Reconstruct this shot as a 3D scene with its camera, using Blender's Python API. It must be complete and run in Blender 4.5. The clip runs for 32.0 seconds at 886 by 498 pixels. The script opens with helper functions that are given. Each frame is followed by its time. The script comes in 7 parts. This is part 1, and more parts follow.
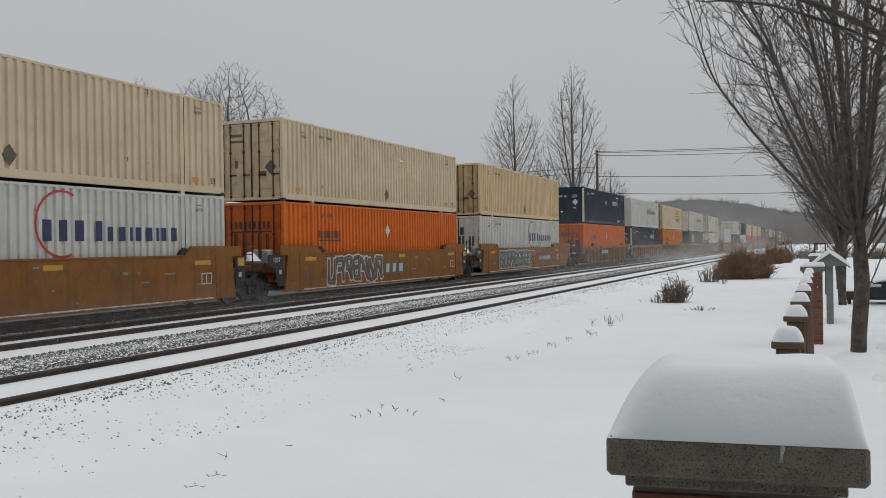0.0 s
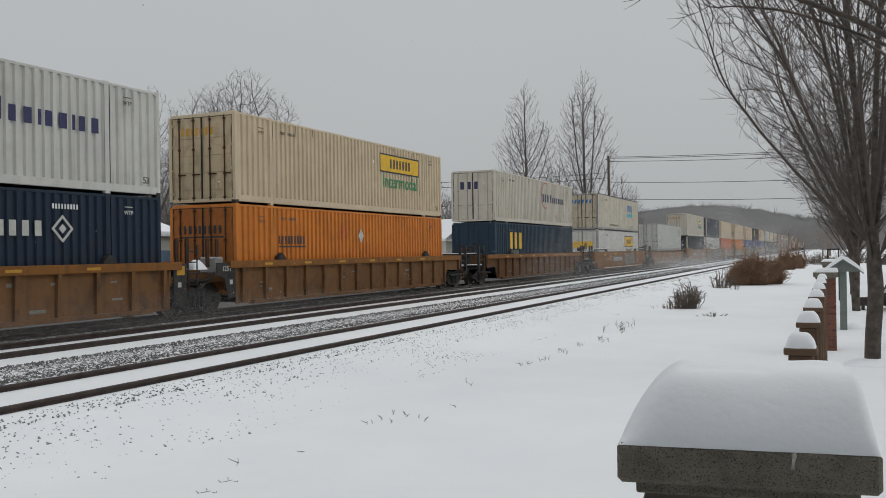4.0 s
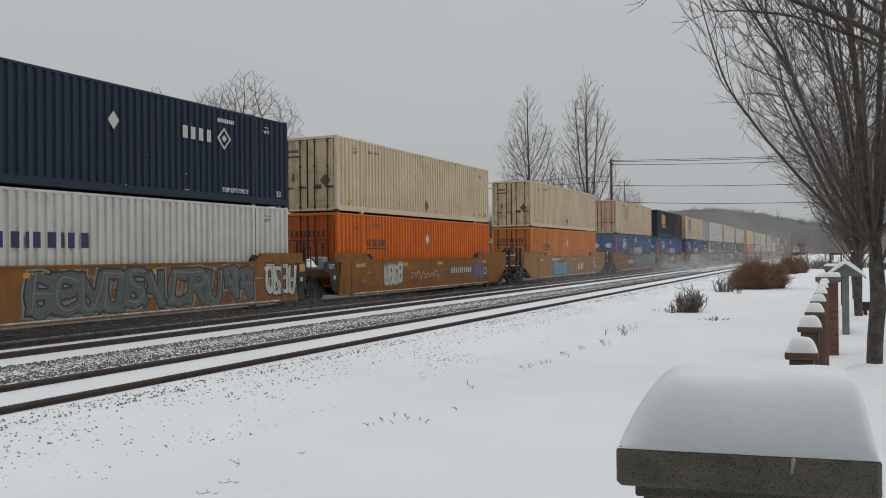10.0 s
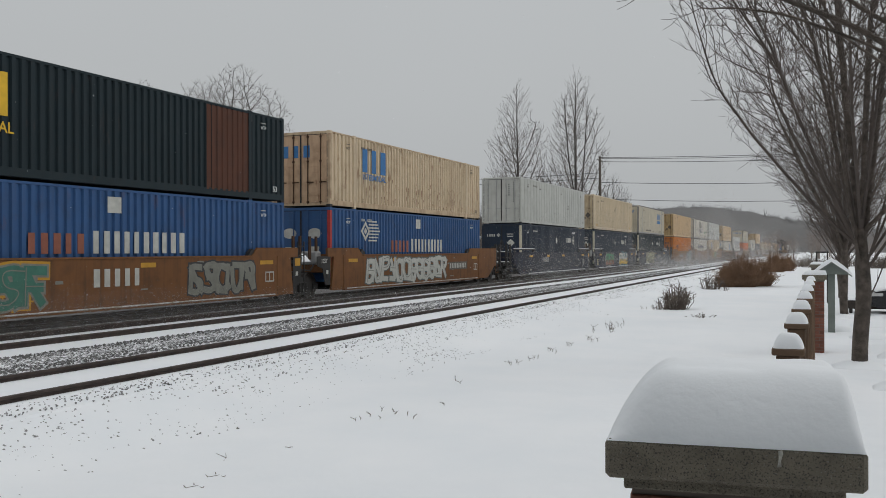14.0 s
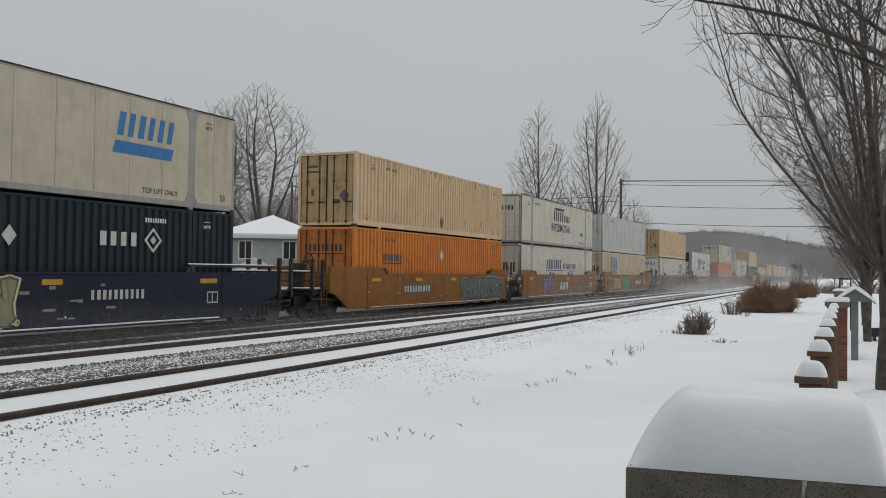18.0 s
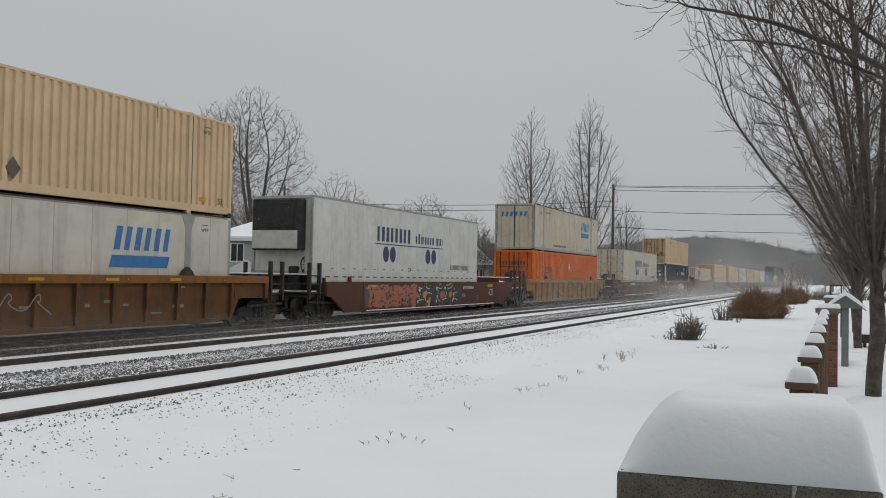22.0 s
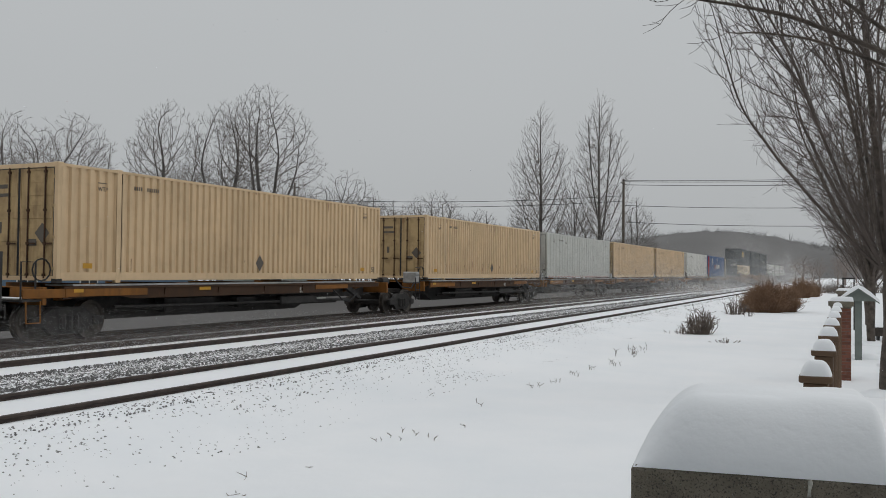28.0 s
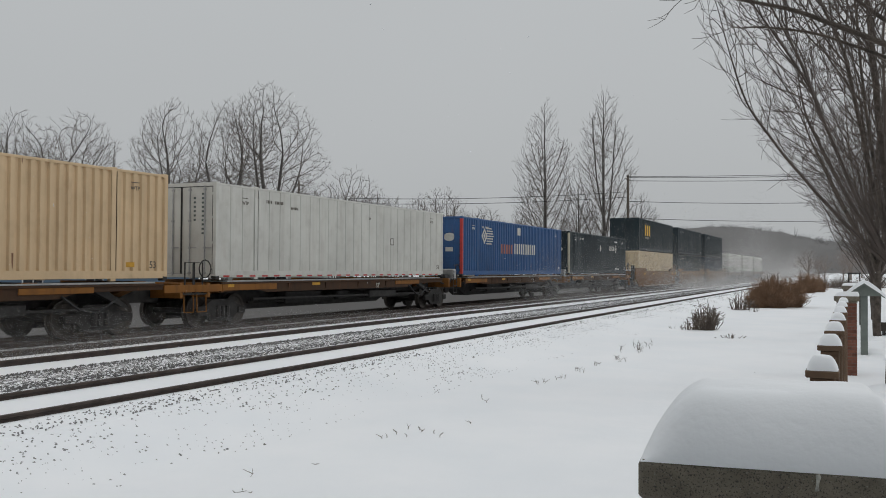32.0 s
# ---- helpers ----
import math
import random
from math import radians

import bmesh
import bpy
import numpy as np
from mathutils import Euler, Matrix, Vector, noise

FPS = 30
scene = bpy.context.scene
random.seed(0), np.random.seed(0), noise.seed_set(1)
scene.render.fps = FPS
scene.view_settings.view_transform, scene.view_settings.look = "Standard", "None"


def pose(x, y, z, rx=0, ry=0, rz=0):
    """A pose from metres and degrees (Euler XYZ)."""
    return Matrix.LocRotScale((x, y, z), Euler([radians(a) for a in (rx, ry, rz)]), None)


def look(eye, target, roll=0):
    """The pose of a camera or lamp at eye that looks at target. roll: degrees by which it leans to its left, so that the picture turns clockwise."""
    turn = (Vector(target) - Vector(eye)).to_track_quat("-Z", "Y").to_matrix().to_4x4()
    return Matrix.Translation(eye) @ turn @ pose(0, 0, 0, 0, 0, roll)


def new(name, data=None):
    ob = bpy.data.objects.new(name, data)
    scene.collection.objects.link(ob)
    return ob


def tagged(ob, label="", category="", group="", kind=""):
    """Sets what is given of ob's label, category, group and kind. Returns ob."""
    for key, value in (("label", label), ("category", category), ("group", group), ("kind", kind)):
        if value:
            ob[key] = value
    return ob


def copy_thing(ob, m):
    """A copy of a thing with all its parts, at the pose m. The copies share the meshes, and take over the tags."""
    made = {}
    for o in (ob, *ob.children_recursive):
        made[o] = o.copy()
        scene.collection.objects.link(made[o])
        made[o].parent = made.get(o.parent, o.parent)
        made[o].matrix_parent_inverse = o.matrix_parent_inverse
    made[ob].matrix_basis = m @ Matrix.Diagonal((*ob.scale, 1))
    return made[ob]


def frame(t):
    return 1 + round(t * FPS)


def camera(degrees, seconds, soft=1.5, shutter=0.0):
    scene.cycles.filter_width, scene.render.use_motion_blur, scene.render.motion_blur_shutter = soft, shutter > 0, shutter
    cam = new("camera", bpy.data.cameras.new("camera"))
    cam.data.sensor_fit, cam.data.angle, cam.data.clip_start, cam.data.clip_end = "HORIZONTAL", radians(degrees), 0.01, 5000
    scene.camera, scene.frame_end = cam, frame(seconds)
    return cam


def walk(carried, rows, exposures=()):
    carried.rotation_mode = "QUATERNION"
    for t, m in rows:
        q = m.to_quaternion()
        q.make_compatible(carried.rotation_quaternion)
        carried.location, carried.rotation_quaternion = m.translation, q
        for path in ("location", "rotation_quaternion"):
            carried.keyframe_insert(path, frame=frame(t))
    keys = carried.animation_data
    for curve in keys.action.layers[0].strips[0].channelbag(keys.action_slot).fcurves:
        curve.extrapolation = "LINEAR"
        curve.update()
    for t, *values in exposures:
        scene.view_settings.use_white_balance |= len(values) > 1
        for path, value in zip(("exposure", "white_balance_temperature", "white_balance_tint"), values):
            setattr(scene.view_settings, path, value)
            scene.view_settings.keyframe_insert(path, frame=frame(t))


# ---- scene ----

import collections
from collections import namedtuple

# ---- camera: held by hand at one spot beside a fence pier; world: rails run along y, rail heads at z = 0
EYE = (0.0, 0.0, 1.79)
cam = camera(52.27, 32.0, soft=0.95)
# seconds, tilt, lean, heading, sway of the hand in millimetres
AIM = [
    (0.0, -0.19, 0.80, 22.61, -10, 9, -2),
    (0.5, -0.25, 0.87, 22.66, -11, 10, -2),
    (1.0, -0.25, 1.08, 22.78, -7, 7, 0),
    (1.5, -0.03, 1.18, 23.08, -6, 9, -2),
    (2.0, -0.03, 1.18, 23.05, -6, 5, -1),
    (2.5, 0.01, 1.03, 23.14, -8, 7, -2),
    (3.0, 0.10, 0.93, 22.92, -6, 6, -1),
    (3.5, 0.16, 0.93, 23.18, -6, 5, -1),
    (5.5, 0.43, 0.77, 23.43, -5, 5, 1),
    (6.0, 0.59, 0.66, 23.25, -6, 3, 0),
    (6.5, 0.82, 0.73, 23.26, -5, 5, 1),
    (7.0, 0.68, 0.67, 23.30, -5, 6, -0),
    (7.5, 0.20, 0.80, 23.20, -3, 5, -1),
    (8.0, 0.13, 0.97, 23.60, -1, 3, -1),
    (8.5, 0.16, 0.72, 23.38, -2, 9, -3),
    (9.0, 0.16, 0.31, 23.24, -3, 6, -2),
    (9.5, 0.39, 0.48, 23.48, 0, 6, 1),
    (10.0, 0.35, 0.53, 23.47, -1, 3, -0),
    (10.5, 0.29, 0.46, 23.66, -3, 5, -2),
    (11.0, 0.46, 0.55, 23.42, -2, 8, -2),
    (11.5, 0.56, 0.71, 23.73, -2, 9, -2),
    (12.0, 0.62, 0.56, 24.09, -5, 7, -3),
    (12.5, 1.01, 0.64, 23.97, -3, 3, -2),
    (13.0, 1.15, 0.48, 23.73, -1, -1, -1),
    (13.5, 0.51, 0.14, 23.67, -6, -5, -6),
    (14.0, 0.08, 0.12, 22.73, -6, 0, -9),
    (14.5, 0.50, -0.09, 22.86, -7, -1, -6),
    (16.5, 1.20, -0.75, 23.60, -11, -0, -5),
    (17.0, 1.25, -0.77, 23.39, -10, -3, -4),
    (17.5, 1.26, -0.77, 23.46, -10, -5, -4),
    (18.0, 1.37, -0.77, 23.96, -11, -4, -5),
    (18.5, 1.33, -0.95, 23.95, -13, -4, -6),
    (19.0, 1.38, -0.86, 23.70, -12, -2, -6),
    (19.5, 1.42, -0.97, 23.69, -13, -3, -5),
    (20.0, 1.38, -0.90, 23.70, -12, -2, -7),
    (20.5, 1.55, -0.96, 23.62, -12, -3, -7),
    (21.0, 1.60, -0.94, 23.60, -9, -7, -5),
    (21.5, 1.71, -1.07, 23.67, -11, -7, -6),
    (22.0, 1.64, -1.13, 23.46, -11, -9, -6),
    (22.5, 1.56, -1.12, 23.68, -14, -8, -6),
    (23.0, 1.75, -0.94, 23.54, -11, -9, -5),
    (23.5, 2.01, -0.88, 23.94, -12, -4, -6),
    (24.0, 2.16, -0.91, 23.75, -9, -3, -7),
    (24.5, 2.17, -0.86, 23.70, -9, -7, -6),
    (25.0, 2.03, -0.90, 23.87, -12, -9, -6),
    (25.5, 1.79, -0.83, 24.16, -13, -6, -8),
    (26.0, 1.61, -0.67, 24.38, -14, -8, -7),
    (26.5, 1.44, -0.70, 23.89, -16, -3, -7),
    (28.5, 1.43, -0.55, 24.23, -15, -4, -7),
    (29.0, 1.61, -0.55, 24.28, -14, -7, -9),
    (29.5, 1.77, -0.35, 23.98, -12, -7, -7),
    (30.0, 1.47, -0.30, 24.16, -14, -5, -8),
    (30.5, 1.31, -0.26, 24.06, -16, -3, -8),
    (31.0, 1.12, -0.19, 23.97, -14, -3, -9),
    (31.5, 1.03, -0.17, 24.16, -17, 0, -11),
    (32.0, 1.22, -0.33, 24.42, -19, -4, -10),
]
walk(cam, [(t, pose(EYE[0] + dx / 1000, EYE[1] + dy / 1000, EYE[2] + dz / 1000, 90 + tilt, lean, heading)) for t, tilt, lean, heading, dx, dy, dz in AIM])

# ---- light: an even overcast winter sky
world = bpy.data.worlds.new("overcast")
scene.world = world
world.use_nodes = True
wn, wl = world.node_tree.nodes, world.node_tree.links
wn.clear()
sky = wn.new("ShaderNodeTexSky")
sky.sky_type, sky.sun_disc = "NISHITA", False
sky.sun_elevation, sky.sun_rotation = radians(32), radians(200)
sky.air_density, sky.dust_density, sky.ozone_density = 1.0, 6.0, 1.0
grey_sky = wn.new("ShaderNodeHueSaturation")
grey_sky.inputs["Saturation"].default_value = 0.12
sky_coord = wn.new("ShaderNodeTexCoord")
sky_split = wn.new("ShaderNodeSeparateXYZ")
cloud = wn.new("ShaderNodeValToRGB")           # cloud deck: paler towards the zenith, dull at the horizon
cloud.color_ramp.elements[0].position, cloud.color_ramp.elements[0].color = 0.0, (0.545, 0.565, 0.578, 1)
cloud.color_ramp.elements[1].position, cloud.color_ramp.elements[1].color = 1.0, (1.0, 1.03, 1.05, 1)
mid = cloud.color_ramp.elements.new(0.30)
mid.color = (0.595, 0.62, 0.635, 1)
deck_noise = wn.new("ShaderNodeTexNoise")
deck_noise.inputs["Scale"].default_value, deck_noise.inputs["Detail"].default_value = 2.2, 3
deck_vary = wn.new("ShaderNodeMapRange")
deck_vary.inputs["To Min"].default_value, deck_vary.inputs["To Max"].default_value = 0.95, 1.05
deck = wn.new("ShaderNodeMix")
deck.data_type, deck.blend_type = "RGBA", "MULTIPLY"
deck.inputs["Factor"].default_value = 1.0
cover = wn.new("ShaderNodeMix")
cover.data_type = "RGBA"
cover.inputs["Factor"].default_value = 0.985
back = wn.new("ShaderNodeBackground")
wout = wn.new("ShaderNodeOutputWorld")
wl.new(sky_coord.outputs["Generated"], sky_split.inputs[0])
wl.new(sky_split.outputs["Z"], cloud.inputs[0])
wl.new(sky_coord.outputs["Generated"], deck_noise.inputs["Vector"])
wl.new(deck_noise.outputs["Fac"], deck_vary.inputs["Value"])
wl.new(cloud.outputs[0], deck.inputs["A"])
wl.new(deck_vary.outputs[0], deck.inputs["B"])
wl.new(sky.outputs[0], grey_sky.inputs["Color"])
wl.new(grey_sky.outputs[0], cover.inputs["A"])
wl.new(deck.outputs["Result"], cover.inputs["B"])
wl.new(cover.outputs["Result"], back.inputs["Color"])
back.inputs["Strength"].default_value = 0.76
wl.new(back.outputs[0], wout.inputs["Surface"])

sun = new("sun", bpy.data.lights.new("sun", "SUN"))
sun.data.energy, sun.data.angle, sun.data.color = 0.35, radians(25), (1.0, 0.97, 0.93)
sun.matrix_world = look((55, 60, 62), (-10, 20, 0))
scene.view_settings.exposure = 0.0

# ---- materials
def node_mat(name):
    m = bpy.data.materials.new(name)
    m.use_nodes = True
    nt = m.node_tree
    return m, nt.nodes, nt.links, nt.nodes["Principled BSDF"]


def mixed(nodes, links, a, b, fac, blend="MIX"):
    """A colour mix node; a, b and fac are sockets or values."""
    n = nodes.new("ShaderNodeMix")
    n.data_type, n.blend_type = "RGBA", blend
    for key, v in (("A", a), ("B", b), ("Factor", fac)):
        if hasattr(v, "is_output"):
            links.new(v, n.inputs[key])
        else:
            n.inputs[key].default_value = (*v, 1) if isinstance(v, tuple) else v
    return n.outputs["Result"]


def noise_fac(nodes, links, scale, detail=4, lo=0.4, hi=0.6, stretch=(1, 1, 1), rough=0.55, seeded=True):
    """A noise in the object's own metres, pushed to contrast between lo and hi; seeded shifts it from object to object."""
    co = nodes.new("ShaderNodeTexCoord")
    mp = nodes.new("ShaderNodeMapping")
    mp.inputs["Scale"].default_value = stretch
    links.new(co.outputs["Object"], mp.inputs["Vector"])
    nz = nodes.new("ShaderNodeTexNoise")
    nz.noise_dimensions = "4D"
    nz.inputs["Scale"].default_value, nz.inputs["Detail"].default_value, nz.inputs["Roughness"].default_value = scale, detail, rough
    links.new(mp.outputs[0], nz.inputs["Vector"])
    if seeded:
        inf = nodes.new("ShaderNodeObjectInfo")
        mul = nodes.new("ShaderNodeMath")
        mul.operation = "MULTIPLY"
        mul.inputs[1].default_value = 40
        links.new(inf.outputs["Random"], mul.inputs[0])
        links.new(mul.outputs[0], nz.inputs["W"])
    mr = nodes.new("ShaderNodeMapRange")
    mr.inputs["From Min"].default_value, mr.inputs["From Max"].default_value = lo, hi
    links.new(nz.outputs["Fac"], mr.inputs["Value"])
    return mr.outputs[0]


def scaled(nodes, links, fac, k):
    n = nodes.new("ShaderNodeMath")
    n.operation = "MULTIPLY"
    links.new(fac, n.inputs[0])
    n.inputs[1].default_value = k
    return n.outputs[0]


def bumped(nodes, links, bsdf, height, strength, distance):
    b = nodes.new("ShaderNodeBump")
    b.inputs["Strength"].default_value, b.inputs["Distance"].default_value = strength, distance
    links.new(height, b.inputs["Height"])
    links.new(b.outputs[0], bsdf.inputs["Normal"])


def paint(name, base, dirt=(0.10, 0.075, 0.05), dirty=0.35, streaks=0.25, rust=0.0, rough=0.55, metal=0.0):
    """Weathered paint on steel: road grime, runs down the sheet, rust spots."""
    m, n, l, b = node_mat(name)
    dark = tuple(c * 0.82 for c in base)
    col = mixed(n, l, base, dark, noise_fac(n, l, 0.7, 3, 0.3, 0.75))
    if streaks:
        col = mixed(n, l, col, dirt, scaled(n, l, noise_fac(n, l, 1.0, 5, 0.5, 0.75, (5, 5, 0.35)), streaks))
    if dirty:
        col = mixed(n, l, col, dirt, scaled(n, l, noise_fac(n, l, 2.6, 6, 0.48, 0.8), dirty))
    if rust:
        spots = scaled(n, l, noise_fac(n, l, 2.2, 7, 0.60, 0.68, (1.6, 1.6, 0.45), 0.65), rust)
        col = mixed(n, l, col, (0.17, 0.065, 0.03), spots)
    l.new(col, b.inputs["Base Color"])
    b.inputs["Roughness"].default_value, b.inputs["Metallic"].default_value = rough, metal
    b.inputs["Specular IOR Level"].default_value = 0.22      # chalky old paint
    fine = noise_fac(n, l, 45, 3, 0.2, 0.8)
    bumped(n, l, b, fine, 0.12, 0.004)
    return m


def plain(name, base, rough=0.6, metal=0.0, vary=0.2, scale=6.0, bump=0.15, depth=0.004):
    m, n, l, b = node_mat(name)
    lo = tuple(c * (1 - vary) for c in base)
    hi = tuple(min(1, c * (1 + vary)) for c in base)
    l.new(mixed(n, l, lo, hi, noise_fac(n, l, scale, 5, 0.3, 0.7)), b.inputs["Base Color"])
    b.inputs["Roughness"].default_value, b.inputs["Metallic"].default_value = rough, metal
    if bump:
        bumped(n, l, b, noise_fac(n, l, scale * 7, 4, 0.2, 0.8), bump, depth)
    return m


def snow_mat(name, patch=None, lo=0.6, hi=0.7, scale=4.0, grain=2.3):
    """Fresh snow; patch: a darker ground that shows through in noise-shaped spots."""
    m, n, l, b = node_mat(name)
    col = mixed(n, l, (0.83, 0.855, 0.88), (0.89, 0.90, 0.915), noise_fac(n, l, 0.6, 5, 0.3, 0.7, seeded=False))
    if patch:
        col = mixed(n, l, col, patch, noise_fac(n, l, scale, 7, lo, hi, seeded=False, rough=0.7))
    l.new(col, b.inputs["Base Color"])
    b.inputs["Roughness"].default_value = 0.75
    b.inputs["Subsurface Weight"].default_value = 0.0
    b.inputs["Specular IOR Level"].default_value = 0.25
    a = noise_fac(n, l, grain, 6, 0.2, 0.8, seeded=False)
    bumped(n, l, b, a, 0.35, 0.03 if grain < 5 else 0.009)
    return m


SNOW = snow_mat("snow")
SNOW_STONY = snow_mat("snow_over_ballast", (0.085, 0.082, 0.08), 0.48, 0.525, 17.0)
DIRTY_SNOW = snow_mat("dirty_snow_line", (0.33, 0.29, 0.23), 0.3, 0.6, 5.0)
SNOW_CAP = snow_mat("snow_cushion", None, grain=13.0)
# ballast dusted with snow; the mist above it is put into the pale grey
BALLAST = plain("dust_and_mist_ballast", (0.31, 0.303, 0.295), 0.7, 0, 0.5, 9, 0.8, 0.03)
STONE = plain("ballast_stone", (0.125, 0.122, 0.12), 0.85, 0, 0.55, 3, 0.5, 0.01)
RAIL = plain("rusty_rail", (0.055, 0.040, 0.034), 0.75, 0.2, 0.4, 5, 0.4, 0.004)
TIE = plain("creosoted_wood", (0.045, 0.036, 0.030), 0.85, 0, 0.5, 6, 0.5, 0.006)
STEEL = plain("grimy_black_steel", (0.030, 0.028, 0.027), 0.62, 0.3, 0.5, 5, 0.3, 0.004)
WHEEL = plain("wheel_steel", (0.060, 0.052, 0.046), 0.55, 0.6, 0.4, 5, 0.3, 0.003)
GALV = plain("galvanised_steel", (0.36, 0.36, 0.355), 0.5, 0.5, 0.25, 4, 0.2, 0.002)
RUBBER = plain("tyre_rubber", (0.025, 0.025, 0.026), 0.85, 0, 0.3, 8)
BARK = plain("grey_bark", (0.088, 0.071, 0.058), 0.9, 0, 0.6, 7, 1.0, 0.03)
TWIG = plain("dark_twigs", (0.075, 0.060, 0.052), 0.9, 0, 0.35, 2, 0)
# haze put into the colour: far wood paler and greyer than near
FAR_BARK = plain("far_haze_bark", (0.095, 0.088, 0.083), 0.95, 0, 0.3, 1, 0)
FAR_TWIG = plain("far_haze_twigs", (0.15, 0.133, 0.122), 0.95, 0, 0.3, 1, 0)
# brown twigs lightened in base colour to stand for distance haze
HAZY_TWIG = plain("haze_paled_twigs", (0.25, 0.215, 0.195), 0.95, 0, 0.3, 0.4, 0)
BRUSH = plain("rust_brown_brush", (0.215, 0.13, 0.08), 0.95, 0, 0.35, 2, 0)
STALK = plain("dry_stalks", (0.135, 0.11, 0.092), 0.95, 0, 0.35, 3, 0)
BRICK = plain("red_brick", (0.165, 0.066, 0.044), 0.9, 0, 0.35, 3, 0.4, 0.006)
MORTAR = plain("mortar", (0.13, 0.105, 0.09), 0.95, 0, 0.2, 8, 0.4, 0.004)
POST_WOOD = plain("brown_stained_wood", (0.118, 0.072, 0.042), 0.8, 0, 0.3, 4, 0.4, 0.005)
GREEN_WOOD = plain("grey_green_painted_wood", (0.15, 0.172, 0.155), 0.75, 0, 0.15, 4, 0.3, 0.003)
POLE_WOOD = plain("weathered_pole", (0.085, 0.070, 0.058), 0.9, 0, 0.3, 5, 0.5, 0.01)
WIRE = plain("black_cable", (0.03, 0.03, 0.03), 0.7, 0, 0.1, 1, 0)
GLASS_DARK = plain("dark_window", (0.035, 0.04, 0.045), 0.08, 0, 0.2, 1, 0)


def concrete_mat():
    m, n, l, b = node_mat("weathered_concrete")
    col = mixed(n, l, (0.14, 0.123, 0.094), (0.24, 0.21, 0.16), noise_fac(n, l, 14, 6, 0.3, 0.7))
    col = mixed(n, l, col, (0.035, 0.034, 0.032), scaled(n, l, noise_fac(n, l, 250, 5, 0.52, 0.64), 0.8))
    col = mixed(n, l, col, (0.34, 0.33, 0.30), scaled(n, l, noise_fac(n, l, 190, 3, 0.62, 0.70), 0.55))
    l.new(col, b.inputs["Base Color"])
    b.inputs["Roughness"].default_value = 0.95
    bumped(n, l, b, noise_fac(n, l, 160, 6, 0.3, 0.7), 0.8, 0.005)
    return m


CONCRETE = concrete_mat()

# ---- mesh building
class Build:
    """Gathers vertices and faces for one mesh."""

    def __init__(self):
        self.v, self.f = [], []

    def add(self, verts, faces):
        o = len(self.v)
        self.v += [tuple(p) for p in verts]
        self.f += [tuple(i + o for i in f) for f in faces]
        return self

    def box(self, x0, x1, y0, y1, z0, z1, bevel=0.0):
        """A box with its edges cut off by bevel."""
        if bevel <= 0:
            p = [(x, y, z) for x in (x0, x1) for y in (y0, y1) for z in (z0, z1)]
            return self.add(p, [(0, 1, 3, 2), (4, 6, 7, 5), (0, 4, 5, 1), (2, 3, 7, 6), (0, 2, 6, 4), (1, 5, 7, 3)])
        bm = bmesh.new()
        bmesh.ops.create_cube(bm, size=1, matrix=Matrix.LocRotScale(((x0 + x1) / 2, (y0 + y1) / 2, (z0 + z1) / 2), None, (x1 - x0, y1 - y0, z1 - z0)))
        bmesh.ops.bevel(bm, geom=bm.edges[:], offset=bevel, segments=1, affect="EDGES")
        bm.verts.index_update()
        self.add([v.co for v in bm.verts], [[v.index for v in f.verts] for f in bm.faces])
        bm.free()
        return self

    def plate(self, outline, axis, a, b):
        """A flat outline drawn out along an axis from a to b. x: outline in (y, z); y: (x, z); z: (x, y)."""
        def at(p, d):
            return {"x": (d, p[0], p[1]), "y": (p[0], d, p[1]), "z": (p[0], p[1], d)}[axis]
        n = len(outline)
        area = sum(outline[i][0] * outline[(i + 1) % n][1] - outline[(i + 1) % n][0] * outline[i][1] for i in range(n))
        if (area > 0) == (axis == "y"):
            outline = outline[::-1]
        if a > b:
            a, b = b, a
        verts = [at(p, a) for p in outline] + [at(p, b) for p in outline]
        faces = [tuple(range(n))[::-1], tuple(range(n, 2 * n))]
        faces += [(i, (i + 1) % n, n + (i + 1) % n, n + i) for i in range(n)]
        return self.add(verts, faces)

    def tube(self, pts, radii, sides=6, caps=True):
        """A round bar along the points."""
        pts = [Vector(p) for p in pts]
        if not isinstance(radii, (list, tuple)):
            radii = [radii] * len(pts)
        verts, faces = [], []
        for i, p in enumerate(pts):
            d = (pts[min(i + 1, len(pts) - 1)] - pts[max(i - 1, 0)]).normalized()
            u = d.cross(Vector((0.31, 0.17, 1) if abs(d.z) < 0.9 else (1, 0.2, 0))).normalized()
            w = d.cross(u)
            for k in range(sides):
                a = 2 * math.pi * k / sides
                verts.append(p + (u * math.cos(a) + w * math.sin(a)) * radii[i])
        for i in range(len(pts) - 1):
            for k in range(sides):
                k2 = (k + 1) % sides
                faces.append((i * sides + k, i * sides + k2, (i + 1) * sides + k2, (i + 1) * sides + k))
        if caps:
            faces += [tuple(range(sides))[::-1], tuple(range((len(pts) - 1) * sides, len(pts) * sides))]
        return self.add(verts, faces)

    def ring(self, profile, centre, axis, sides=20):
        """A turned shape: profile in (radius, place along the axis)."""
        verts, faces, c = [], [], Vector(centre)
        for r, h in profile:
            for k in range(sides):
                a = 2 * math.pi * k / sides
                p, q = r * math.cos(a), r * math.sin(a)
                verts.append(c + Vector({"x": (h, p, q), "y": (p, h, q), "z": (p, q, h)}[axis]))
        for i in range(len(profile) - 1):
            for k in range(sides):
                k2 = (k + 1) % sides
                faces.append((i * sides + k, i * sides + k2, (i + 1) * sides + k2, (i + 1) * sides + k))
        faces += [tuple(range(sides))[::-1], tuple(range((len(profile) - 1) * sides, len(profile) * sides))]
        return self.add(verts, faces)

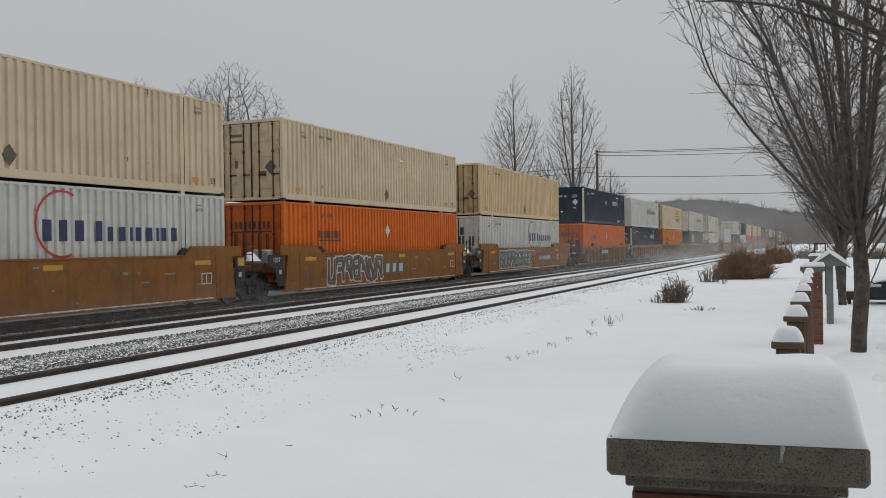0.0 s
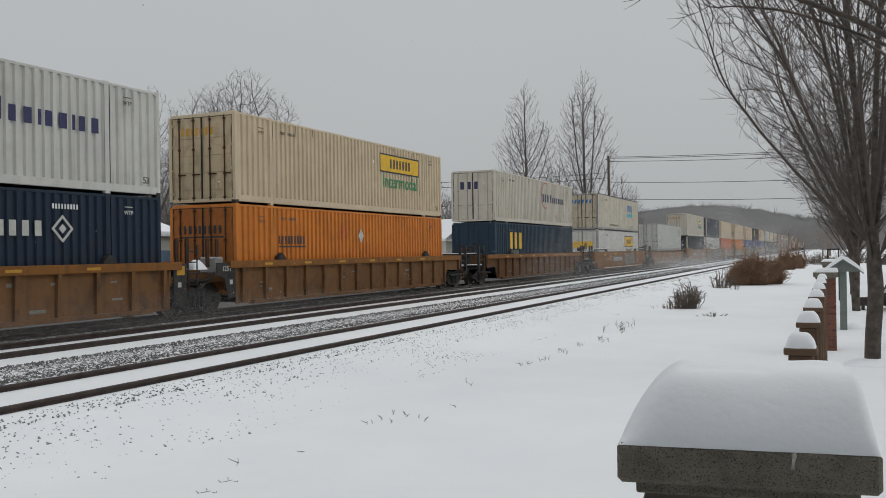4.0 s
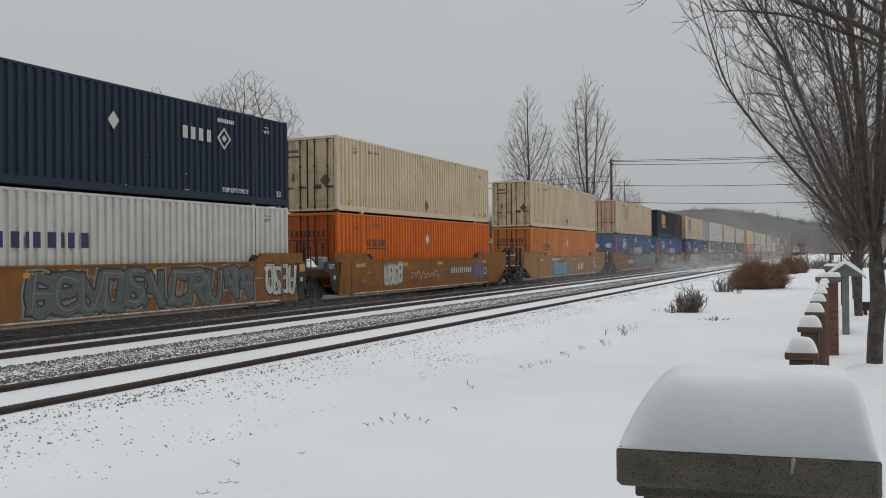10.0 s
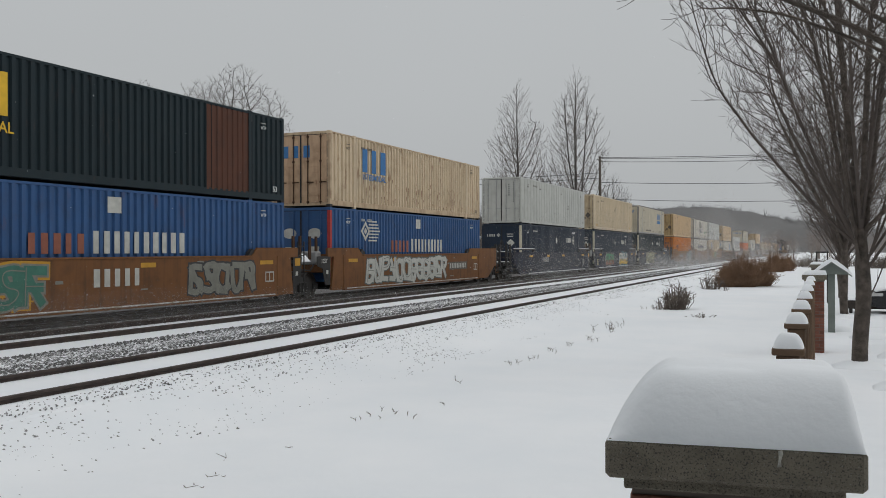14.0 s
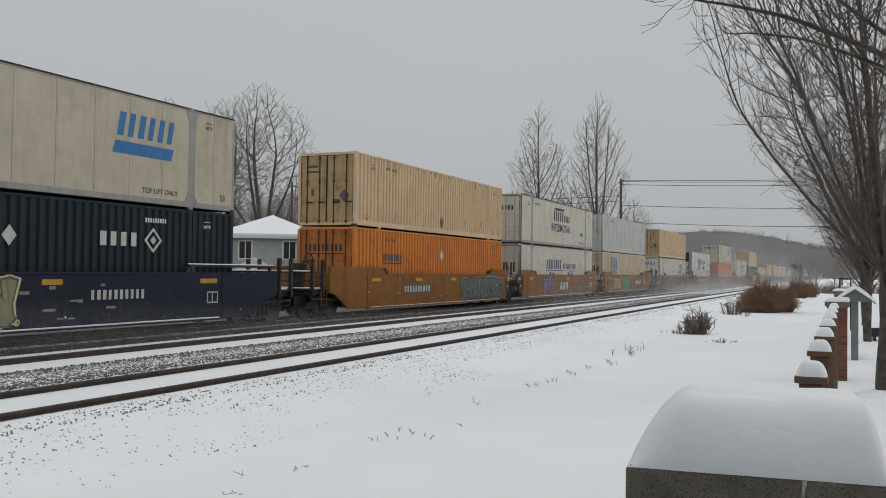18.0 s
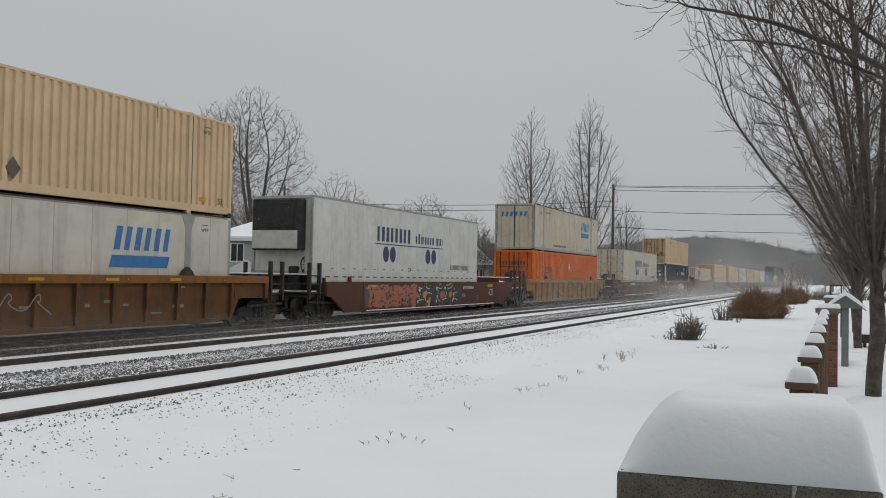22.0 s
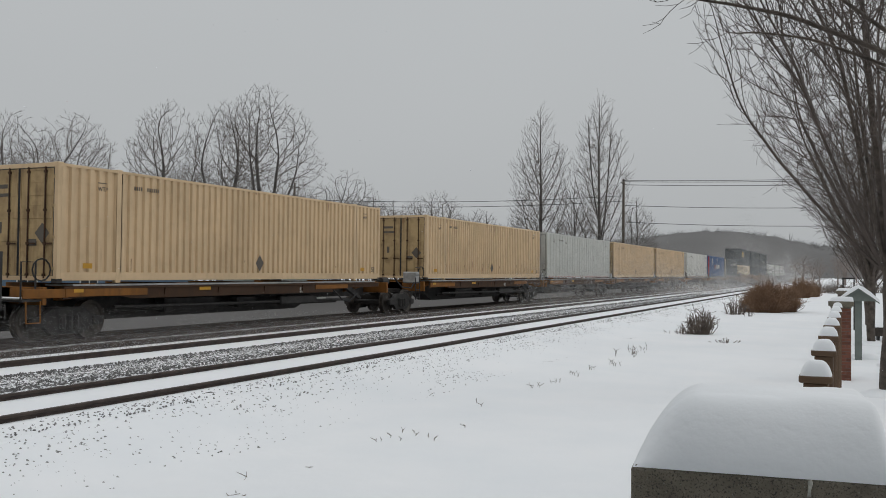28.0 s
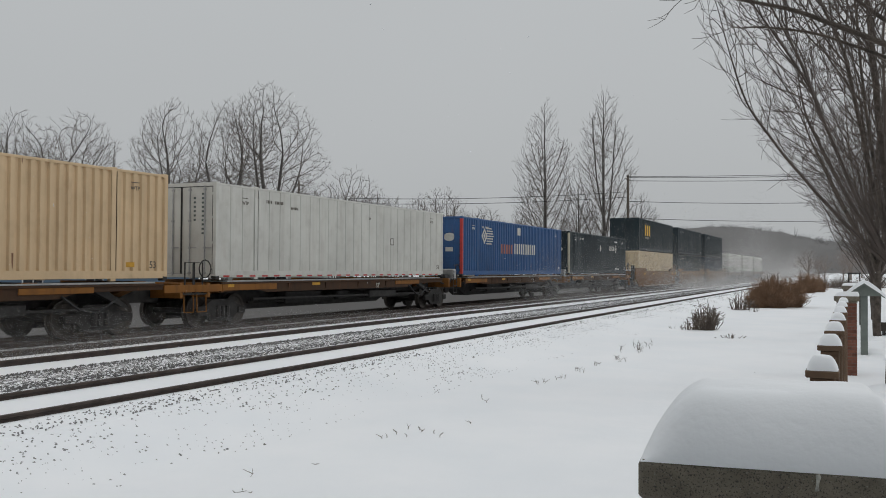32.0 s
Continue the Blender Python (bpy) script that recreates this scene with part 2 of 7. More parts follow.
    def mesh(self, name, material, smooth=False):
        me = bpy.data.meshes.new(name)
        me.from_pydata(self.v, [], self.f)
        if not isinstance(material, (list, tuple)):
            material = [material]
        for m in material:
            me.materials.append(m)
        if smooth:
            me.shade_smooth()
        me.update()
        return me


MESHES = {}


def part(name, build, material, parent, label="", key=None, at=None, smooth=False):
    """One mesh object under a thing or a part. key: alike parts share one mesh; build may then be a function."""
    full = (key, material.name) if key else None
    me = MESHES.get(full) if key else None
    if me is None:
        b = build() if callable(build) else build
        me = b.mesh(name, material, smooth)
        if key:
            MESHES[full] = me
    ob = new(name, me)
    ob.parent = parent
    if at is not None:
        ob.matrix_basis = at
    return tagged(ob, label)


def thing(name, label, category, at=None, group="", kind="", build=None, material=None, smooth=False):
    """A top-level thing: an Empty for its parts, or one mesh."""
    ob = new(name, build.mesh(name, material, smooth) if build else None)
    if not build:
        ob.empty_display_size = 0.3
    if at is not None:
        ob.matrix_basis = at
    return tagged(ob, label, category, group, kind)


def blob(rx, ry, h, seed, n=14, shoulder=0.45, steep=0.0):
    """A soft snow cushion on a rectangle of half sizes rx, ry: broad top, sloping rims; shoulder: the rims' share of the width, steep: that of the rim at +x where it differs."""
    b = Build()
    nz = Vector((seed * 3.1, seed * 1.7, 0))
    verts, faces = [], []

    def edge(q, share, bulge=0.66):
        return math.sin(max(0.0, min(1.0, (1 - abs(q)) / share)) * math.pi / 2) ** bulge

    for i in range(n + 1):
        for j in range(n + 1):
            u, w = 2 * i / n - 1, 2 * j / n - 1
            u, w = math.sin(u * 1.3) / math.sin(1.3), math.sin(w * 1.3) / math.sin(1.3)
            z = h * edge(u, steep if steep and u > 0 else shoulder, 0.85 if steep and u < 0 else 0.6) * edge(w, shoulder) * (1 + 0.05 * noise.noise(nz + Vector((u * 1.3, w * 1.3, 0))) + 0.03 * noise.noise(nz + Vector((u * 3, w * 3, 2))))
            s = 1 + 0.012 * noise.noise(nz + Vector((u * 2, w * 2, 5)))
            verts.append((rx * u * s, ry * w * s, z))
    for i in range(n):
        for j in range(n):
            a = i * (n + 1) + j
            faces.append((a, a + n + 1, a + n + 2, a + 1))
    return b.add(verts, faces)


def words(text, size, material, name="lettering"):
    """A flat mesh of readable writing in the built-in font, lying in x and y."""
    key = ("text", text, size, material.name)
    if key not in MESHES:
        cu = bpy.data.curves.new("writing", "FONT")
        cu.body, cu.size, cu.extrude, cu.offset = text, size, 0.002, size * 0.012
        tmp = bpy.data.objects.new("writing", cu)
        me = bpy.data.meshes.new_from_object(tmp)
        me.materials.clear()
        me.materials.append(material)
        MESHES[key] = me
        bpy.data.objects.remove(tmp)
    return MESHES[key]

# ---- ground: one snow sheet with the track formation across it
TRAIN_X = -18.38
GROUND_Z = -0.36


def ground_z(x, y):
    """Height of the ground: a flat formation under the tracks, a bank down to the field."""
    if x > -8.3:
        t = min(1, (x + 8.3) / 1.7)
        z = -0.07 + (GROUND_Z + 0.07) * t * t * (3 - 2 * t)
    elif x > -15.46:
        z = -0.05
    elif x > -21.0:
        z = -0.28
    else:
        t = min(1, (-21.0 - x) / 5)
        z = -0.34 - 0.4 * t
    if x > -7.8:
        z += 0.05 * noise.noise(Vector((x * 0.35, y * 0.35, 0))) * min(1, (x + 7.8) / 2)
        z += 0.012 * noise.noise(Vector((x * 1.6, y * 1.6, 3)))
    return z


def steps(stops):
    """Coordinates from a list of (start, end, step)."""
    out = []
    for a, b, s in stops:
        k = max(1, round((b - a) / s))
        out += [a + (b - a) * i / k for i in range(k)]
    return out + [stops[-1][1]]


xs = steps([(-2500, -400, 700), (-400, -60, 85), (-60, -26, 8), (-26, -21, 1), (-21, -15.6, 0.9), (-15.6, -15.4, 0.1), (-15.4, -8.4, 0.35), (-8.4, -6.0, 0.2), (-6, 3, 0.45), (3, 20, 4), (20, 400, 90), (400, 2500, 700)])
ys = steps([(-2500, -300, 700), (-300, -10, 60), (-10, 2, 2), (2, 45, 0.6), (45, 120, 4), (120, 400, 40), (400, 2600, 550)])
g = Build()
g.v = [(x, y, ground_z(x, y)) for x in xs for y in ys]
ny = len(ys)
g.f = [(i * ny + j, (i + 1) * ny + j, (i + 1) * ny + j + 1, i * ny + j + 1) for i in range(len(xs) - 1) for j in range(ny - 1)]
ground = thing("ground", "wide field of fresh white snow beside the railway", "snow", kind="structure", build=g, material=SNOW, smooth=True)


def strip(x0, x1, z0, z1, y0=-60, y1=1500):
    return Build().plate([(x0, z0 - 0.5), (x1, z0 - 0.5), (x1, z1), (x0, z0)] if x1 > x0 else [(x1, z1 - 0.5), (x0, z0 - 0.5), (x0, z0), (x1, z1)], "y", y0, y1)


bed = Build().plate([(-22.4, -0.95), (-15.53, -0.7), (-15.53, -0.10), (-16.2, -0.11), (-16.9, -0.12), (-17.1, -0.15), (-20.5, -0.15), (-21.4, -0.28), (-22.4, -0.5)], "y", -60, 1500)
thing("track_bed", "grey snow-dusted ballast bed under the train, mist in its colour", "ballast", kind="structure", build=bed, material=BALLAST)
gravel = Build().plate([(-12.95, -0.6), (-11.02, -0.6), (-11.02, -0.044), (-12.0, -0.02), (-12.95, -0.044)], "y", -60, 700)
thing("gravel_strip", "grey ballast between two tracks dusted with snow", "ballast", kind="structure", build=gravel, material=SNOW_STONY)
shoulder = Build().plate([(-8.92, -0.6), (-7.45, -0.6), (-7.45, -0.30), (-8.2, -0.058), (-8.92, -0.04)], "y", -60, 700)
thing("ballast_shoulder", "snowy ballast shoulder with stones showing through", "ballast", kind="structure", build=shoulder, material=snow_mat("snow_on_shoulder", (0.15, 0.145, 0.14), 0.66, 0.69, 20.0))
# verge beyond the train: snow mostly covered by dark noise patches
verge = Build().plate([(-46, -1.4), (-21.9, -1.2), (-21.9, -0.345), (-26, -0.70), (-46, -0.71)], "y", -60, 700)
thing("far_verge", "mostly dark ground flecked with snow beyond the far track", "ground", kind="structure", build=verge, material=snow_mat("dark_flecked_verge", (0.085, 0.08, 0.077), 0.2, 0.34, 2.0))
ridge = Build().plate([(-17.4, -0.4), (-16.9, -0.4), (-16.98, -0.09), (-17.3, -0.09)], "y", -60, 700)
thing("snow_ridge", "broken line of dirty snow along the sleeper ends", "snow", kind="structure", build=ridge, material=snow_mat("dirty_snow_ridge", (0.12, 0.116, 0.112), 0.36, 0.5, 6.0))


def rail_profile(x):
    half = [(0.0, -0.175), (0.07, -0.175), (0.07, -0.163), (0.012, -0.14), (0.009, -0.05), (0.036, -0.035), (0.036, -0.006), (0.028, 0.0)]
    return [(x + a, z) for a, z in half] + [(x - a, z) for a, z in half[::-1][:-1]]


for x, up, worn in ((-9.03, 0.04, 0), (-10.53, 0.04, 0), (-14.0, 0.066, 0), (-15.5, 0.066, 0), (TRAIN_X + 0.753, 0, 1), (TRAIN_X - 0.753, 0, 1)):
    r = Build().plate([(a, z + up) for a, z in rail_profile(x)], "y", -60, 1500)
    thing("rail", "running rail with a bright worn head" if worn else "rusty brown steel rail standing out of the snow", "rail", group="rails of the tracks", kind="structure", build=r, material=RAIL)

# sleeper ends that show at the near rail and stand bare under the train
rng = random.Random(3)
tie_mesh = Build().box(-0.2, 0.2, -0.1, 0.1, -0.1, 0.0, 0.012).mesh("sleeper", TIE)
near_ties = thing("sleepers", "dark sleeper ends poking out of the snow at the near track", "sleeper", kind="structure")
far_ties = thing("sleepers", "sleepers under the running train, paled for the snow mist", "sleeper", kind="structure")
for i in range(90):
    if rng.random() < 0.62:
        o = new("sleeper", tie_mesh)
        o.parent = near_ties
        o.matrix_basis = pose(-8.52 + rng.uniform(-0.06, 0.05), 3 + i * 0.52 + rng.uniform(-0.03, 0.03), -0.062 + rng.uniform(-0.014, 0.01), rng.uniform(-5, 5), 3, rng.uniform(-6, 6))
# sleepers under the train: snow mist put into a paler wood colour
long_tie = Build().box(-1.3, 1.3, -0.11, 0.11, -0.14, 0.0, 0.012).mesh("long_sleeper", plain("mist_paled_sleeper", (0.15, 0.14, 0.132), 0.85, 0, 0.5, 6, 0.5, 0.006))
for i in range(130):
    o = new("sleeper", long_tie)
    o.parent = far_ties
    o.matrix_basis = pose(TRAIN_X, 4 + i * 0.52, -0.135)


def stones(name, label, area, count, size, material, seed, drift=False):
    """Loose broken stones on the ballast, one mesh; drift: bare only in patches where the snow lies thin."""
    b, rnd = Build(), random.Random(seed)
    x0, x1, y0, y1, zf = area
    for _ in range(count):
        x, u = rnd.uniform(x0, x1), rnd.random()
        y = y0 + (y1 - y0) * u ** 1.6
        if drift and noise.noise(Vector((x * 1.1, y * 0.45, 7))) < 0.35 * (x - x0) / (x1 - x0) + rnd.uniform(-0.6, 0.1):
            continue
        s = size * rnd.uniform(0.6, 1.5)
        z = zf(x)
        p = [Vector((rnd.uniform(0.6, 1.3), 0, 0)), Vector((-rnd.uniform(0.6, 1.3), 0, rnd.uniform(-0.2, 0.2))), Vector((0, rnd.uniform(0.6, 1.3), 0)), Vector((0, -rnd.uniform(0.6, 1.3), 0.1)), Vector((rnd.uniform(-0.3, 0.3), 0, rnd.uniform(0.5, 1.1))), Vector((0, 0, -0.8))]
        m = Matrix.Rotation(rnd.uniform(0, 6.3), 3, "Z")
        b.add([(m @ q) * s + Vector((x, y, z)) for q in p], [(0, 2, 4), (2, 1, 4), (1, 3, 4), (3, 0, 4), (2, 0, 5), (1, 2, 5), (3, 1, 5), (0, 3, 5)])
    return thing(name, label, "gravel", kind="stuff", build=b, material=material)


stones("ballast_stones", "loose grey ballast stones between the tracks", (-12.88, -11.12, 6, 85, lambda x: -0.034), 19000, 0.022, STONE, 5)
stones("ballast_stones", "scattered stones sticking out of the snowy shoulder", (-8.85, -6.5, 4, 90, lambda x: ground_z(x, 0) - 0.004 if x > -8.2 else -0.046), 13000, 0.0145, plain("snow_dusted_stone", (0.23, 0.227, 0.225), 0.85, 0, 0.5, 3, 0.5, 0.01), 6, True)
stones("ballast_stones", "grey ballast stones along the train track", (-17.0, -15.65, 6, 70, lambda x: -0.135), 5000, 0.04, BALLAST, 7)

# ---- bare trees
def colonise(seed, stems, cloud, step, kill, up=0.15, keep=0.35, fork_from=0.0, leaf=0.006, thick=2.25, twig=0.5, twigs=2, cap=400, rise=0.0):
    """Limbs of one bare tree, grown node by node towards a cloud of buds. stems: polylines of the trunk and first limbs; the
    buds are used up as shoots reach them. rise: metres that a side shoot climbs for each metre outwards. Gives lists of (points, radii)."""
    rs, rnd = np.random.RandomState(seed), random.Random(seed)
    pos, par = [], []
    for line in stems:
        line = [Vector(p) for p in line]
        last = -1
        if pos:                                   # a limb starts at the nearest node of what stands already
            last = min(range(len(pos)), key=lambda k: (pos[k] - line[0]).length)
        else:
            pos.append(line[0])
            par.append(-1)
            last = 0
        for p, q in zip(line, line[1:]):
            n = max(1, round((q - p).length / step))
            for k in range(1, n + 1):
                pos.append(p.lerp(q, k / n) + Vector((rnd.gauss(0, 0.05), rnd.gauss(0, 0.05), 0)) * step)
                par.append(last)
                last = len(pos) - 1
    node = np.array([tuple(p) for p in pos])
    free = node[:, 2] >= fork_from
    buds = np.array(cloud)
    node[:, 2] -= rise * np.hypot(node[:, 0], node[:, 1])
    buds[:, 2] -= rise * np.hypot(buds[:, 0], buds[:, 1])
    idx = np.where(free)[0]
    dist = np.linalg.norm(buds[:, None] - node[None, idx], axis=2)
    near, gap = idx[dist.argmin(1)], dist.min(1)
    kids = collections.defaultdict(list)
    for k, p in enumerate(par):
        kids[p].append(k)
    for _ in range(cap):
        if not len(buds):
            break
        way = buds - node[near]
        way /= np.maximum(np.linalg.norm(way, axis=1), 1e-6)[:, None]
        pull = np.zeros_like(node)
        np.add.at(pull, near, way)
        fresh, dads = [], []
        for k in np.unique(near):
            d = Vector(pull[k]).normalized()
            if par[k] >= 0:
                d += Vector(node[k] - node[par[k]]).normalized() * keep
            d = (d + Vector((rnd.gauss(0, 0.12), rnd.gauss(0, 0.12), rnd.gauss(0, 0.08) + up))).normalized()
            q = node[k] + np.array(d) * step
            if len(kids[k]) < 3 and all(np.linalg.norm(node[c] - q) > 0.35 * step for c in kids[k] if c < len(node)):
                fresh.append(q)
                dads.append(k)
        if not fresh:
            break
        base = len(node)
        for j, k in enumerate(dads):
            par.append(int(k))
            kids[k].append(base + j)
        fresh = np.array(fresh)
        node = np.vstack([node, fresh])
        d2 = np.linalg.norm(buds[:, None] - fresh[None], axis=2)
        better = d2.min(1) < gap
        near = np.where(better, base + d2.argmin(1), near)
        gap = np.minimum(gap, d2.min(1))
        live = gap > kill
        buds, near, gap = buds[live], near[live], gap[live]
    node[:, 2] += rise * np.hypot(node[:, 0], node[:, 1])
    n = len(node)
    kids = [[] for _ in range(n)]
    for k in range(1, n):
        kids[par[k]].append(k)
    load, main = np.zeros(n), [-1] * n
    for k in range(n - 1, -1, -1):
        if not kids[k]:
            load[k] = leaf ** thick
        if kids[k]:
            main[k] = max(kids[k], key=lambda c: load[c])
        if k:
            load[par[k]] += load[k] * 1.01
    rad = load ** (1 / thick)
    for _ in range(2):                            # take the kinks out of the shoots
        new_pos = node.copy()
        for k in range(1, n):
            if main[k] >= 0:
                new_pos[k] = 0.5 * node[k] + 0.25 * (node[par[k]] + node[main[k]])
        node = new_pos
    out, todo = [], [(0, -1)]
    while todo:
        k, dad = todo.pop()
        pts, rr = ([Vector(node[dad])], [rad[k]]) if dad >= 0 else ([], [])
        while True:
            pts.append(Vector(node[k]))
            rr.append(rad[k])
            todo += [(c, k) for c in kids[k] if c != main[k]]
            if rad[k] < leaf * 2.6 and len(pts) > 1:
                d = (pts[-1] - pts[-2]).normalized()
                for _ in range(twigs if main[k] < 0 else (1 if rnd.random() < 0.7 else 0)):
                    e = (d + Vector((rnd.gauss(0, 0.45), rnd.gauss(0, 0.45), rnd.gauss(0, 0.3) + up + 0.3 * rise))).normalized()
                    ln = twig * rnd.uniform(0.5, 1.2)
                    m = pts[-1] + e * ln * 0.5
                    out.append(([pts[-1].copy(), m, m + (e + Vector((rnd.gauss(0, 0.2), rnd.gauss(0, 0.2), up))).normalized() * ln * 0.5], [leaf * 0.8, leaf * 0.7, leaf * 0.45]))
            if main[k] < 0:
                break
            k = main[k]
        rr[-1] *= 0.6
        out.append((pts, rr))
    return out


def crown_cloud(seed, count, profile, edge=0.62, lump=0.35, grain=0.5, shift=(0, 0)):
    """Buds in a turned crown: profile gives (height, half-width); lump: how far uneven growth thins it out."""
    rnd, out = random.Random(seed * 7 + 1), []
    hs, rs = [p[0] for p in profile], [p[1] for p in profile]
    widest = max(rs)
    while len(out) < count:
        h = rnd.uniform(hs[0], hs[-1])
        r = float(np.interp(h, hs, rs))
        if rnd.random() > (r / widest) ** 1.4:
            continue
        a, u = rnd.uniform(0, 6.2832), rnd.random() ** edge
        r *= 1 + 0.22 * noise.noise(Vector((math.cos(a) * 1.4 + seed, math.sin(a) * 1.4, h * 0.28)))
        lean = (h - hs[0]) / (hs[-1] - hs[0])
        p = Vector((r * u * math.cos(a) + shift[0] * lean, r * u * math.sin(a) + shift[1] * lean, h))
        if noise.noise(p * grain + Vector((seed * 2.3, 0, 0))) > -0.1 or rnd.random() > 2 * lump:
            out.append(p)
    return [tuple(p) for p in out]


def limb_fan(seed, start, count, tilt, length, bend=0.5, low=0.0):
    """First limbs that leave the trunk round start, spread over all sides; tilt from the upright in degrees."""
    rnd, out = random.Random(seed + 5), []
    for k in range(count):
        a = k * 2.39996 + rnd.uniform(-0.3, 0.3)
        s = radians(tilt[0] + (tilt[1] - tilt[0]) * (k + 0.5) / count)
        p = Vector(start) - Vector((0, 0, low * rnd.random()))
        ln, line = length * rnd.uniform(0.8, 1.1), [Vector(p)]
        for q in range(4):
            p = p + Vector((math.cos(a) * math.sin(s), math.sin(a) * math.sin(s), math.cos(s))) * ln / 4
            s *= 1 - bend * 0.22
            line.append(Vector(p))
        out.append(line)
    return out


def bare_tree(label, at, wood, twigs, limbs, name="bare_tree", group=""):
    """A leafless tree: trunk with its great limbs, and a crown of branches and twigs."""
    tree = thing(name, label, "tree", at, group)
    t, c = Build(), Build()
    stout = max(r[0] for _, r in limbs)
    for pts, rad in limbs:
        if rad[0] > stout * 0.28:
            t.tube(pts, rad, 9 if rad[0] > stout * 0.6 else 6)
        else:
            c.tube(pts, rad, 4 if rad[0] > 0.03 else 3, caps=False)
    part("trunk", t, wood, tree, smooth=True)
    part("crown", c, twigs, tree)
    return tree


def polar(az, dist, z=GROUND_Z):
    """A spot seen from the camera az degrees left of the rails' course, dist metres off."""
    return (-dist * math.sin(radians(az)), dist * math.cos(radians(az)), z)


# the row of upswept street trees along the walk
row_label = "bare upswept street tree with a dense fan of thin branches"


def vase_tree(seed, count=5000):
    prof = [(2.3, 0.5), (2.8, 1.05), (3.6, 1.6), (4.6, 2.45), (5.8, 3.1), (7.2, 3.35), (8.6, 3.1), (9.8, 2.3), (10.6, 1.2)]
    stems = [[(0, 0, -0.3), (0.02, 0.02, 0.5), (0.08, 0.0, 1.2), (0.03, -0.02, 2.5)], [(0.06, 0.0, 1.0), (0.3, 0.06, 1.55), (0.62, 0.14, 2.5), (0.95, 0.2, 3.8)]] + limb_fan(seed, (0.03, -0.02, 2.5), 19, (4, 47), 3.8, 0.35, 1.0)
    return colonise(seed, stems, crown_cloud(seed, count, prof, 0.42, 0.3, 0.6), 0.16, 0.19, 0.05, 0.8, 1.0, 0.0056, 2.44, 0.36, 2, rise=0.9)


bare_tree(row_label, pose(0.63, 18.2, GROUND_Z), BARK, TWIG, vase_tree(21), "street_tree", "row of street trees")
tree_b = bare_tree(row_label, pose(0.66, 31.0, GROUND_Z, 0, 0, 100), BARK, TWIG, vase_tree(23, 3400), "street_tree", "row of street trees")
for x, y, rz, s in ((0.8, 43.5, 200, 0.9), (1.1, 57, 310, 0.88), (1.3, 74, 45, 0.85)):
    copy_thing(tree_b, pose(x, y, GROUND_Z, 0, 0, rz)).scale = (s, s, s)


def overhanging_tree(seed):
    """The tree beside the walk: limbs that sweep over the path and droop into thin twigs."""
    limbs = [[(0, 0, -0.3), (0.02, 0.0, 1.0), (0.0, 0.03, 2.6)],
             [(0.0, 0, 2.2), (-1.0, -0.1, 3.1), (-1.97, -0.1, 3.83), (-2.62, -0.1, 4.17), (-3.1, -0.1, 4.32), (-3.5, -0.1, 4.42)],
             [(0.0, 0, 2.4), (-1.0, 0.1, 3.2), (-1.97, 0.1, 3.78), (-2.5, 0.05, 4.02), (-2.96, 0.05, 4.12), (-3.3, 0.05, 4.06)],
             [(0.0, 0, 2.6), (-0.9, 0.2, 3.3), (-1.9, 0.3, 4.05), (-2.6, 0.4, 4.7), (-3.2, 0.5, 5.4)],
             [(0.0, 0, 2.5), (0.6, 0.5, 4.0), (0.9, 0.7, 5.5)], [(0.0, 0, 2.6), (0.1, -0.6, 4.2), (0.2, -0.9, 5.6)],
             [(0.0, 0, 2.4), (-1.1, 0.9, 3.2), (-2.1, 1.6, 4.2), (-2.7, 2.0, 5.2)]]
    rnd, buds = random.Random(seed), []
    for line in limbs[1:]:
        for p, q in zip(line[1:], line[2:]):
            for _ in range(30 if line is limbs[1] else 9):
                m = Vector(p).lerp(Vector(q), rnd.random())
                buds.append(tuple(m + Vector((rnd.gauss(-0.05, 0.2), rnd.gauss(0, 0.3), rnd.gauss(0.16, 0.14)))))
    return colonise(seed, limbs, buds, 0.09, 0.10, 0.2, 0.9, 2.6, 0.0034, 2.0, 0.22, 2)


bare_tree("bare street tree whose limbs reach over the walk", pose(2.2, 7.6, GROUND_Z), BARK, TWIG, overhanging_tree(8), "street_tree", "row of street trees")


def broad_tree(seed, h, w, count=2700, low=0.26, leaf=0.0125, twigs=3):
    prof = [(h * low, w * 0.35), (h * 0.42, w * 0.8), (h * 0.62, w), (h * 0.8, w * 0.86), (h * 0.93, w * 0.5), (h, w * 0.15)]
    stems = [[(0, 0, -0.4), (0.1, 0, h * 0.13), (0.0, 0.1, h * 0.27)]] + limb_fan(seed, (0, 0.1, h * 0.27), 5, (8, 46), h * 0.4, 0.7, h * 0.08)
    return colonise(seed, stems, crown_cloud(seed, count, prof, 0.45, 0.46, 0.2), 0.38, 0.42, 0.06, 0.7, h * 0.2, leaf, 2.02, 0.6, twigs, rise=0.45)


# broad trees behind the houses
for i, (az, d, h, w) in enumerate(((35.35, 92, 20.6, 5.3), (37.8, 95, 19.2, 4.5), (41.2, 95, 18.8, 4.5), (46.7, 92, 16.8, 4.8), (49.6, 95, 16.9, 4.8), (52.6, 96, 16.5, 4.6), (33.2, 104, 11, 3.6))):
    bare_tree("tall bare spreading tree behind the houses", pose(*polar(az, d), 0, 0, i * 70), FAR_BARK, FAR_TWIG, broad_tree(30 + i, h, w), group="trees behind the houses")


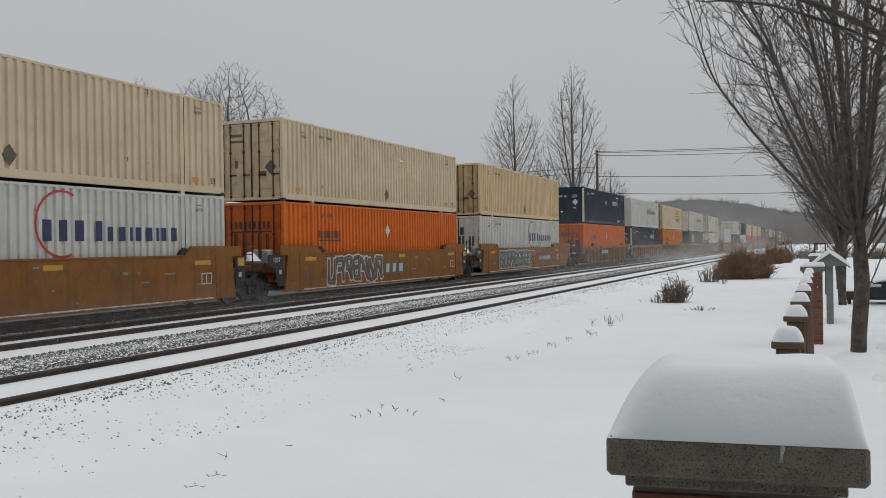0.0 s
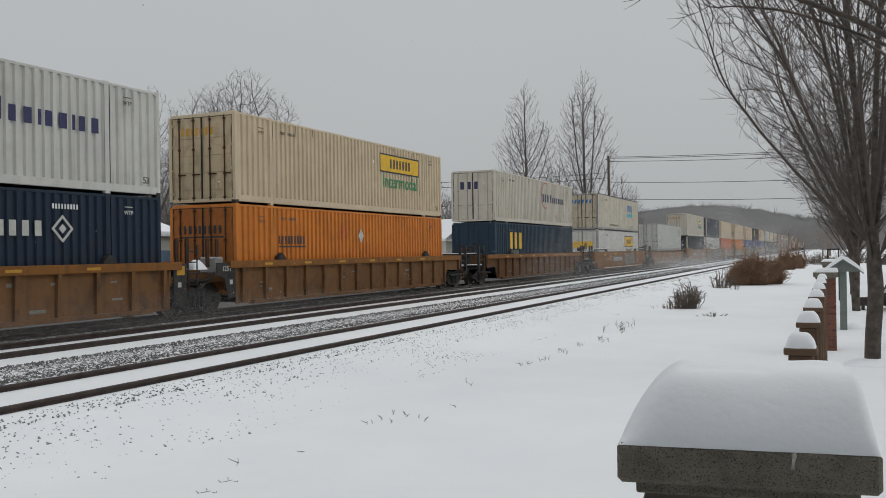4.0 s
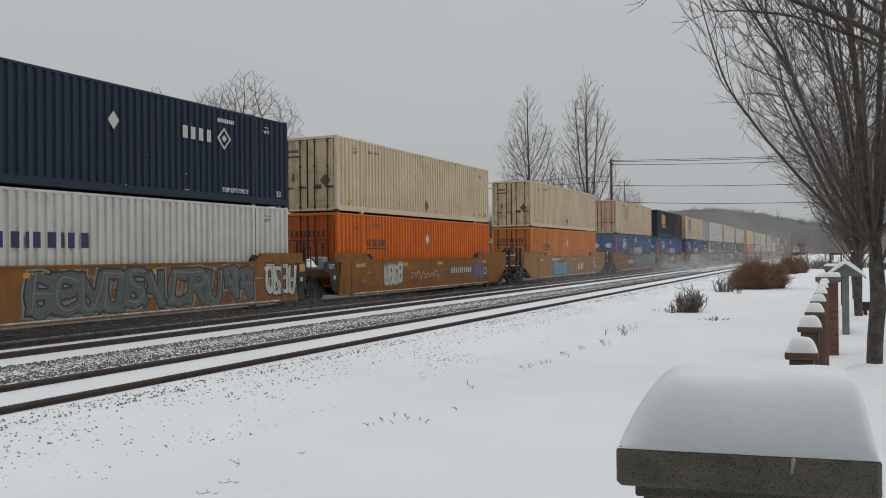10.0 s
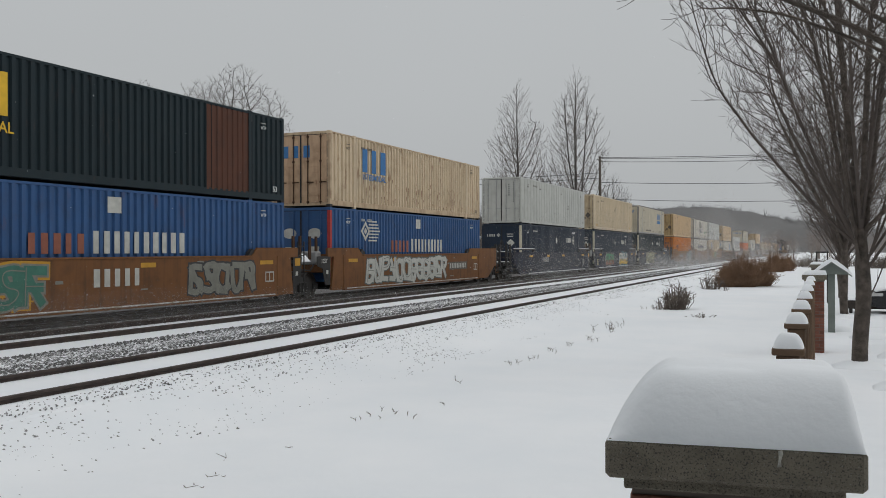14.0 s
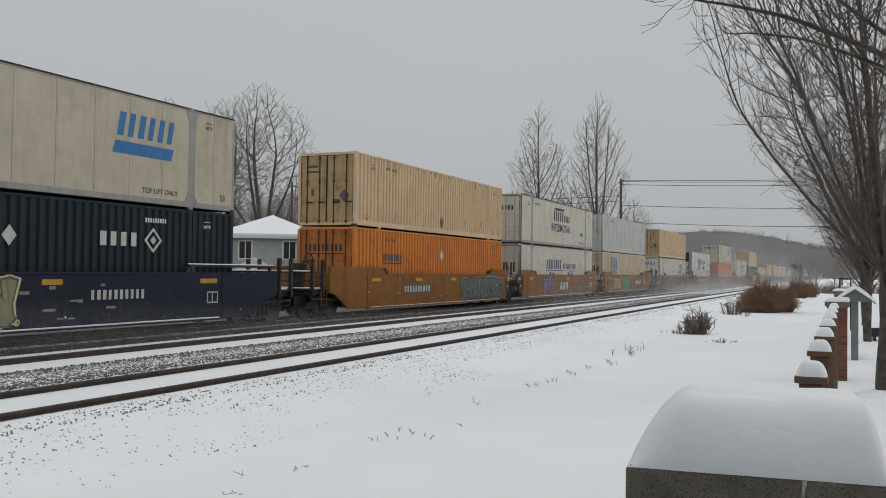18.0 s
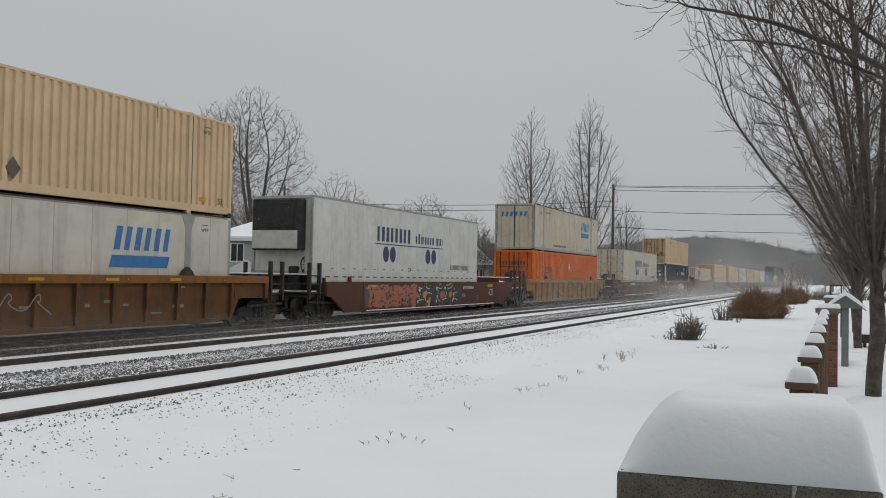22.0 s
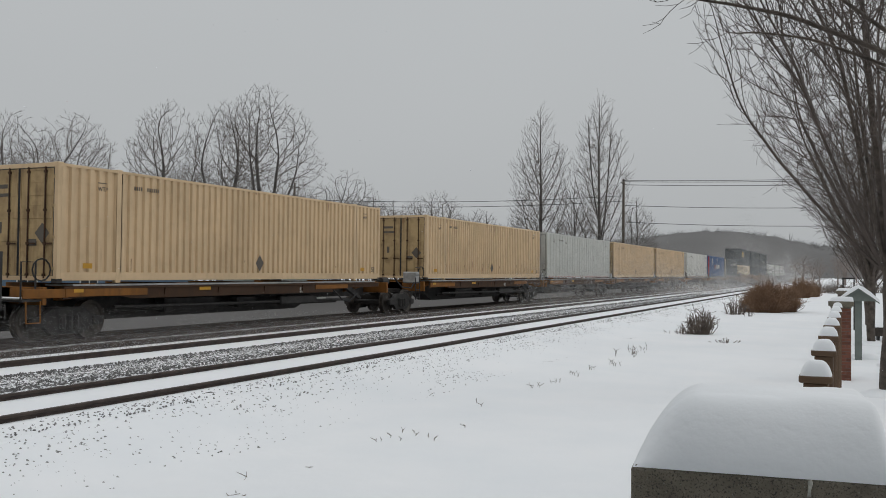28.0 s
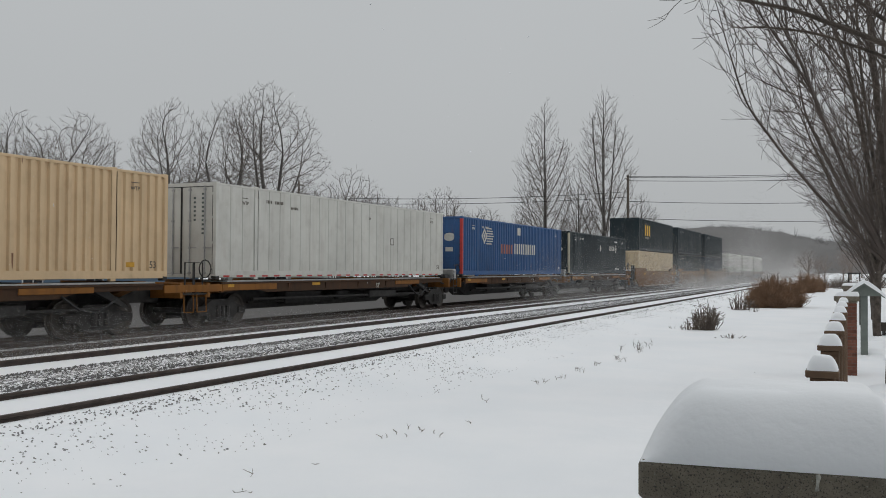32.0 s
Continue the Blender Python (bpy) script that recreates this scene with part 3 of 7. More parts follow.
def poplar(seed, h, w, leaders=1, count=1000):
    rnd = random.Random(seed)
    prof = [(h * 0.12, w * 0.3), (h * 0.25, w * 0.8), (h * 0.45, w), (h * 0.65, w * 0.92), (h * 0.82, w * 0.62), (h * 0.94, w * 0.28), (h, w * 0.06)]
    stems = [[(0, 0, -0.4), (0.05, 0, h * 0.3), (rnd.uniform(-0.2, 0.2), 0, h * 0.65), (rnd.uniform(-0.3, 0.3), 0, h)]]
    stems += [[(0, 0, h * (0.2 + 0.14 * k)), ((-1) ** k * w * 0.2, 0.3, h * (0.45 + 0.1 * k)), ((-1) ** k * w * 0.34, 0.4, h * (0.84 + 0.04 * k))] for k in range(leaders - 1)]
    stems += [line for z in (0.16, 0.26, 0.36, 0.46, 0.56) for line in limb_fan(seed + int(z * 50), (0.03, 0, h * z), 3, (30, 42), h * 0.3, 0.8)]
    return colonise(seed, stems, crown_cloud(seed, count, prof, 0.5, 0.42, 0.3), 0.38, 0.4, 0.12, 0.8, h * 0.1, 0.0145, 2.25, 0.75, 2, rise=1.25)


# upright poplars past the crossing
for i, (az, d, h, w, lead, n) in enumerate(((18.0, 112, 22.6, 4.0, 1, 2000), (14.35, 110, 23.2, 4.1, 3, 2000), (15.9, 116, 13.0, 2.8, 2, 1300), (12.0, 118, 11.6, 2.6, 2, 1200), (19.5, 120, 9.5, 2.4, 2, 900), (16.9, 124, 9, 2.6, 2, 900), (21.0, 126, 8, 2.6, 2, 800))):
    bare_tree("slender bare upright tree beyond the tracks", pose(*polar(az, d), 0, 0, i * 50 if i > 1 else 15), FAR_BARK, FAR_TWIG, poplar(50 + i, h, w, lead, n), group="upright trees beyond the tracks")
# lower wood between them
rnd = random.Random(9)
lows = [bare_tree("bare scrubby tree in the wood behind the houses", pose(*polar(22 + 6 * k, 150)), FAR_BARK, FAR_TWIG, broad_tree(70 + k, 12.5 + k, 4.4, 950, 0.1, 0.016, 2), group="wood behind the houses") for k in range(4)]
for k in range(36):
    az = 18.5 + 38 * k / 36 + rnd.uniform(-0.5, 0.5)
    d = rnd.uniform(125, 175)
    o = copy_thing(lows[k % 4], pose(*polar(az, d), 0, 0, rnd.uniform(0, 360)))
    s = rnd.uniform(0.75, 1.1) * (1.2 if az > 36 else 1.0 if az > 24 else 0.72)
    o.scale = (s, s, s)

# dense young wood behind them
copse, rc = Build(), random.Random(31)
for _ in range(430):
    az = rc.uniform(16.5, 57)
    d = rc.uniform(150, 185)
    x, y, z = polar(az, d)
    h = rc.uniform(8.5, 15.5) * min(1.0, 0.45 + 0.055 * (az - 16.5))
    lean = rc.gauss(0, 0.03)
    copse.tube([(x, y, z - 0.3), (x + lean * h * 0.5, y, z + h * 0.5), (x + lean * h, y, z + h)], [0.13, 0.08, 0.02], 3, caps=False)
    for k in range(24):
        u, a = rc.uniform(0.22, 0.97), rc.uniform(0, 6.283)
        ln = h * (0.08 + 0.26 * (1 - u)) * rc.uniform(0.6, 1.2)
        p = Vector((x + lean * h * u, y, z + h * u))
        q = p + Vector((math.cos(a) * ln * 0.75, math.sin(a) * ln * 0.75, ln * rc.uniform(0.5, 0.9)))
        copse.tube([p, q], [0.045, 0.018], 3, caps=False)
        for _ in range(3):
            m = p.lerp(q, rc.uniform(0.3, 1.0))
            copse.tube([m, m + Vector((rc.gauss(0, 0.35), rc.gauss(0, 0.35), rc.uniform(0.2, 0.9)))], [0.02, 0.012], 3, caps=False)
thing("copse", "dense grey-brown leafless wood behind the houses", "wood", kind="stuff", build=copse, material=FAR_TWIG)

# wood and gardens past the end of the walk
garden = [bare_tree("small bare tree in the far gardens, haze in its pale colour", pose(*polar(2.4 - 2.2 * k, 235)), HAZY_TWIG, HAZY_TWIG, broad_tree(90 + k, 7.0 + k, 3.4, 420, 0.05, 0.018, 2), group="trees in the far gardens") for k in range(3)]
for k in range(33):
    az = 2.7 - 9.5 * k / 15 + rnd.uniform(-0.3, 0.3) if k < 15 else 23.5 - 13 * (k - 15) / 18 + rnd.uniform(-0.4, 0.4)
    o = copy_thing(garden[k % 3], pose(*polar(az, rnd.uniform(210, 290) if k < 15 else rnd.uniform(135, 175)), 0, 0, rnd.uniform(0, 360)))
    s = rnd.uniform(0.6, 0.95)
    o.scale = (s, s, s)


def thicket(name, label, spots, material, category="bush", kind="", at=None, stout=0.006, sway=0.1):
    """Many thin stalks fanning up from the ground; spots: x, y, radius, height, count."""
    if len(spots) > 1 and kind != "stuff":
        return [thicket(name, label, [q], material, category, kind, at, stout, sway) for q in spots]
    b, rnd2 = Build(), random.Random(int(spots[0][1] * 31) + 1)
    for x, y, r, h, c in spots:
        for _ in range(c):
            a, q = rnd2.uniform(0, 6.283), math.sqrt(rnd2.random())
            px, py = x + r * q * math.cos(a) * 0.75, y + r * q * math.sin(a) * 0.75
            hh = h * (1 - 0.55 * q * q) * rnd2.uniform(0.55, 1.05)
            tx, ty = px + math.cos(a) * r * q * 0.45 + rnd2.gauss(0, sway * h), py + math.sin(a) * r * q * 0.45 + rnd2.gauss(0, sway * h)
            z = GROUND_Z - 0.1
            wv = max(0.004, stout * h)
            b.tube([(px, py, z), ((px + tx) / 2 + rnd2.gauss(0, 0.04 * h), (py + ty) / 2, z + hh * 0.6), (tx, ty, z + hh)], [wv * 1.4, wv, wv * 0.5], 3, caps=False)
            for _ in range(3):
                u = rnd2.uniform(0.35, 0.95)
                sx, sy, sz = px + (tx - px) * u, py + (ty - py) * u, z + hh * u
                b.tube([(sx, sy, sz), (sx + rnd2.gauss(0, 0.13 * h), sy + rnd2.gauss(0, 0.13 * h), sz + hh * rnd2.uniform(0.08, 0.25))], [wv * 0.8, wv * 0.4], 3, caps=False)
    return thing(name, label, category, at, kind=kind, build=b, material=material)


def spot(px_az, dist):
    return polar(px_az, dist)[:2]


x, y = -4.15, 54.3
thicket("brush", "rust-brown leafless bush standing in the snow beside the tracks", [(x - 0.1, y, 1.0, 2.0, 1000), (x - 0.8, y - 0.8, 0.6, 1.4, 300), (x + 0.75, y + 1.7, 0.8, 1.8, 560)], BRUSH)
x, y = -3.95, 91.5
thicket("brush", "rust-brown leafless bush farther along the tracks", [(x - 0.1, y, 0.95, 2.1, 520), (x + 0.75, y + 5, 0.75, 1.9, 300)], BRUSH)
scrub = [(-3.2 + 1.35 * k + 0.5 * math.sin(k * 2.3), 118 + 9 * math.sin(k * 1.7), 1.5, 1.7 + 0.5 * math.sin(k * 3.1), 110) for k in range(9)]
thicket("scrub", "grey-brown leafless scrub where the walk ends", scrub, STALK, "bush", "stuff", stout=0.008)
x, y = -5.5, 50.5
thicket("brush", "thin dark stalks at the foot of the brown bush", [(x, y, 0.6, 1.1, 40), (x + 0.9, y - 2, 0.25, 0.6, 10)], STALK, stout=0.014, sway=0.06)
x, y = spot(8.25, 33.5)
thicket("shrub", "low shrub of dark stiff stalks in the snow", [(x, y, 0.5, 1.15, 95), (x - 0.5, y - 0.3, 0.3, 0.6, 26)], STALK, stout=0.013, sway=0.05)
x, y = spot(6.6, 30)
thicket("weed_clump", "short dry weed stalks poking out of the snow", [(x, y, 0.35, 0.32, 12), (x - 0.35, y, 0.2, 0.24, 6)], STALK, "weed", "stuff", stout=0.035, sway=0.12)

# ---- the fence line beside the camera
def brick_pier(x, y, w, top, label, bricks=True, snow=0.15, yaw=0.0, cap=0.105):
    """A square brick pier with a concrete cap and a cushion of snow."""
    pier = thing("brick_pier", label, "pier", pose(x, y, 0, 0, 0, yaw), "piers of the fence")
    h = w / 2
    part("core", Build().box(-h + 0.006, h - 0.006, -h + 0.006, h - 0.006, GROUND_Z - 0.1, top - cap - 0.015), MORTAR, pier)
    part("cap", Build().box(-h - 0.05, h + 0.05, -h - 0.05, h + 0.05, top - cap, top, 0.010), CONCRETE, pier, "weathered concrete cap")
    part("neck", Build().box(-h - 0.012, h + 0.012, -h - 0.012, h + 0.012, top - cap - 0.03, top - cap - 0.002, 0.004), CONCRETE, pier)
    part("snow_cushion", blob(h + 0.047, h + 0.047, snow, int(y * 7) + 2, 48, 0.55, 0.14), SNOW_CAP, pier, "thick rounded cushion of snow", at=pose(0, 0, top - 0.004), smooth=True)
    course, bl = 0.0677, 0.194
    me = MESHES.setdefault("brick", Build().box(0, bl - 0.01, 0.0, 0.05, 0, course - 0.01, 0.003).mesh("brick", BRICK))
    if bricks:
        n = round((w) / bl)
        z, row = top - cap - 0.035 - course, 0
        while z > GROUND_Z - 0.05 and row < 27:
            for side in ((0, 1, 3) if y > 10 else range(4)):
                cuts = [0.0] + [k + (0.5 if row % 2 else 0.0) for k in range(0 if row % 2 else 1, n)] + [float(n)]
                for a, c in zip(cuts, cuts[1:]):
                    o = new("brick", me)
                    o.parent = pier
                    s = pose(0, 0, 0, 0, 0, 90 * side) @ pose(-h + a * w / n + 0.004, -h + 0.0005 * side, z)
                    o.matrix_basis = s @ Matrix.Diagonal((((c - a) * w / n - 0.009) / (bl - 0.01), 1, 1, 1))
            z -= course
            row += 1
    return pier


# unseen wall added behind the camera to shade the near snow and cap
south = Build().box(-9, 14, -3.2, -2.8, -0.6, 7.0)
thing("wall_south", "unseen plain grey wall added behind the camera to block light", "wall", kind="structure", build=south, material=plain("shade_wall_grey", (0.13, 0.148, 0.155), 0.9, 0, 0.2, 2, 0.4, 0.01))
CAP_TOP = 1.362
brick_pier(-0.215, 2.286, 0.438, CAP_TOP, "brick pier with a concrete cap under deep snow", True, 0.149, 6.8, 0.087)
brick_pier(-0.14, 20.4, 0.38, 1.26, "tall brick pier with a snow-topped cap", True, 0.09)
brick_pier(-0.15, 34.5, 0.38, 1.26, "tall brick pier with a snow-topped cap farther along the fence", False, 0.09)
thing("chip_mark", "pale splash mark on the front of the concrete cap", "stain", pose(-0.215, 2.286, 0, 0, 0, 6.8), build=Build().plate([(0.091, 1.322), (0.099, 1.324), (0.0985, 1.336), (0.103, 1.352), (0.101, 1.358), (0.093, 1.356), (0.094, 1.34)], "y", -0.2720, -0.2680), material=plain("pale_lime", (0.36, 0.35, 0.31), 0.9, 0, 0.6, 60))


def fence_post(x, y, top, w):
    post = thing("fence_post", "brown wooden fence post with a snow-covered cap", "fence post", pose(x, y, 0), "posts of the fence")
    h = w / 2
    part("shaft", Build().box(-h, h, -h, h, GROUND_Z - 0.1, top - 0.035, 0.006), POST_WOOD, post)
    part("cap", Build().box(-h - 0.02, h + 0.02, -h - 0.02, h + 0.02, top - 0.035, top, 0.006), POST_WOOD, post)
    part("panel", Build().box(-h + 0.02, h - 0.02, -h - 0.008, -h + 0.002, GROUND_Z, top - 0.07, 0.003), POST_WOOD, post)
    part("snow_cushion", blob(h + 0.015, h + 0.015, 0.075, int(y * 11), 12, 0.7), SNOW_CAP, post, at=pose(0, 0, top - 0.003), smooth=True)
    return post


for y in (4.75, 6.35, 7.9, 9.6, 11.4, 13.2, 15.0):
    fence_post(-0.155, y, 1.30, 0.112)


def sign_shelter(x, y):
    s = thing("sign_shelter", "grey-green wooden notice shelter with a snowy gable roof", "shelter", pose(x, y, GROUND_Z, 0, 0, 0))
    part("post", Build().box(-0.085, 0.085, -0.085, 0.085, -0.1, 1.5, 0.01), GREEN_WOOD, s)
    part("gable", Build().plate([(-0.41, 1.5), (0.41, 1.5), (0.0, 1.80)], "y", -0.3, 0.3), GREEN_WOOD, s)
    for k in (-1, 1):
        part("roof_board", Build().plate([(0, 1.82), (0.48 * k, 1.47), (0.48 * k, 1.44), (0, 1.78)], "y", -0.38, 0.38), GREEN_WOOD, s)
    part("snow_cover", Build().plate([(-0.495, 1.475), (-0.475, 1.545), (-0.3, 1.70), (-0.12, 1.85), (0.0, 1.90), (0.12, 1.86), (0.3, 1.72), (0.475, 1.545), (0.495, 1.475), (0, 1.826)], "y", -0.40, 0.40), SNOW_CAP, s, "snow lying on the roof")
    return s


sign_shelter(0.235, 25.5)


def parked_car(x, y):
    """A dark saloon parked across the end of the walk, its nose towards the rails, under a blanket of snow."""
    car = thing("parked_car", "black saloon car parked in the snow with snow on its bonnet", "car", pose(x, y, GROUND_Z))
    side = [(0.05, 0.3), (0.0, 0.55), (0.12, 0.74), (1.15, 0.92), (1.95, 1.40), (3.35, 1.42), (4.1, 1.0), (4.5, 0.95), (4.55, 0.4), (4.4, 0.25), (0.2, 0.22)]
    gloss = plain("black_car_paint", (0.012, 0.012, 0.014), 0.25, 0, 0.1, 3, 0)
    part("body", Build().plate(side, "y", -0.86, 0.86), gloss, car)
    part("bumper", Build().box(-0.05, 0.25, -0.8, 0.8, 0.26, 0.5, 0.05), gloss, car)
    part("windscreen", Build().plate([(1.22, 0.97), (1.93, 1.38), (1.96, 1.40), (1.25, 0.99)], "y", -0.7, 0.7), GLASS_DARK, car)
    for k in (-1, 1):
        part("headlight", Build().box(-0.01, 0.38, *sorted((k * 0.5, k * 0.875)), 0.58, 0.73, 0.04), INKS_CAR, car, "pale headlight glass")
        part("side_window", Build().plate([(1.5, 1.0), (2.0, 1.32), (3.2, 1.34), (3.7, 1.02)], "y", *sorted((k * 0.85, k * 0.868))), GLASS_DARK, car)
        part("door_mirror", Build().box(1.35, 1.5, *sorted((k * 0.86, k * 1.02)), 0.95, 1.08, 0.03), gloss, car)
        for q in (0.85, 3.6):
            w = part("wheel", Build().ring([(0.1, -0.1), (0.29, -0.1), (0.32, -0.06), (0.32, 0.06), (0.29, 0.1), (0.1, 0.1)], (q, k * 0.8, 0.31), "y", 18), RUBBER, car)
            part("rim", Build().ring([(0.02, -0.105), (0.19, -0.105), (0.2, 0.0), (0.19, 0.105), (0.02, 0.105)], (q, k * 0.8, 0.31), "y", 14), GALV, w)
    part("snow_on_bonnet", Build().plate([(0.14, 0.74), (0.2, 0.80), (1.1, 1.01), (1.3, 1.02), (1.2, 0.935)], "y", -0.8, 0.8), SNOW_CAP, car, "snow lying on the bonnet")
    part("snow_on_roof", Build().plate([(1.85, 1.34), (1.95, 1.50), (2.3, 1.56), (3.1, 1.56), (3.4, 1.48), (3.4, 1.40), (1.98, 1.40)], "y", -0.74, 0.74), SNOW_CAP, car, "snow lying on the roof")
    return car


INKS_CAR = plain("headlight_glass", (0.45, 0.45, 0.44), 0.15, 0, 0.1, 4, 0)
parked_car(1.5, 33.6)
bench = thing("bench", "low dark wooden bench dusted with snow beneath the trees", "bench", pose(1.55, 33.3, GROUND_Z, 0, 0, 6))
part("seat", Build().box(-0.8, 0.8, -0.2, 0.2, 0.40, 0.45, 0.01), TIE, bench)
part("apron", Build().box(-0.78, 0.78, -0.19, -0.15, 0.16, 0.40, 0.008), TIE, bench)
for k in (-0.65, 0.65):
    part("leg", Build().box(k - 0.04, k + 0.04, -0.14, 0.18, -0.05, 0.40, 0.01), STEEL, bench)
part("snow_cushion", blob(0.79, 0.2, 0.07, 4, 12), SNOW_CAP, bench, at=pose(0, 0, 0.448), smooth=True)
sign = thing("signpost", "thin dark steel sign frame standing beyond the shelter", "sign", pose(0.02, 39.0, GROUND_Z))
for k in (-0.2, 0.2):
    part("post", Build().box(k - 0.025, k + 0.025, -0.025, 0.025, -0.1, 2.06, 0.006), STEEL, sign)
part("top_rail", Build().box(-0.24, 0.24, -0.03, 0.03, 2.0, 2.06, 0.006), STEEL, sign)

for k, (x, y, r) in enumerate(((0.63, 18.2, 0.5), (0.66, 31.0, 0.55), (1.35, 21.0, 0.7), (1.5, 28.0, 0.8), (0.4, 26.0, 0.45), (1.9, 19.4, 0.55), (1.5, 16.4, 0.45), (2.3, 22.5, 0.8), (1.1, 24.3, 0.5), (2.6, 31.2, 0.9), (1.3, 19.9, 0.3), (1.05, 15.3, 0.35))):
    thing("snow_mound", "low rounded mound of drifted snow by the trees", "snow", pose(x, y, ground_z(x, y) - 0.02), "snow mounds", build=blob(r, r * 0.9, 0.16, 60 + k, 12, 1.0), material=SNOW_CAP, smooth=True)

# dry stalks in the snow field
for (px, py, n, h) in ((-5.46, 10.75, 1, 0.13), (-4.99, 10.5, 6, 0.11), (-5.62, 7.7, 1, 0.13), (-5.29, 8.35, 1, 0.06), (-5.52, 13.5, 1, 0.16), (-5.33, 13.4, 1, 0.12), (-5.29, 16.0, 3, 0.16), (-5.2, 16.8, 2, 0.15), (-5.16, 18.0, 3, 0.16), (-5.17, 19.7, 2, 0.15), (-5.09, 21.2, 4, 0.2), (-5.2, 23.2, 6, 0.25), (-5.28, 24.6, 6, 0.3), (-5.34, 7.0, 2, 0.06), (-5.28, 6.6, 2, 0.05), (-5.98, 33.0, 2, 0.2)):
    r3 = random.Random(int(px * 50 + py * 9))
    h *= 0.68
    for k in range(n + n // 2):
        x0, y0 = px + r3.gauss(0, 0.03 * n), py + r3.gauss(0, 0.07 * n)
        z0 = ground_z(x0, y0) - 0.02
        xt, yt = x0 + r3.gauss(0, 0.02), y0 + r3.gauss(0, 0.02)
        b = Build().tube([(x0, y0, z0), (xt, yt, z0 + h * 0.6), (x0 + r3.gauss(0, 0.05), y0 + r3.gauss(0, 0.04), z0 + h * r3.uniform(0.8, 1.2))], [0.006, 0.005, 0.002], 4)
        b.tube([(xt, yt, z0 + h * 0.55), (xt + r3.gauss(0, 0.05), yt + r3.gauss(0, 0.04), z0 + h * r3.uniform(0.8, 1.1))], [0.004, 0.002], 4)
        thing("weed_stalk", "dry forked weed stalk sticking out of the snow", "weed", group="dry weeds in the field", build=b, material=STALK)


# ---- houses, poles and the far ridge
WALL_GREEN = plain("pale_green_siding", (0.36, 0.385, 0.36), 0.8, 0, 0.1, 2, 0.3, 0.01)
WALL_CREAM = plain("cream_siding", (0.42, 0.41, 0.37), 0.8, 0, 0.1, 2, 0.3, 0.01)
WALL_BLUE = plain("grey_blue_siding", (0.11, 0.17, 0.24), 0.8, 0, 0.12, 2, 0.3, 0.01)
WHITE_TRIM = plain("white_trim", (0.7, 0.7, 0.69), 0.6, 0, 0.08, 3, 0)


def house(label, at, w, d, eave, ridge, wall, windows, hip=0.0, overhang=0.4, band=None):
    """w along x, d along y; the ridge runs along y; hip: how far the ridge stops short of the ends."""
    h = thing("house", label, "house", at)
    part("wall", Build().box(-w / 2, w / 2, -d / 2, d / 2, -0.8, eave), wall, h)
    if band:
        part("lower_wall", Build().box(-w / 2 - 0.03, w / 2 + 0.03, -d / 2 - 0.03, d / 2 + 0.03, -0.8, eave * 0.70), band, h, "grey-blue lower wall")
    a, b2, o = w / 2 + overhang, d / 2 + overhang, 0.16
    r = b2 - hip
    v = [(-a, -b2, eave), (a, -b2, eave), (a, b2, eave), (-a, b2, eave), (0, -r, ridge), (0, r, ridge)]
    f = [(1, 2, 5, 4), (3, 0, 4, 5), (0, 1, 4), (2, 3, 5), (3, 2, 1, 0)]
    part("roof", Build().add(v, f), STEEL, h, "dark roof under snow")
    part("snow_cover", Build().add([(x, y, z + o) for x, y, z in v] + v, [(1, 2, 5, 4), (3, 0, 4, 5), (0, 1, 4), (2, 3, 5), (0, 6, 7, 1), (1, 7, 8, 2), (2, 8, 9, 3), (3, 9, 6, 0)]), SNOW_CAP, h, "snow lying on the roof")
    part("eaves_trim", Build().box(-a - 0.02, a + 0.02, -b2 - 0.02, b2 + 0.02, eave - 0.2, eave - 0.005), WHITE_TRIM, h)
    for side, u, z, ww, hh in windows:
        win = Build().box(-ww / 2 - 0.1, ww / 2 + 0.1, -0.05, 0.02, -hh / 2 - 0.1, hh / 2 + 0.1)
        m = pose(u, -d / 2, z) if side == "front" else pose(w / 2, u, z, 0, 0, 90)
        wo = part("window", win, WHITE_TRIM, h, at=m)
        part("pane", Build().box(-ww / 2, ww / 2, -0.07, -0.045, -hh / 2, hh / 2), GLASS_DARK, wo)
        part("glazing_bar", Build().box(-0.03, 0.03, -0.085, -0.06, -hh / 2, hh / 2), WHITE_TRIM, wo)
    return h


gx, gy, _ = polar(34.5, 76)
gh = house("pale green two-storey house under a snowy roof", pose(gx, gy, -0.7, 0, 0, 28), 7.4, 9, 5.0, 6.6, WALL_GREEN, [("front", -1.8, 3.9, 0.9, 1.3), ("front", 1.6, 3.9, 0.9, 1.3), ("front", 0, 1.5, 1.6, 1.2), ("side", -2.5, 3.9, 0.9, 1.3), ("side", 1.5, 3.9, 0.9, 1.3), ("side", 0.5, 1.4, 1.0, 1.2)], hip=2.6)
part("porch", Build().plate([(-2.2, 2.3), (0.2, 2.3), (0.2, 2.6), (-1.0, 3.3), (-2.2, 2.6)], "y", -6.2, -4.4), WHITE_TRIM, gh)
house("long low building with a snow-covered gable roof", pose(-52.4, 41.5, -0.7), 12, 29, 4.2, 6.3, WALL_CREAM, [("side", u, 1.7, 1.4, 1.1) for u in (-11, -6, -1, 4)], hip=0.05, band=WALL_BLUE)
wx, wy, _ = polar(23.2, 128)
house("pale far house with a snowy gable roof", pose(wx, wy, -0.7, 0, 0, 60), 7, 10, 4.2, 7.0, WALL_CREAM, [("front", 0, 2.2, 1.2, 1.2)])


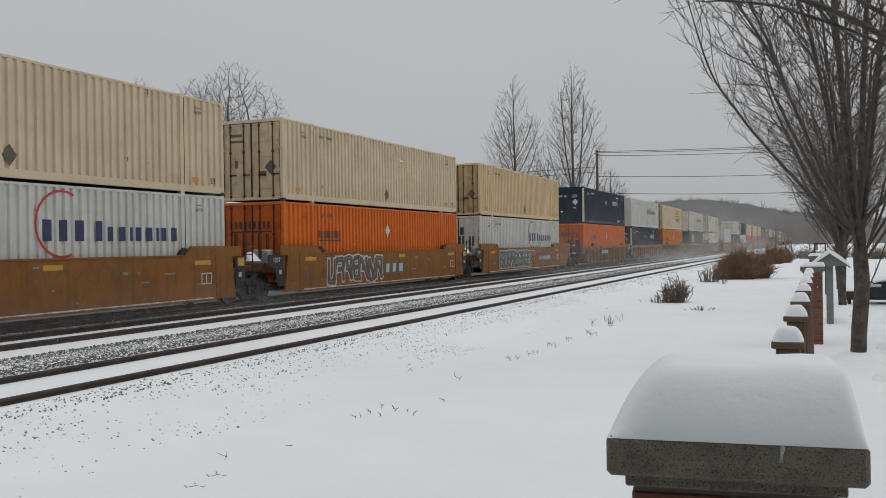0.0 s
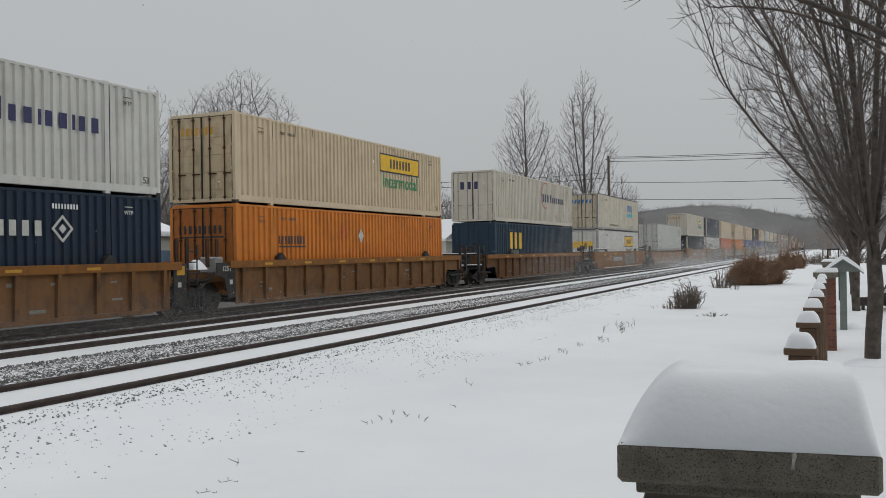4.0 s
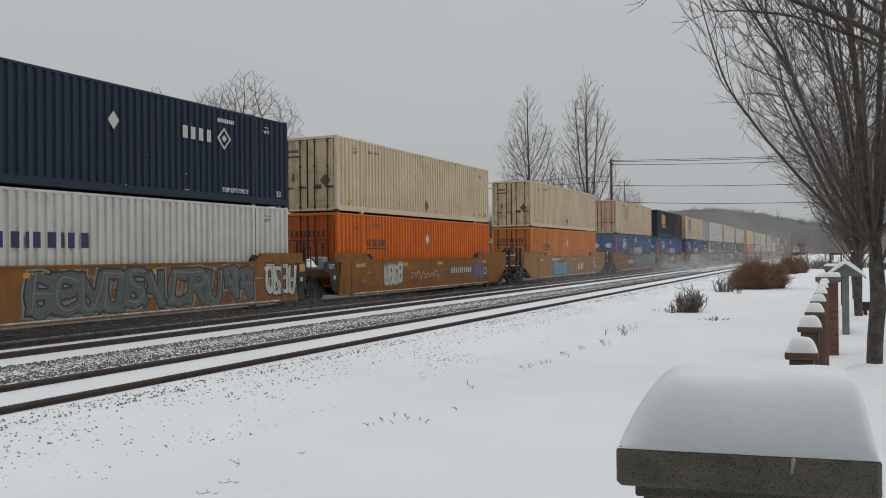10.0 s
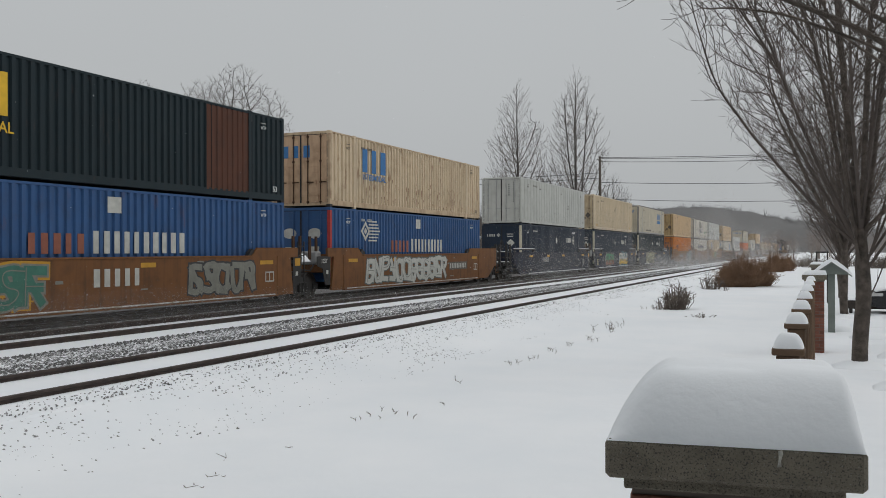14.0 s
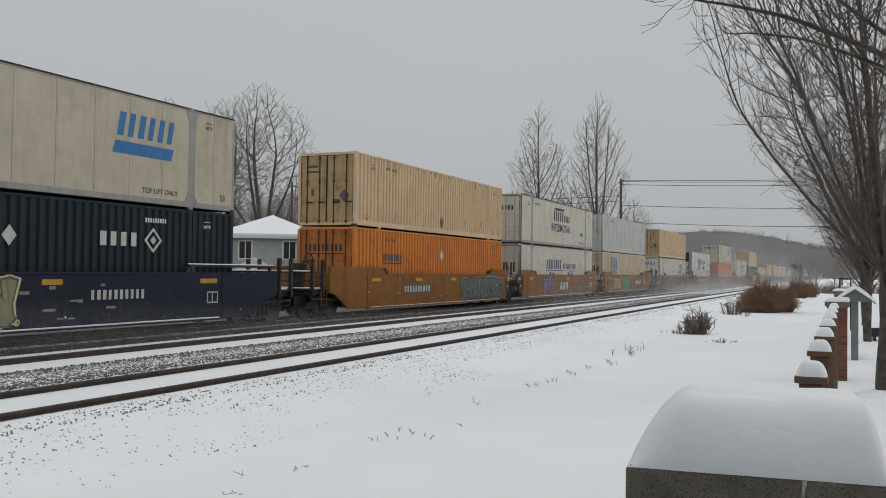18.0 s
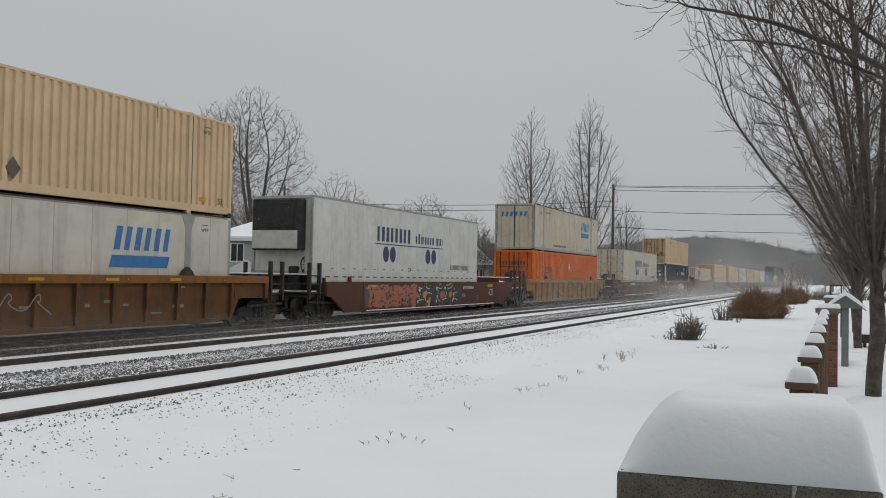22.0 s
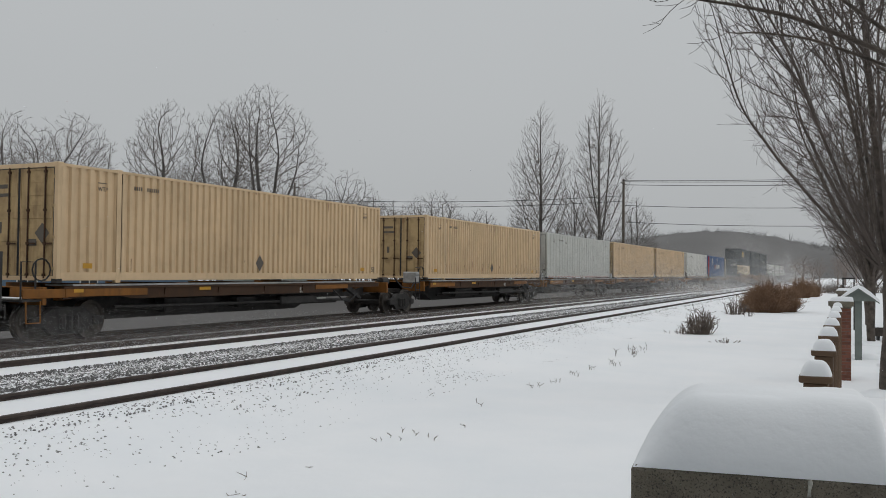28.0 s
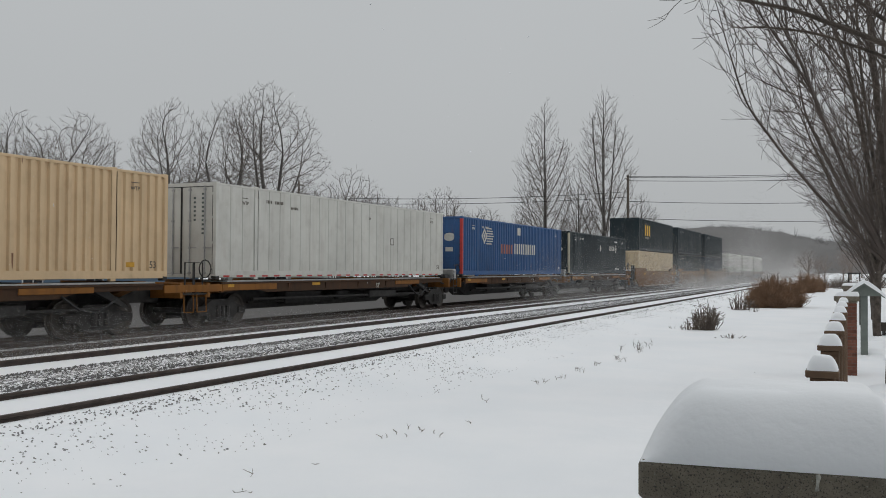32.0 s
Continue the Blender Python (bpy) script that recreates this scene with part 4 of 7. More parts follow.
def utility_pole(x, y, h, arms=1):
    p = thing("utility_pole", "weathered wooden utility pole with cables", "utility pole", pose(x, y, GROUND_Z), "utility poles")
    part("shaft", Build().tube([(0, 0, -0.3), (0, 0, h)], [0.19, 0.13], 8), POLE_WOOD, p, smooth=True)
    for k in range(arms):
        part("crossarm", Build().box(-0.06, 0.06, -1.1, 1.1, h - 0.55 - k, h - 0.43 - k, 0.01), POLE_WOOD, p)
    for k in (-1.0, 0, 1.0):
        part("insulator", Build().ring([(0.03, 0), (0.06, 0.05), (0.04, 0.12), (0.06, 0.16), (0.02, 0.2)], (0, k, h - 0.43), "z", 8), WHITE_TRIM, p)
    part("transformer", Build().ring([(0.2, 0), (0.23, 0.05), (0.23, 0.7), (0.18, 0.8)], (0.3, 0, h - 3.6), "z", 12), GALV, p) if arms > 1 else None
    return p


POLES = [(-59.0, 89.0, 12.3), (-23.4, 102.5, 12.9), (14.5, 104.0, 12.6)]
for x, y, h in POLES:
    utility_pole(x, y, h)
for (x0, y0, h0), (x1, y1, h1) in zip(POLES, POLES[1:]):
    for dz, dy, sag in ((-1.9, 0, 0.5), (-2.5, 0, 0.5)) if x0 < -50 else ((-0.25, -1, 0.25), (-0.28, 0, 0.3), (-0.55, 1, 0.35), (-3.0, 0, 0.45), (-4.9, 0, 0.5)):
        pts = [(x0 + (x1 - x0) * k / 12, y0 + (y1 - y0) * k / 12 + dy, GROUND_Z + h0 + (h1 - h0) * k / 12 + dz - sag * 4 * (k / 12) * (1 - k / 12)) for k in range(13)]
        thing("overhead_cable", "black overhead cable strung between poles", "cable", group="overhead cables", build=Build().tube(pts, 0.028, 4), material=WIRE)

# wooded ridge; the winter haze is put into its flat grey colour
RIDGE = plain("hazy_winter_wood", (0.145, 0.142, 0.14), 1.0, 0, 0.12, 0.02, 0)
hill = Build()
cols = 150
for i in range(cols + 1):
    az = 34 - 50 * i / cols
    el = 1.85 + 0.95 * math.exp(-((az - 7.5) / 5.5) ** 2) - 0.055 * max(0, 5 - az) + 0.16 * noise.noise(Vector((az * 0.9, 0, 0)))
    for d, k in ((620, 0.0), (700, 0.75), (780, 1.0), (900, 0.9)):
        x, y, _ = polar(az, d)
        hill.v.append((x, y, -3 + (d * math.tan(radians(max(0.25, el))) + 2) * k))
for i in range(cols):
    for j in range(3):
        a = i * 4 + j
        hill.f.append((a, a + 4, a + 5, a + 1))
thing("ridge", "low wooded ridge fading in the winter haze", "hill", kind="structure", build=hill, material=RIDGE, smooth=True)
wood = Build()
rw = random.Random(12)
for _ in range(7000):
    az = rw.uniform(-14, 33)
    el = 1.85 + 0.95 * math.exp(-((az - 7.5) / 5.5) ** 2) - 0.055 * max(0, 5 - az)
    d = rw.uniform(640, 790)
    x, y, _ = polar(az, d)
    zb = (d * math.tan(radians(max(0.25, el))) + 2) * (0.0 + 0.97 * min(1, (d - 620) / 160)) - 4
    hh = rw.uniform(2.5, 6) * (1.6 if rw.random() < 0.04 else 1)
    for k in range(5):
        wood.tube([(x, y, zb), (x + rw.gauss(0, 2.3), y, zb + hh * rw.uniform(0.55, 1))], [0.13, 0.04], 3, caps=False)
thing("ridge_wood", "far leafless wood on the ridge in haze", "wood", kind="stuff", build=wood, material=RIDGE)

# ---- the train: paints
GRIME = (0.12, 0.085, 0.05)
PAINTS = {
    "cream": paint("cream_container_paint", (0.64, 0.525, 0.365), GRIME, 0.16, 0.14, 0.15),
    "tan": paint("tan_container_paint", (0.66, 0.485, 0.30), GRIME, 0.16, 0.14, 0.12),
    "rusty": paint("rust_stained_cream_paint", (0.66, 0.53, 0.37), (0.24, 0.12, 0.06), 0.3, 0.35, 0.6),
    "drab": paint("drab_ivory_paint", (0.52, 0.465, 0.355), (0.13, 0.10, 0.07), 0.3, 0.25, 0.2),
    "bone": paint("bone_white_paint", (0.60, 0.56, 0.475), GRIME, 0.2, 0.25, 0.15),
    "ivory": paint("dull_ivory_paint", (0.55, 0.505, 0.40), (0.10, 0.08, 0.06), 0.35, 0.45, 0.3),
    "white": paint("white_container_paint", (0.60, 0.595, 0.555), GRIME, 0.2, 0.2, 0.1),
    "grey": paint("pale_grey_paint", (0.505, 0.51, 0.475), GRIME, 0.22, 0.22, 0.05),
    "orange": paint("bright_orange_paint", (0.66, 0.145, 0.014), (0.13, 0.05, 0.02), 0.25, 0.2, 0.1),
    "amber": paint("faded_orange_paint", (0.64, 0.215, 0.036), (0.13, 0.06, 0.03), 0.3, 0.25, 0.15),
    "slate_blue": paint("slate_blue_container_paint", (0.022, 0.046, 0.074), (0.035, 0.033, 0.03), 0.2, 0.15, 0.08),
    "navy": paint("navy_container_paint", (0.019, 0.031, 0.053), (0.035, 0.033, 0.03), 0.2, 0.15, 0.08),
    "dark": paint("blackish_green_paint", (0.015, 0.027, 0.033), (0.03, 0.028, 0.026), 0.2, 0.15, 0.1),
    "blue": paint("mid_blue_paint", (0.042, 0.108, 0.255), (0.06, 0.05, 0.05), 0.25, 0.2, 0.2),
    "yellow_car": paint("weathered_yellow_brown_car_paint", (0.25, 0.105, 0.024), (0.07, 0.038, 0.02), 0.55, 0.55, 0.5, 0.65),
    "brown_car": paint("brown_car_paint", (0.20, 0.10, 0.040), (0.055, 0.038, 0.03), 0.9, 0.6, 0.5, 0.75),
    "umber_car": paint("rusty_umber_well_paint", (0.20, 0.09, 0.036), (0.06, 0.036, 0.024), 0.65, 0.6, 0.7, 0.7),
    "ochre_car": paint("ochre_car_paint", (0.31, 0.16, 0.046), (0.08, 0.05, 0.028), 0.45, 0.4, 0.4, 0.7),
    "navy_car": paint("dark_navy_car_paint", (0.014, 0.018, 0.036), (0.035, 0.03, 0.028), 0.45, 0.35, 0.2, 0.65),
    "frame_rust": paint("rusted_frame_paint", (0.56, 0.43, 0.29), (0.16, 0.075, 0.04), 0.55, 0.5, 0.7, 0.8),
    "post_grey": paint("grey_post_paint", (0.33, 0.325, 0.315), GRIME, 0.3, 0.3, 0.1),
    "sill_rust": paint("rusty_dark_sill_paint", (0.07, 0.038, 0.022), (0.03, 0.024, 0.02), 0.6, 0.5, 0.5, 0.8),
    "rust_car": paint("rusty_umber_car_paint", (0.145, 0.068, 0.028), (0.045, 0.028, 0.02), 0.7, 0.6, 0.6, 0.75),
    "red_car": paint("oxide_red_car_paint", (0.11, 0.048, 0.032), (0.05, 0.035, 0.03), 0.45, 0.35, 0.3, 0.75),
}
INKS = {k: plain("ink_" + k, c, 0.6, 0, 0.15, 5, 0) for k, c in dict(
    white=(0.68, 0.69, 0.68), black=(0.03, 0.03, 0.032), indigo=(0.024, 0.027, 0.088), red=(0.42, 0.035, 0.03), blue=(0.03, 0.15, 0.36),
    yellow=(0.70, 0.42, 0.02), green=(0.03, 0.22, 0.09), sky=(0.05, 0.34, 0.42), teal=(0.045, 0.165, 0.12), mauve=(0.115, 0.08, 0.085), grey=(0.27, 0.27, 0.27),
    coral=(0.36, 0.115, 0.065), ivory=(0.50, 0.45, 0.34), rust=(0.175, 0.082, 0.04), faded=(0.24, 0.40, 0.47), straw=(0.60, 0.53, 0.27), olive=(0.26, 0.235, 0.12), brick=(0.26, 0.085, 0.05), silver=(0.48, 0.48, 0.44), amber=(0.50, 0.26, 0.02), mud=(0.09, 0.075, 0.06), dull=(0.20, 0.20, 0.17), purple=(0.14, 0.09, 0.20), slate=(0.088, 0.105, 0.10)).items()}
DOORS = {
    "cream": paint("grimy_cream_door_paint", (0.55, 0.44, 0.29), (0.12, 0.075, 0.04), 0.55, 0.55, 0.45),
    "tan": paint("grimy_tan_door_paint", (0.46, 0.33, 0.17), (0.10, 0.06, 0.03), 0.7, 0.65, 0.4),
    "rusty": paint("rusty_door_paint", (0.58, 0.40, 0.26), (0.16, 0.08, 0.04), 0.5, 0.5, 0.6),
    "ivory": paint("grimy_ivory_door_paint", (0.53, 0.47, 0.35), (0.11, 0.085, 0.055), 0.45, 0.45, 0.35),
    "orange": paint("grimy_orange_door_paint", (0.50, 0.10, 0.012), (0.09, 0.035, 0.018), 0.6, 0.55, 0.3),
    "amber": paint("grimy_amber_door_paint", (0.44, 0.15, 0.035), (0.09, 0.04, 0.02), 0.6, 0.55, 0.3),
}
L, HC, HW = 16.15, 2.896, 1.295


# ---- containers: origin at the middle of the lower front edge, doors at y = 0, camera side at +x
def corrugated(y0, y1, z0, z1, x, pitch=0.285, deep=0.032, cut=(0.44, 0.56, 0.88)):
    """A folded steel sheet from y0 to y1 whose folds stand upright; x: outer face, deep: towards the middle."""
    n = max(1, round((y1 - y0) / pitch))
    p, s = (y1 - y0) / n, (1 if x > 0 else -1)
    line = []
    for i in range(n):
        a = y0 + i * p
        line += [(x, a), (x, a + p * cut[0]), (x - s * deep, a + p * cut[1]), (x - s * deep, a + p * cut[2])]
    line.append((x, y1))
    b = Build()
    b.v = [(q[0], q[1], z) for q in line for z in (z0, z1)]
    for i in range(len(line) - 1):
        f = (2 * i, 2 * i + 2, 2 * i + 3, 2 * i + 1)
        b.f.append(f if s > 0 else f[::-1])
    return b


SECTIONS = ((0.12, 1.875), (2.085, 14.065), (14.275, L - 0.12))


def side_panel(x, style, k):
    """One of the three stretches of a side, between the posts."""
    z0, z1 = 0.255, HC - 0.09
    s = 1 if x > 0 else -1
    a, c = SECTIONS[k]
    if style == "smooth":
        return Build().box(*sorted((x - s * 0.010, x - s * 0.05)), a - 0.09, c + 0.09, z0, z1)
    if style == "panel":
        return corrugated(a, c, z0, z1, x, 0.61, 0.02, (0.90, 0.928, 0.972))
    return corrugated(a, c, z0, z1, x, 0.272, 0.058)


def frame_build():
    """Corner posts and bottom and top rails."""
    b = Build()
    for x in (-HW, HW - 0.12):
        for y in (0.0, L - 0.12):
            b.box(x, x + 0.12, y, y + 0.12, 0.10, HC - 0.1, 0.006)
        b.box(x + 0.004, x + 0.116, 0.12, L - 0.12, 0.065, 0.27, 0.006)
        b.box(x + 0.004, x + 0.116, 0.12, L - 0.12, HC - 0.09, HC - 0.022, 0.006)
    for y in (0.004, L - 0.116):
        b.box(-HW + 0.12, HW - 0.12, y, y + 0.112, 0.06, 0.17, 0.006)
        b.box(-HW + 0.12, HW - 0.12, y, y + 0.112, HC - 0.12, HC - 0.012, 0.006)
    return b


def roof_build():
    b, n = Build(), 40
    for i in range(n):
        y = 0.12 + i * (L - 0.24) / n
        b.box(-HW + 0.11, HW - 0.11, y + 0.03, y + (L - 0.24) / n - 0.03, HC - 0.03, HC - 0.016)
    return b.box(-HW + 0.10, HW - 0.10, 0.1, L - 0.1, HC - 0.05, HC - 0.028)


def door_build(s, folds):
    b = Build()
    x0, x1 = sorted((s * 0.012, s * (HW - 0.125)))
    b.box(x0, x1, 0.03, 0.075, 0.17, HC - 0.125)
    b.box(x0, x0 + 0.05, 0.018, 0.032, 0.17, HC - 0.125).box(x1 - 0.05, x1, 0.018, 0.032, 0.17, HC - 0.125)
    b.box(x0 + 0.05, x1 - 0.05, 0.018, 0.032, 0.17, 0.23).box(x0 + 0.05, x1 - 0.05, 0.018, 0.032, HC - 0.185, HC - 0.125)
    for z in (0.35, 1.1, 1.85, 2.55):               # hinge leaves
        b.box(*sorted((s * (HW - 0.22), s * (HW - 0.07))), 0.0, 0.024, z - 0.035, z + 0.035)
    if folds:
        for k in range(4):
            z = 0.45 + k * 0.55
            b.box(x0 + 0.06, x1 - 0.06, 0.020, 0.032, z, z + 0.32, 0.01)
    return b


def rod_build():
    b = Build().tube([(0, 0.0, 0.12), (0, 0.0, HC - 0.10)], 0.020, 6)
    for z in (0.2, 0.95, 1.75, HC - 0.22):
        b.box(-0.045, 0.045, -0.018, 0.018, z - 0.03, z + 0.03)
    return b.box(-0.02, 0.26, -0.030, -0.008, 0.93, 0.97)


def casting_build():
    return Build().box(-0.09, 0.09, -0.09, 0.09, -0.06, 0.06, 0.012)


def lift_post_build():
    return Build().box(HW - 0.10, HW - 0.001, -0.08, 0.08, 0.03, HC - 0.03, 0.006).box(HW - 0.16, HW + 0.004, -0.10, 0.10, HC - 0.10, HC + 0.004, 0.01).box(HW - 0.12, HW + 0.004, -0.09, 0.09, -0.002, 0.10, 0.01)


def flared_post_build():
    """A flush lifting post of a smooth-sided box, flared at its foot and head."""
    o = [(0.42, 0.07), (0.3, 0.2), (0.16, 0.38), (0.13, 0.6), (0.13, 2.35), (0.17, 2.55), (0.3, 2.8)]
    return Build().plate([(-y, z) for y, z in o] + o[::-1], "x", HW - 0.02, HW + 0.006).box(HW - 0.16, HW + 0.008, -0.10, 0.10, HC - 0.10, HC + 0.004, 0.01).box(HW - 0.12, HW + 0.008, -0.09, 0.09, -0.002, 0.07, 0.01)


def decal(parent, shapes, ink, name="marking", label="", near=True, y_face=None):
    """Flat painted shapes on the camera side (outlines in y, z) or on the front (outlines in x, z)."""
    if name in ("brand_dots", "sticker", "brand_mark", "emblem") and len(shapes) > 1:
        return [decal(parent, [o], ink, name[:-1] if name[-1] == "s" else name, label, near, y_face) for o in shapes]
    b = Build()
    for o in shapes:
        if y_face is None:
            b.plate(o, "x", HW + 0.002, HW + 0.007)
        else:
            b.plate(o, "y", y_face - 0.005, y_face)
    ob = part(name, b, INKS[ink], parent, label)
    return tagged(ob, kind="stuff") if name in ("code_mark", "door_mark") else ob


def rect(y, z, w, h, slant=0.0):
    return [(y, z), (y + w, z), (y + w + slant * h, z + h), (y + slant * h, z + h)]


def bars(y, z, h, n, slant=0.0, pitch=0.78, seed=1):
    """Plain bars in place of a brand's lettering; n: how many, or their build: X tall, x low, i thin."""
    kinds = n if isinstance(n, str) else "X" * n
    r, out, x = random.Random(seed * 13 + len(kinds)), [], y
    for kind in kinds:
        if kind == " ":
            x += h * pitch * 0.5
            continue
        hh = h * (0.72 if kind in "xi" else 1.0)
        w = h * pitch * (0.22 if kind == "i" else r.uniform(0.46, 0.60))
        out.append(rect(x, z, w, hh, slant))
        x += h * pitch * (0.5 if kind == "i" else 1.0)
    return out


def oval(y, z, ry, rz, n=20, a0=0, a1=360):
    return [(y + ry * math.cos(radians(a0 + (a1 - a0) * k / n)), z + rz * math.sin(radians(a0 + (a1 - a0) * k / n))) for k in range(n + (a1 - a0 < 360))]


def arc(y, z, r, w, a0, a1, n=16):
    return [[(y + (r + d) * math.cos(radians(a)), z + (r + d) * math.sin(radians(a))) for a, d in ((p, 0), (p, w), (q, w), (q, 0))] for p, q in ((a0 + (a1 - a0) * k / n, a0 + (a1 - a0) * (k + 1) / n) for k in range(n))]


def lozenge(y, z, r, w):
    pts = [(y + r, z), (y, z + r), (y - r, z), (y, z - r)]
    q = [(y + (p[0] - y) * w, z + (p[1] - z) * w) for p in pts]
    return [[pts[i], pts[(i + 1) % 4], q[(i + 1) % 4], q[i]] for i in range(4)] + [[(y + r * 0.35, z), (y, z + r * 0.35), (y - r * 0.35, z), (y, z - r * 0.35)]]


def writing(parent, text, y, z, size, ink, stretch=1.0):
    """Readable words on the camera side, reading away from the doors."""
    ob = new("lettering", words(text, size, INKS[ink]))
    ob.parent = parent
    ob.matrix_basis = Matrix(((0, 0, 1, HW + 0.004), (stretch, 0, 0, y), (0, 1, 0, z), (0, 0, 0, 1)))
    return ob


def livery(c, kind, seed):
    """The painted marks of one container."""
    small = "white" if kind in ("umax", "csx_dark", "stack", "dark") else "mud"
    front = 0.022
    if kind == "stg":
        o = -6.7 if seed == 10 else 0.0
        decal(c, bars(9.0 + o, 1.50, 0.52, 3, pitch=0.98, seed=2) + bars(10.72 + o, 1.50, 0.52, "Xxxixxixx", pitch=0.80, seed=3), "indigo", "brand_mark", "dark indigo brand mark")
        decal(c, arc(9.6 + o, 1.92, 0.78, 0.06, 62, 292), "red", "brand_arc", "red brand arc")
        decal(c, bars(-0.75, 1.85, 0.42, 3, pitch=1.0, seed=2), "indigo", "brand_mark", y_face=front)
    elif kind == "umax":
        decal(c, bars(10.75, 1.78, 0.36, 4, pitch=1.0, seed=4) + lozenge(12.66, 1.96, 0.34, 0.74), "silver", "brand_mark", "white brand mark with a lozenge")
        decal(c, bars(12.35, 2.44, 0.12, 9, seed=5), "white", "marking")
        decal(c, [[(8.05, 1.68), (8.25, 1.92), (8.05, 2.16), (7.85, 1.92)]], "silver", "placard")
        decal(c, bars(-0.95, 2.1, 0.16, 4, pitch=0.9, seed=4) + lozenge(-0.2, 2.18, 0.12, 0.6) + [rect(0.35, 2.22, 0.42, 0.05), rect(0.35, 2.08, 0.42, 0.05), rect(0.45, 1.2, 0.2, 0.1), rect(-0.6, 0.9, 0.2, 0.12)], "silver", "brand_mark", y_face=front)
        decal(c, [[(0.6, 1.45), (0.85, 1.7), (0.6, 1.95), (0.35, 1.7)]], "silver", "placard", y_face=front)
        writing(c, "TOP LIFT ONLY", 12.55, 0.34, 0.19, "white")
        part("edge_guard", Build().box(HW - 0.125, HW + 0.004, -0.005, 0.10, 0.12, HC - 0.12), INKS["ivory"], c, "cream post cover", key="edge_guard")
    elif kind == "schneider":
        decal(c, bars(2.35, 1.62, 0.27, 9, pitch=0.70, seed=6) + [rect(2.35, 1.5, 1.7, 0.05)], "black", "brand_mark", "black brand mark")
        decal(c, bars(-0.95, 1.95, 0.26, 9, pitch=0.75, seed=6) + [rect(-0.95, 1.82, 1.75, 0.05)], "black", "brand_mark", y_face=front)
        decal(c, [[(8.12, 1.66), (8.34, 1.95), (8.12, 2.24), (7.9, 1.95)]], "silver", "placard", "pale diamond placard")
        decal(c, [rect(6.6, 1.75, 0.06, 0.6), rect(6.85, 1.85, 0.04, 0.45)], "red", "scrape")
    elif kind == "hunt":
        decal(c, [rect(9.82, 1.73, 3.81, 0.78)], "black", "panel_border")
        part("brand_panel", Build().plate(rect(9.88, 1.79, 3.69, 0.66), "x", HW + 0.006, HW + 0.009), INKS["yellow" if seed == 55 else "straw"], c, "pale yellow brand panel")
        part("brand_mark", joined([Build().plate(o, "x", HW + 0.008, HW + 0.012) for o in bars(10.75, 1.93, 0.38, 7, seed=7)]), INKS["black"], c)
        writing(c, "Intermodal", 10.05, 1.12, 0.78, "green")
        decal(c, bars(-0.8, 2.2, 0.24, 7, seed=7), "amber", "brand_mark", y_face=front)
    elif kind == "hunt_white":
        decal(c, [rect(9.9, 1.47, 3.6, 1.0)], "black", "panel_border")
        q = Build().plate(rect(9.99, 1.56, 3.42, 0.82), "x", HW + 0.006, HW + 0.010)
        part("brand_panel", q, INKS["yellow"], c, "yellow brand panel with a black border")
        part("brand_mark", joined([Build().plate(o, "x", HW + 0.009, HW + 0.013) for o in bars(10.75, 1.78, 0.38, 7, seed=7)]), INKS["black"], c)
        writing(c, "Intermodal", 10.4, 1.02, 0.52, "black")
        decal(c, [rect(-0.75, 1.45, 1.6, 0.5)], "yellow", "brand_panel", y_face=front)
    elif kind == "marten":
        decal(c, bars(11.25, 1.74, 0.62, 6, 0.18, 0.60, seed=8), "blue", "brand_mark", "blue slanted brand mark")
        decal(c, [[(11.1, 1.28), (13.3, 1.28), (13.4, 1.6), (11.2, 1.6)], ], "sky" if seed % 2 else "blue", "brand_band", "blue band")
        decal(c, bars(-0.95, 2.1, 0.30, 6, 0.3, 1.02, seed=8), "blue", "brand_mark", y_face=front)
        writing(c, "TOP LIFT ONLY", 12.2, 0.33, 0.2, "mud")
        writing(c, "SUPER CUBE REEFER CONTAINER", 4.2, 0.36, 0.2, "mud")
    elif kind == "csx_yellow":
        decal(c, bars(2.5, 1.4, 0.95, 3, pitch=0.86, seed=9), "yellow", "brand_mark", "yellow brand mark")
        decal(c, bars(2.5, 1.1, 0.2, 10, seed=9), "dull", "marking")
    elif kind == "csx_dark":
        decal(c, bars(2.45, 1.42, 1.0, 3, pitch=0.86, seed=9), "yellow", "brand_mark", "yellow brand mark")
        writing(c, "INTERMODAL", 2.6, 1.04, 0.36, "yellow")
        part("patch", corrugated(11.9, 14.05, 0.22, HC - 0.11, HW + 0.003, 0.285, 0.034), PAINTS["red_car"], c, "rust-brown replaced panels")
        decal(c, bars(-0.9, 2.2, 0.2, 3, pitch=0.9, seed=9), "yellow", "brand_mark", y_face=front)
    elif kind == "csx_blue":
        decal(c, bars(2.6, 1.52, 0.95, 3, pitch=0.85, seed=9), "blue", "brand_mark", "blue brand mark")
        writing(c, "INTERMODAL", 2.6, 1.22, 0.34, "blue")
        decal(c, bars(-0.8, 1.9, 0.46, 3, pitch=1.0, seed=9), "blue", "brand_mark", y_face=front)
    elif kind == "csx_faded":
        decal(c, arc(2.88, 2.05, 0.26, 0.22, 50, 310), "faded", "brand_arc", "faded blue brand mark")
        decal(c, [rect(3.5 + 0.25 * k, 1.6 + 0.08 * (k % 3), 0.07, 0.8) for k in range(6)], "grey", "ghost_mark")
        writing(c, "INTERMODAL", 2.6, 1.3, 0.36, "grey")
    elif kind == "stack":
        decal(c, [rect(3.1 + 0.05 * (k % 2), 1.62 + 0.13 * k, 1.0 - 0.08 * abs(k - 3), 0.06) for k in range(7)], "silver", "emblem_stripes")
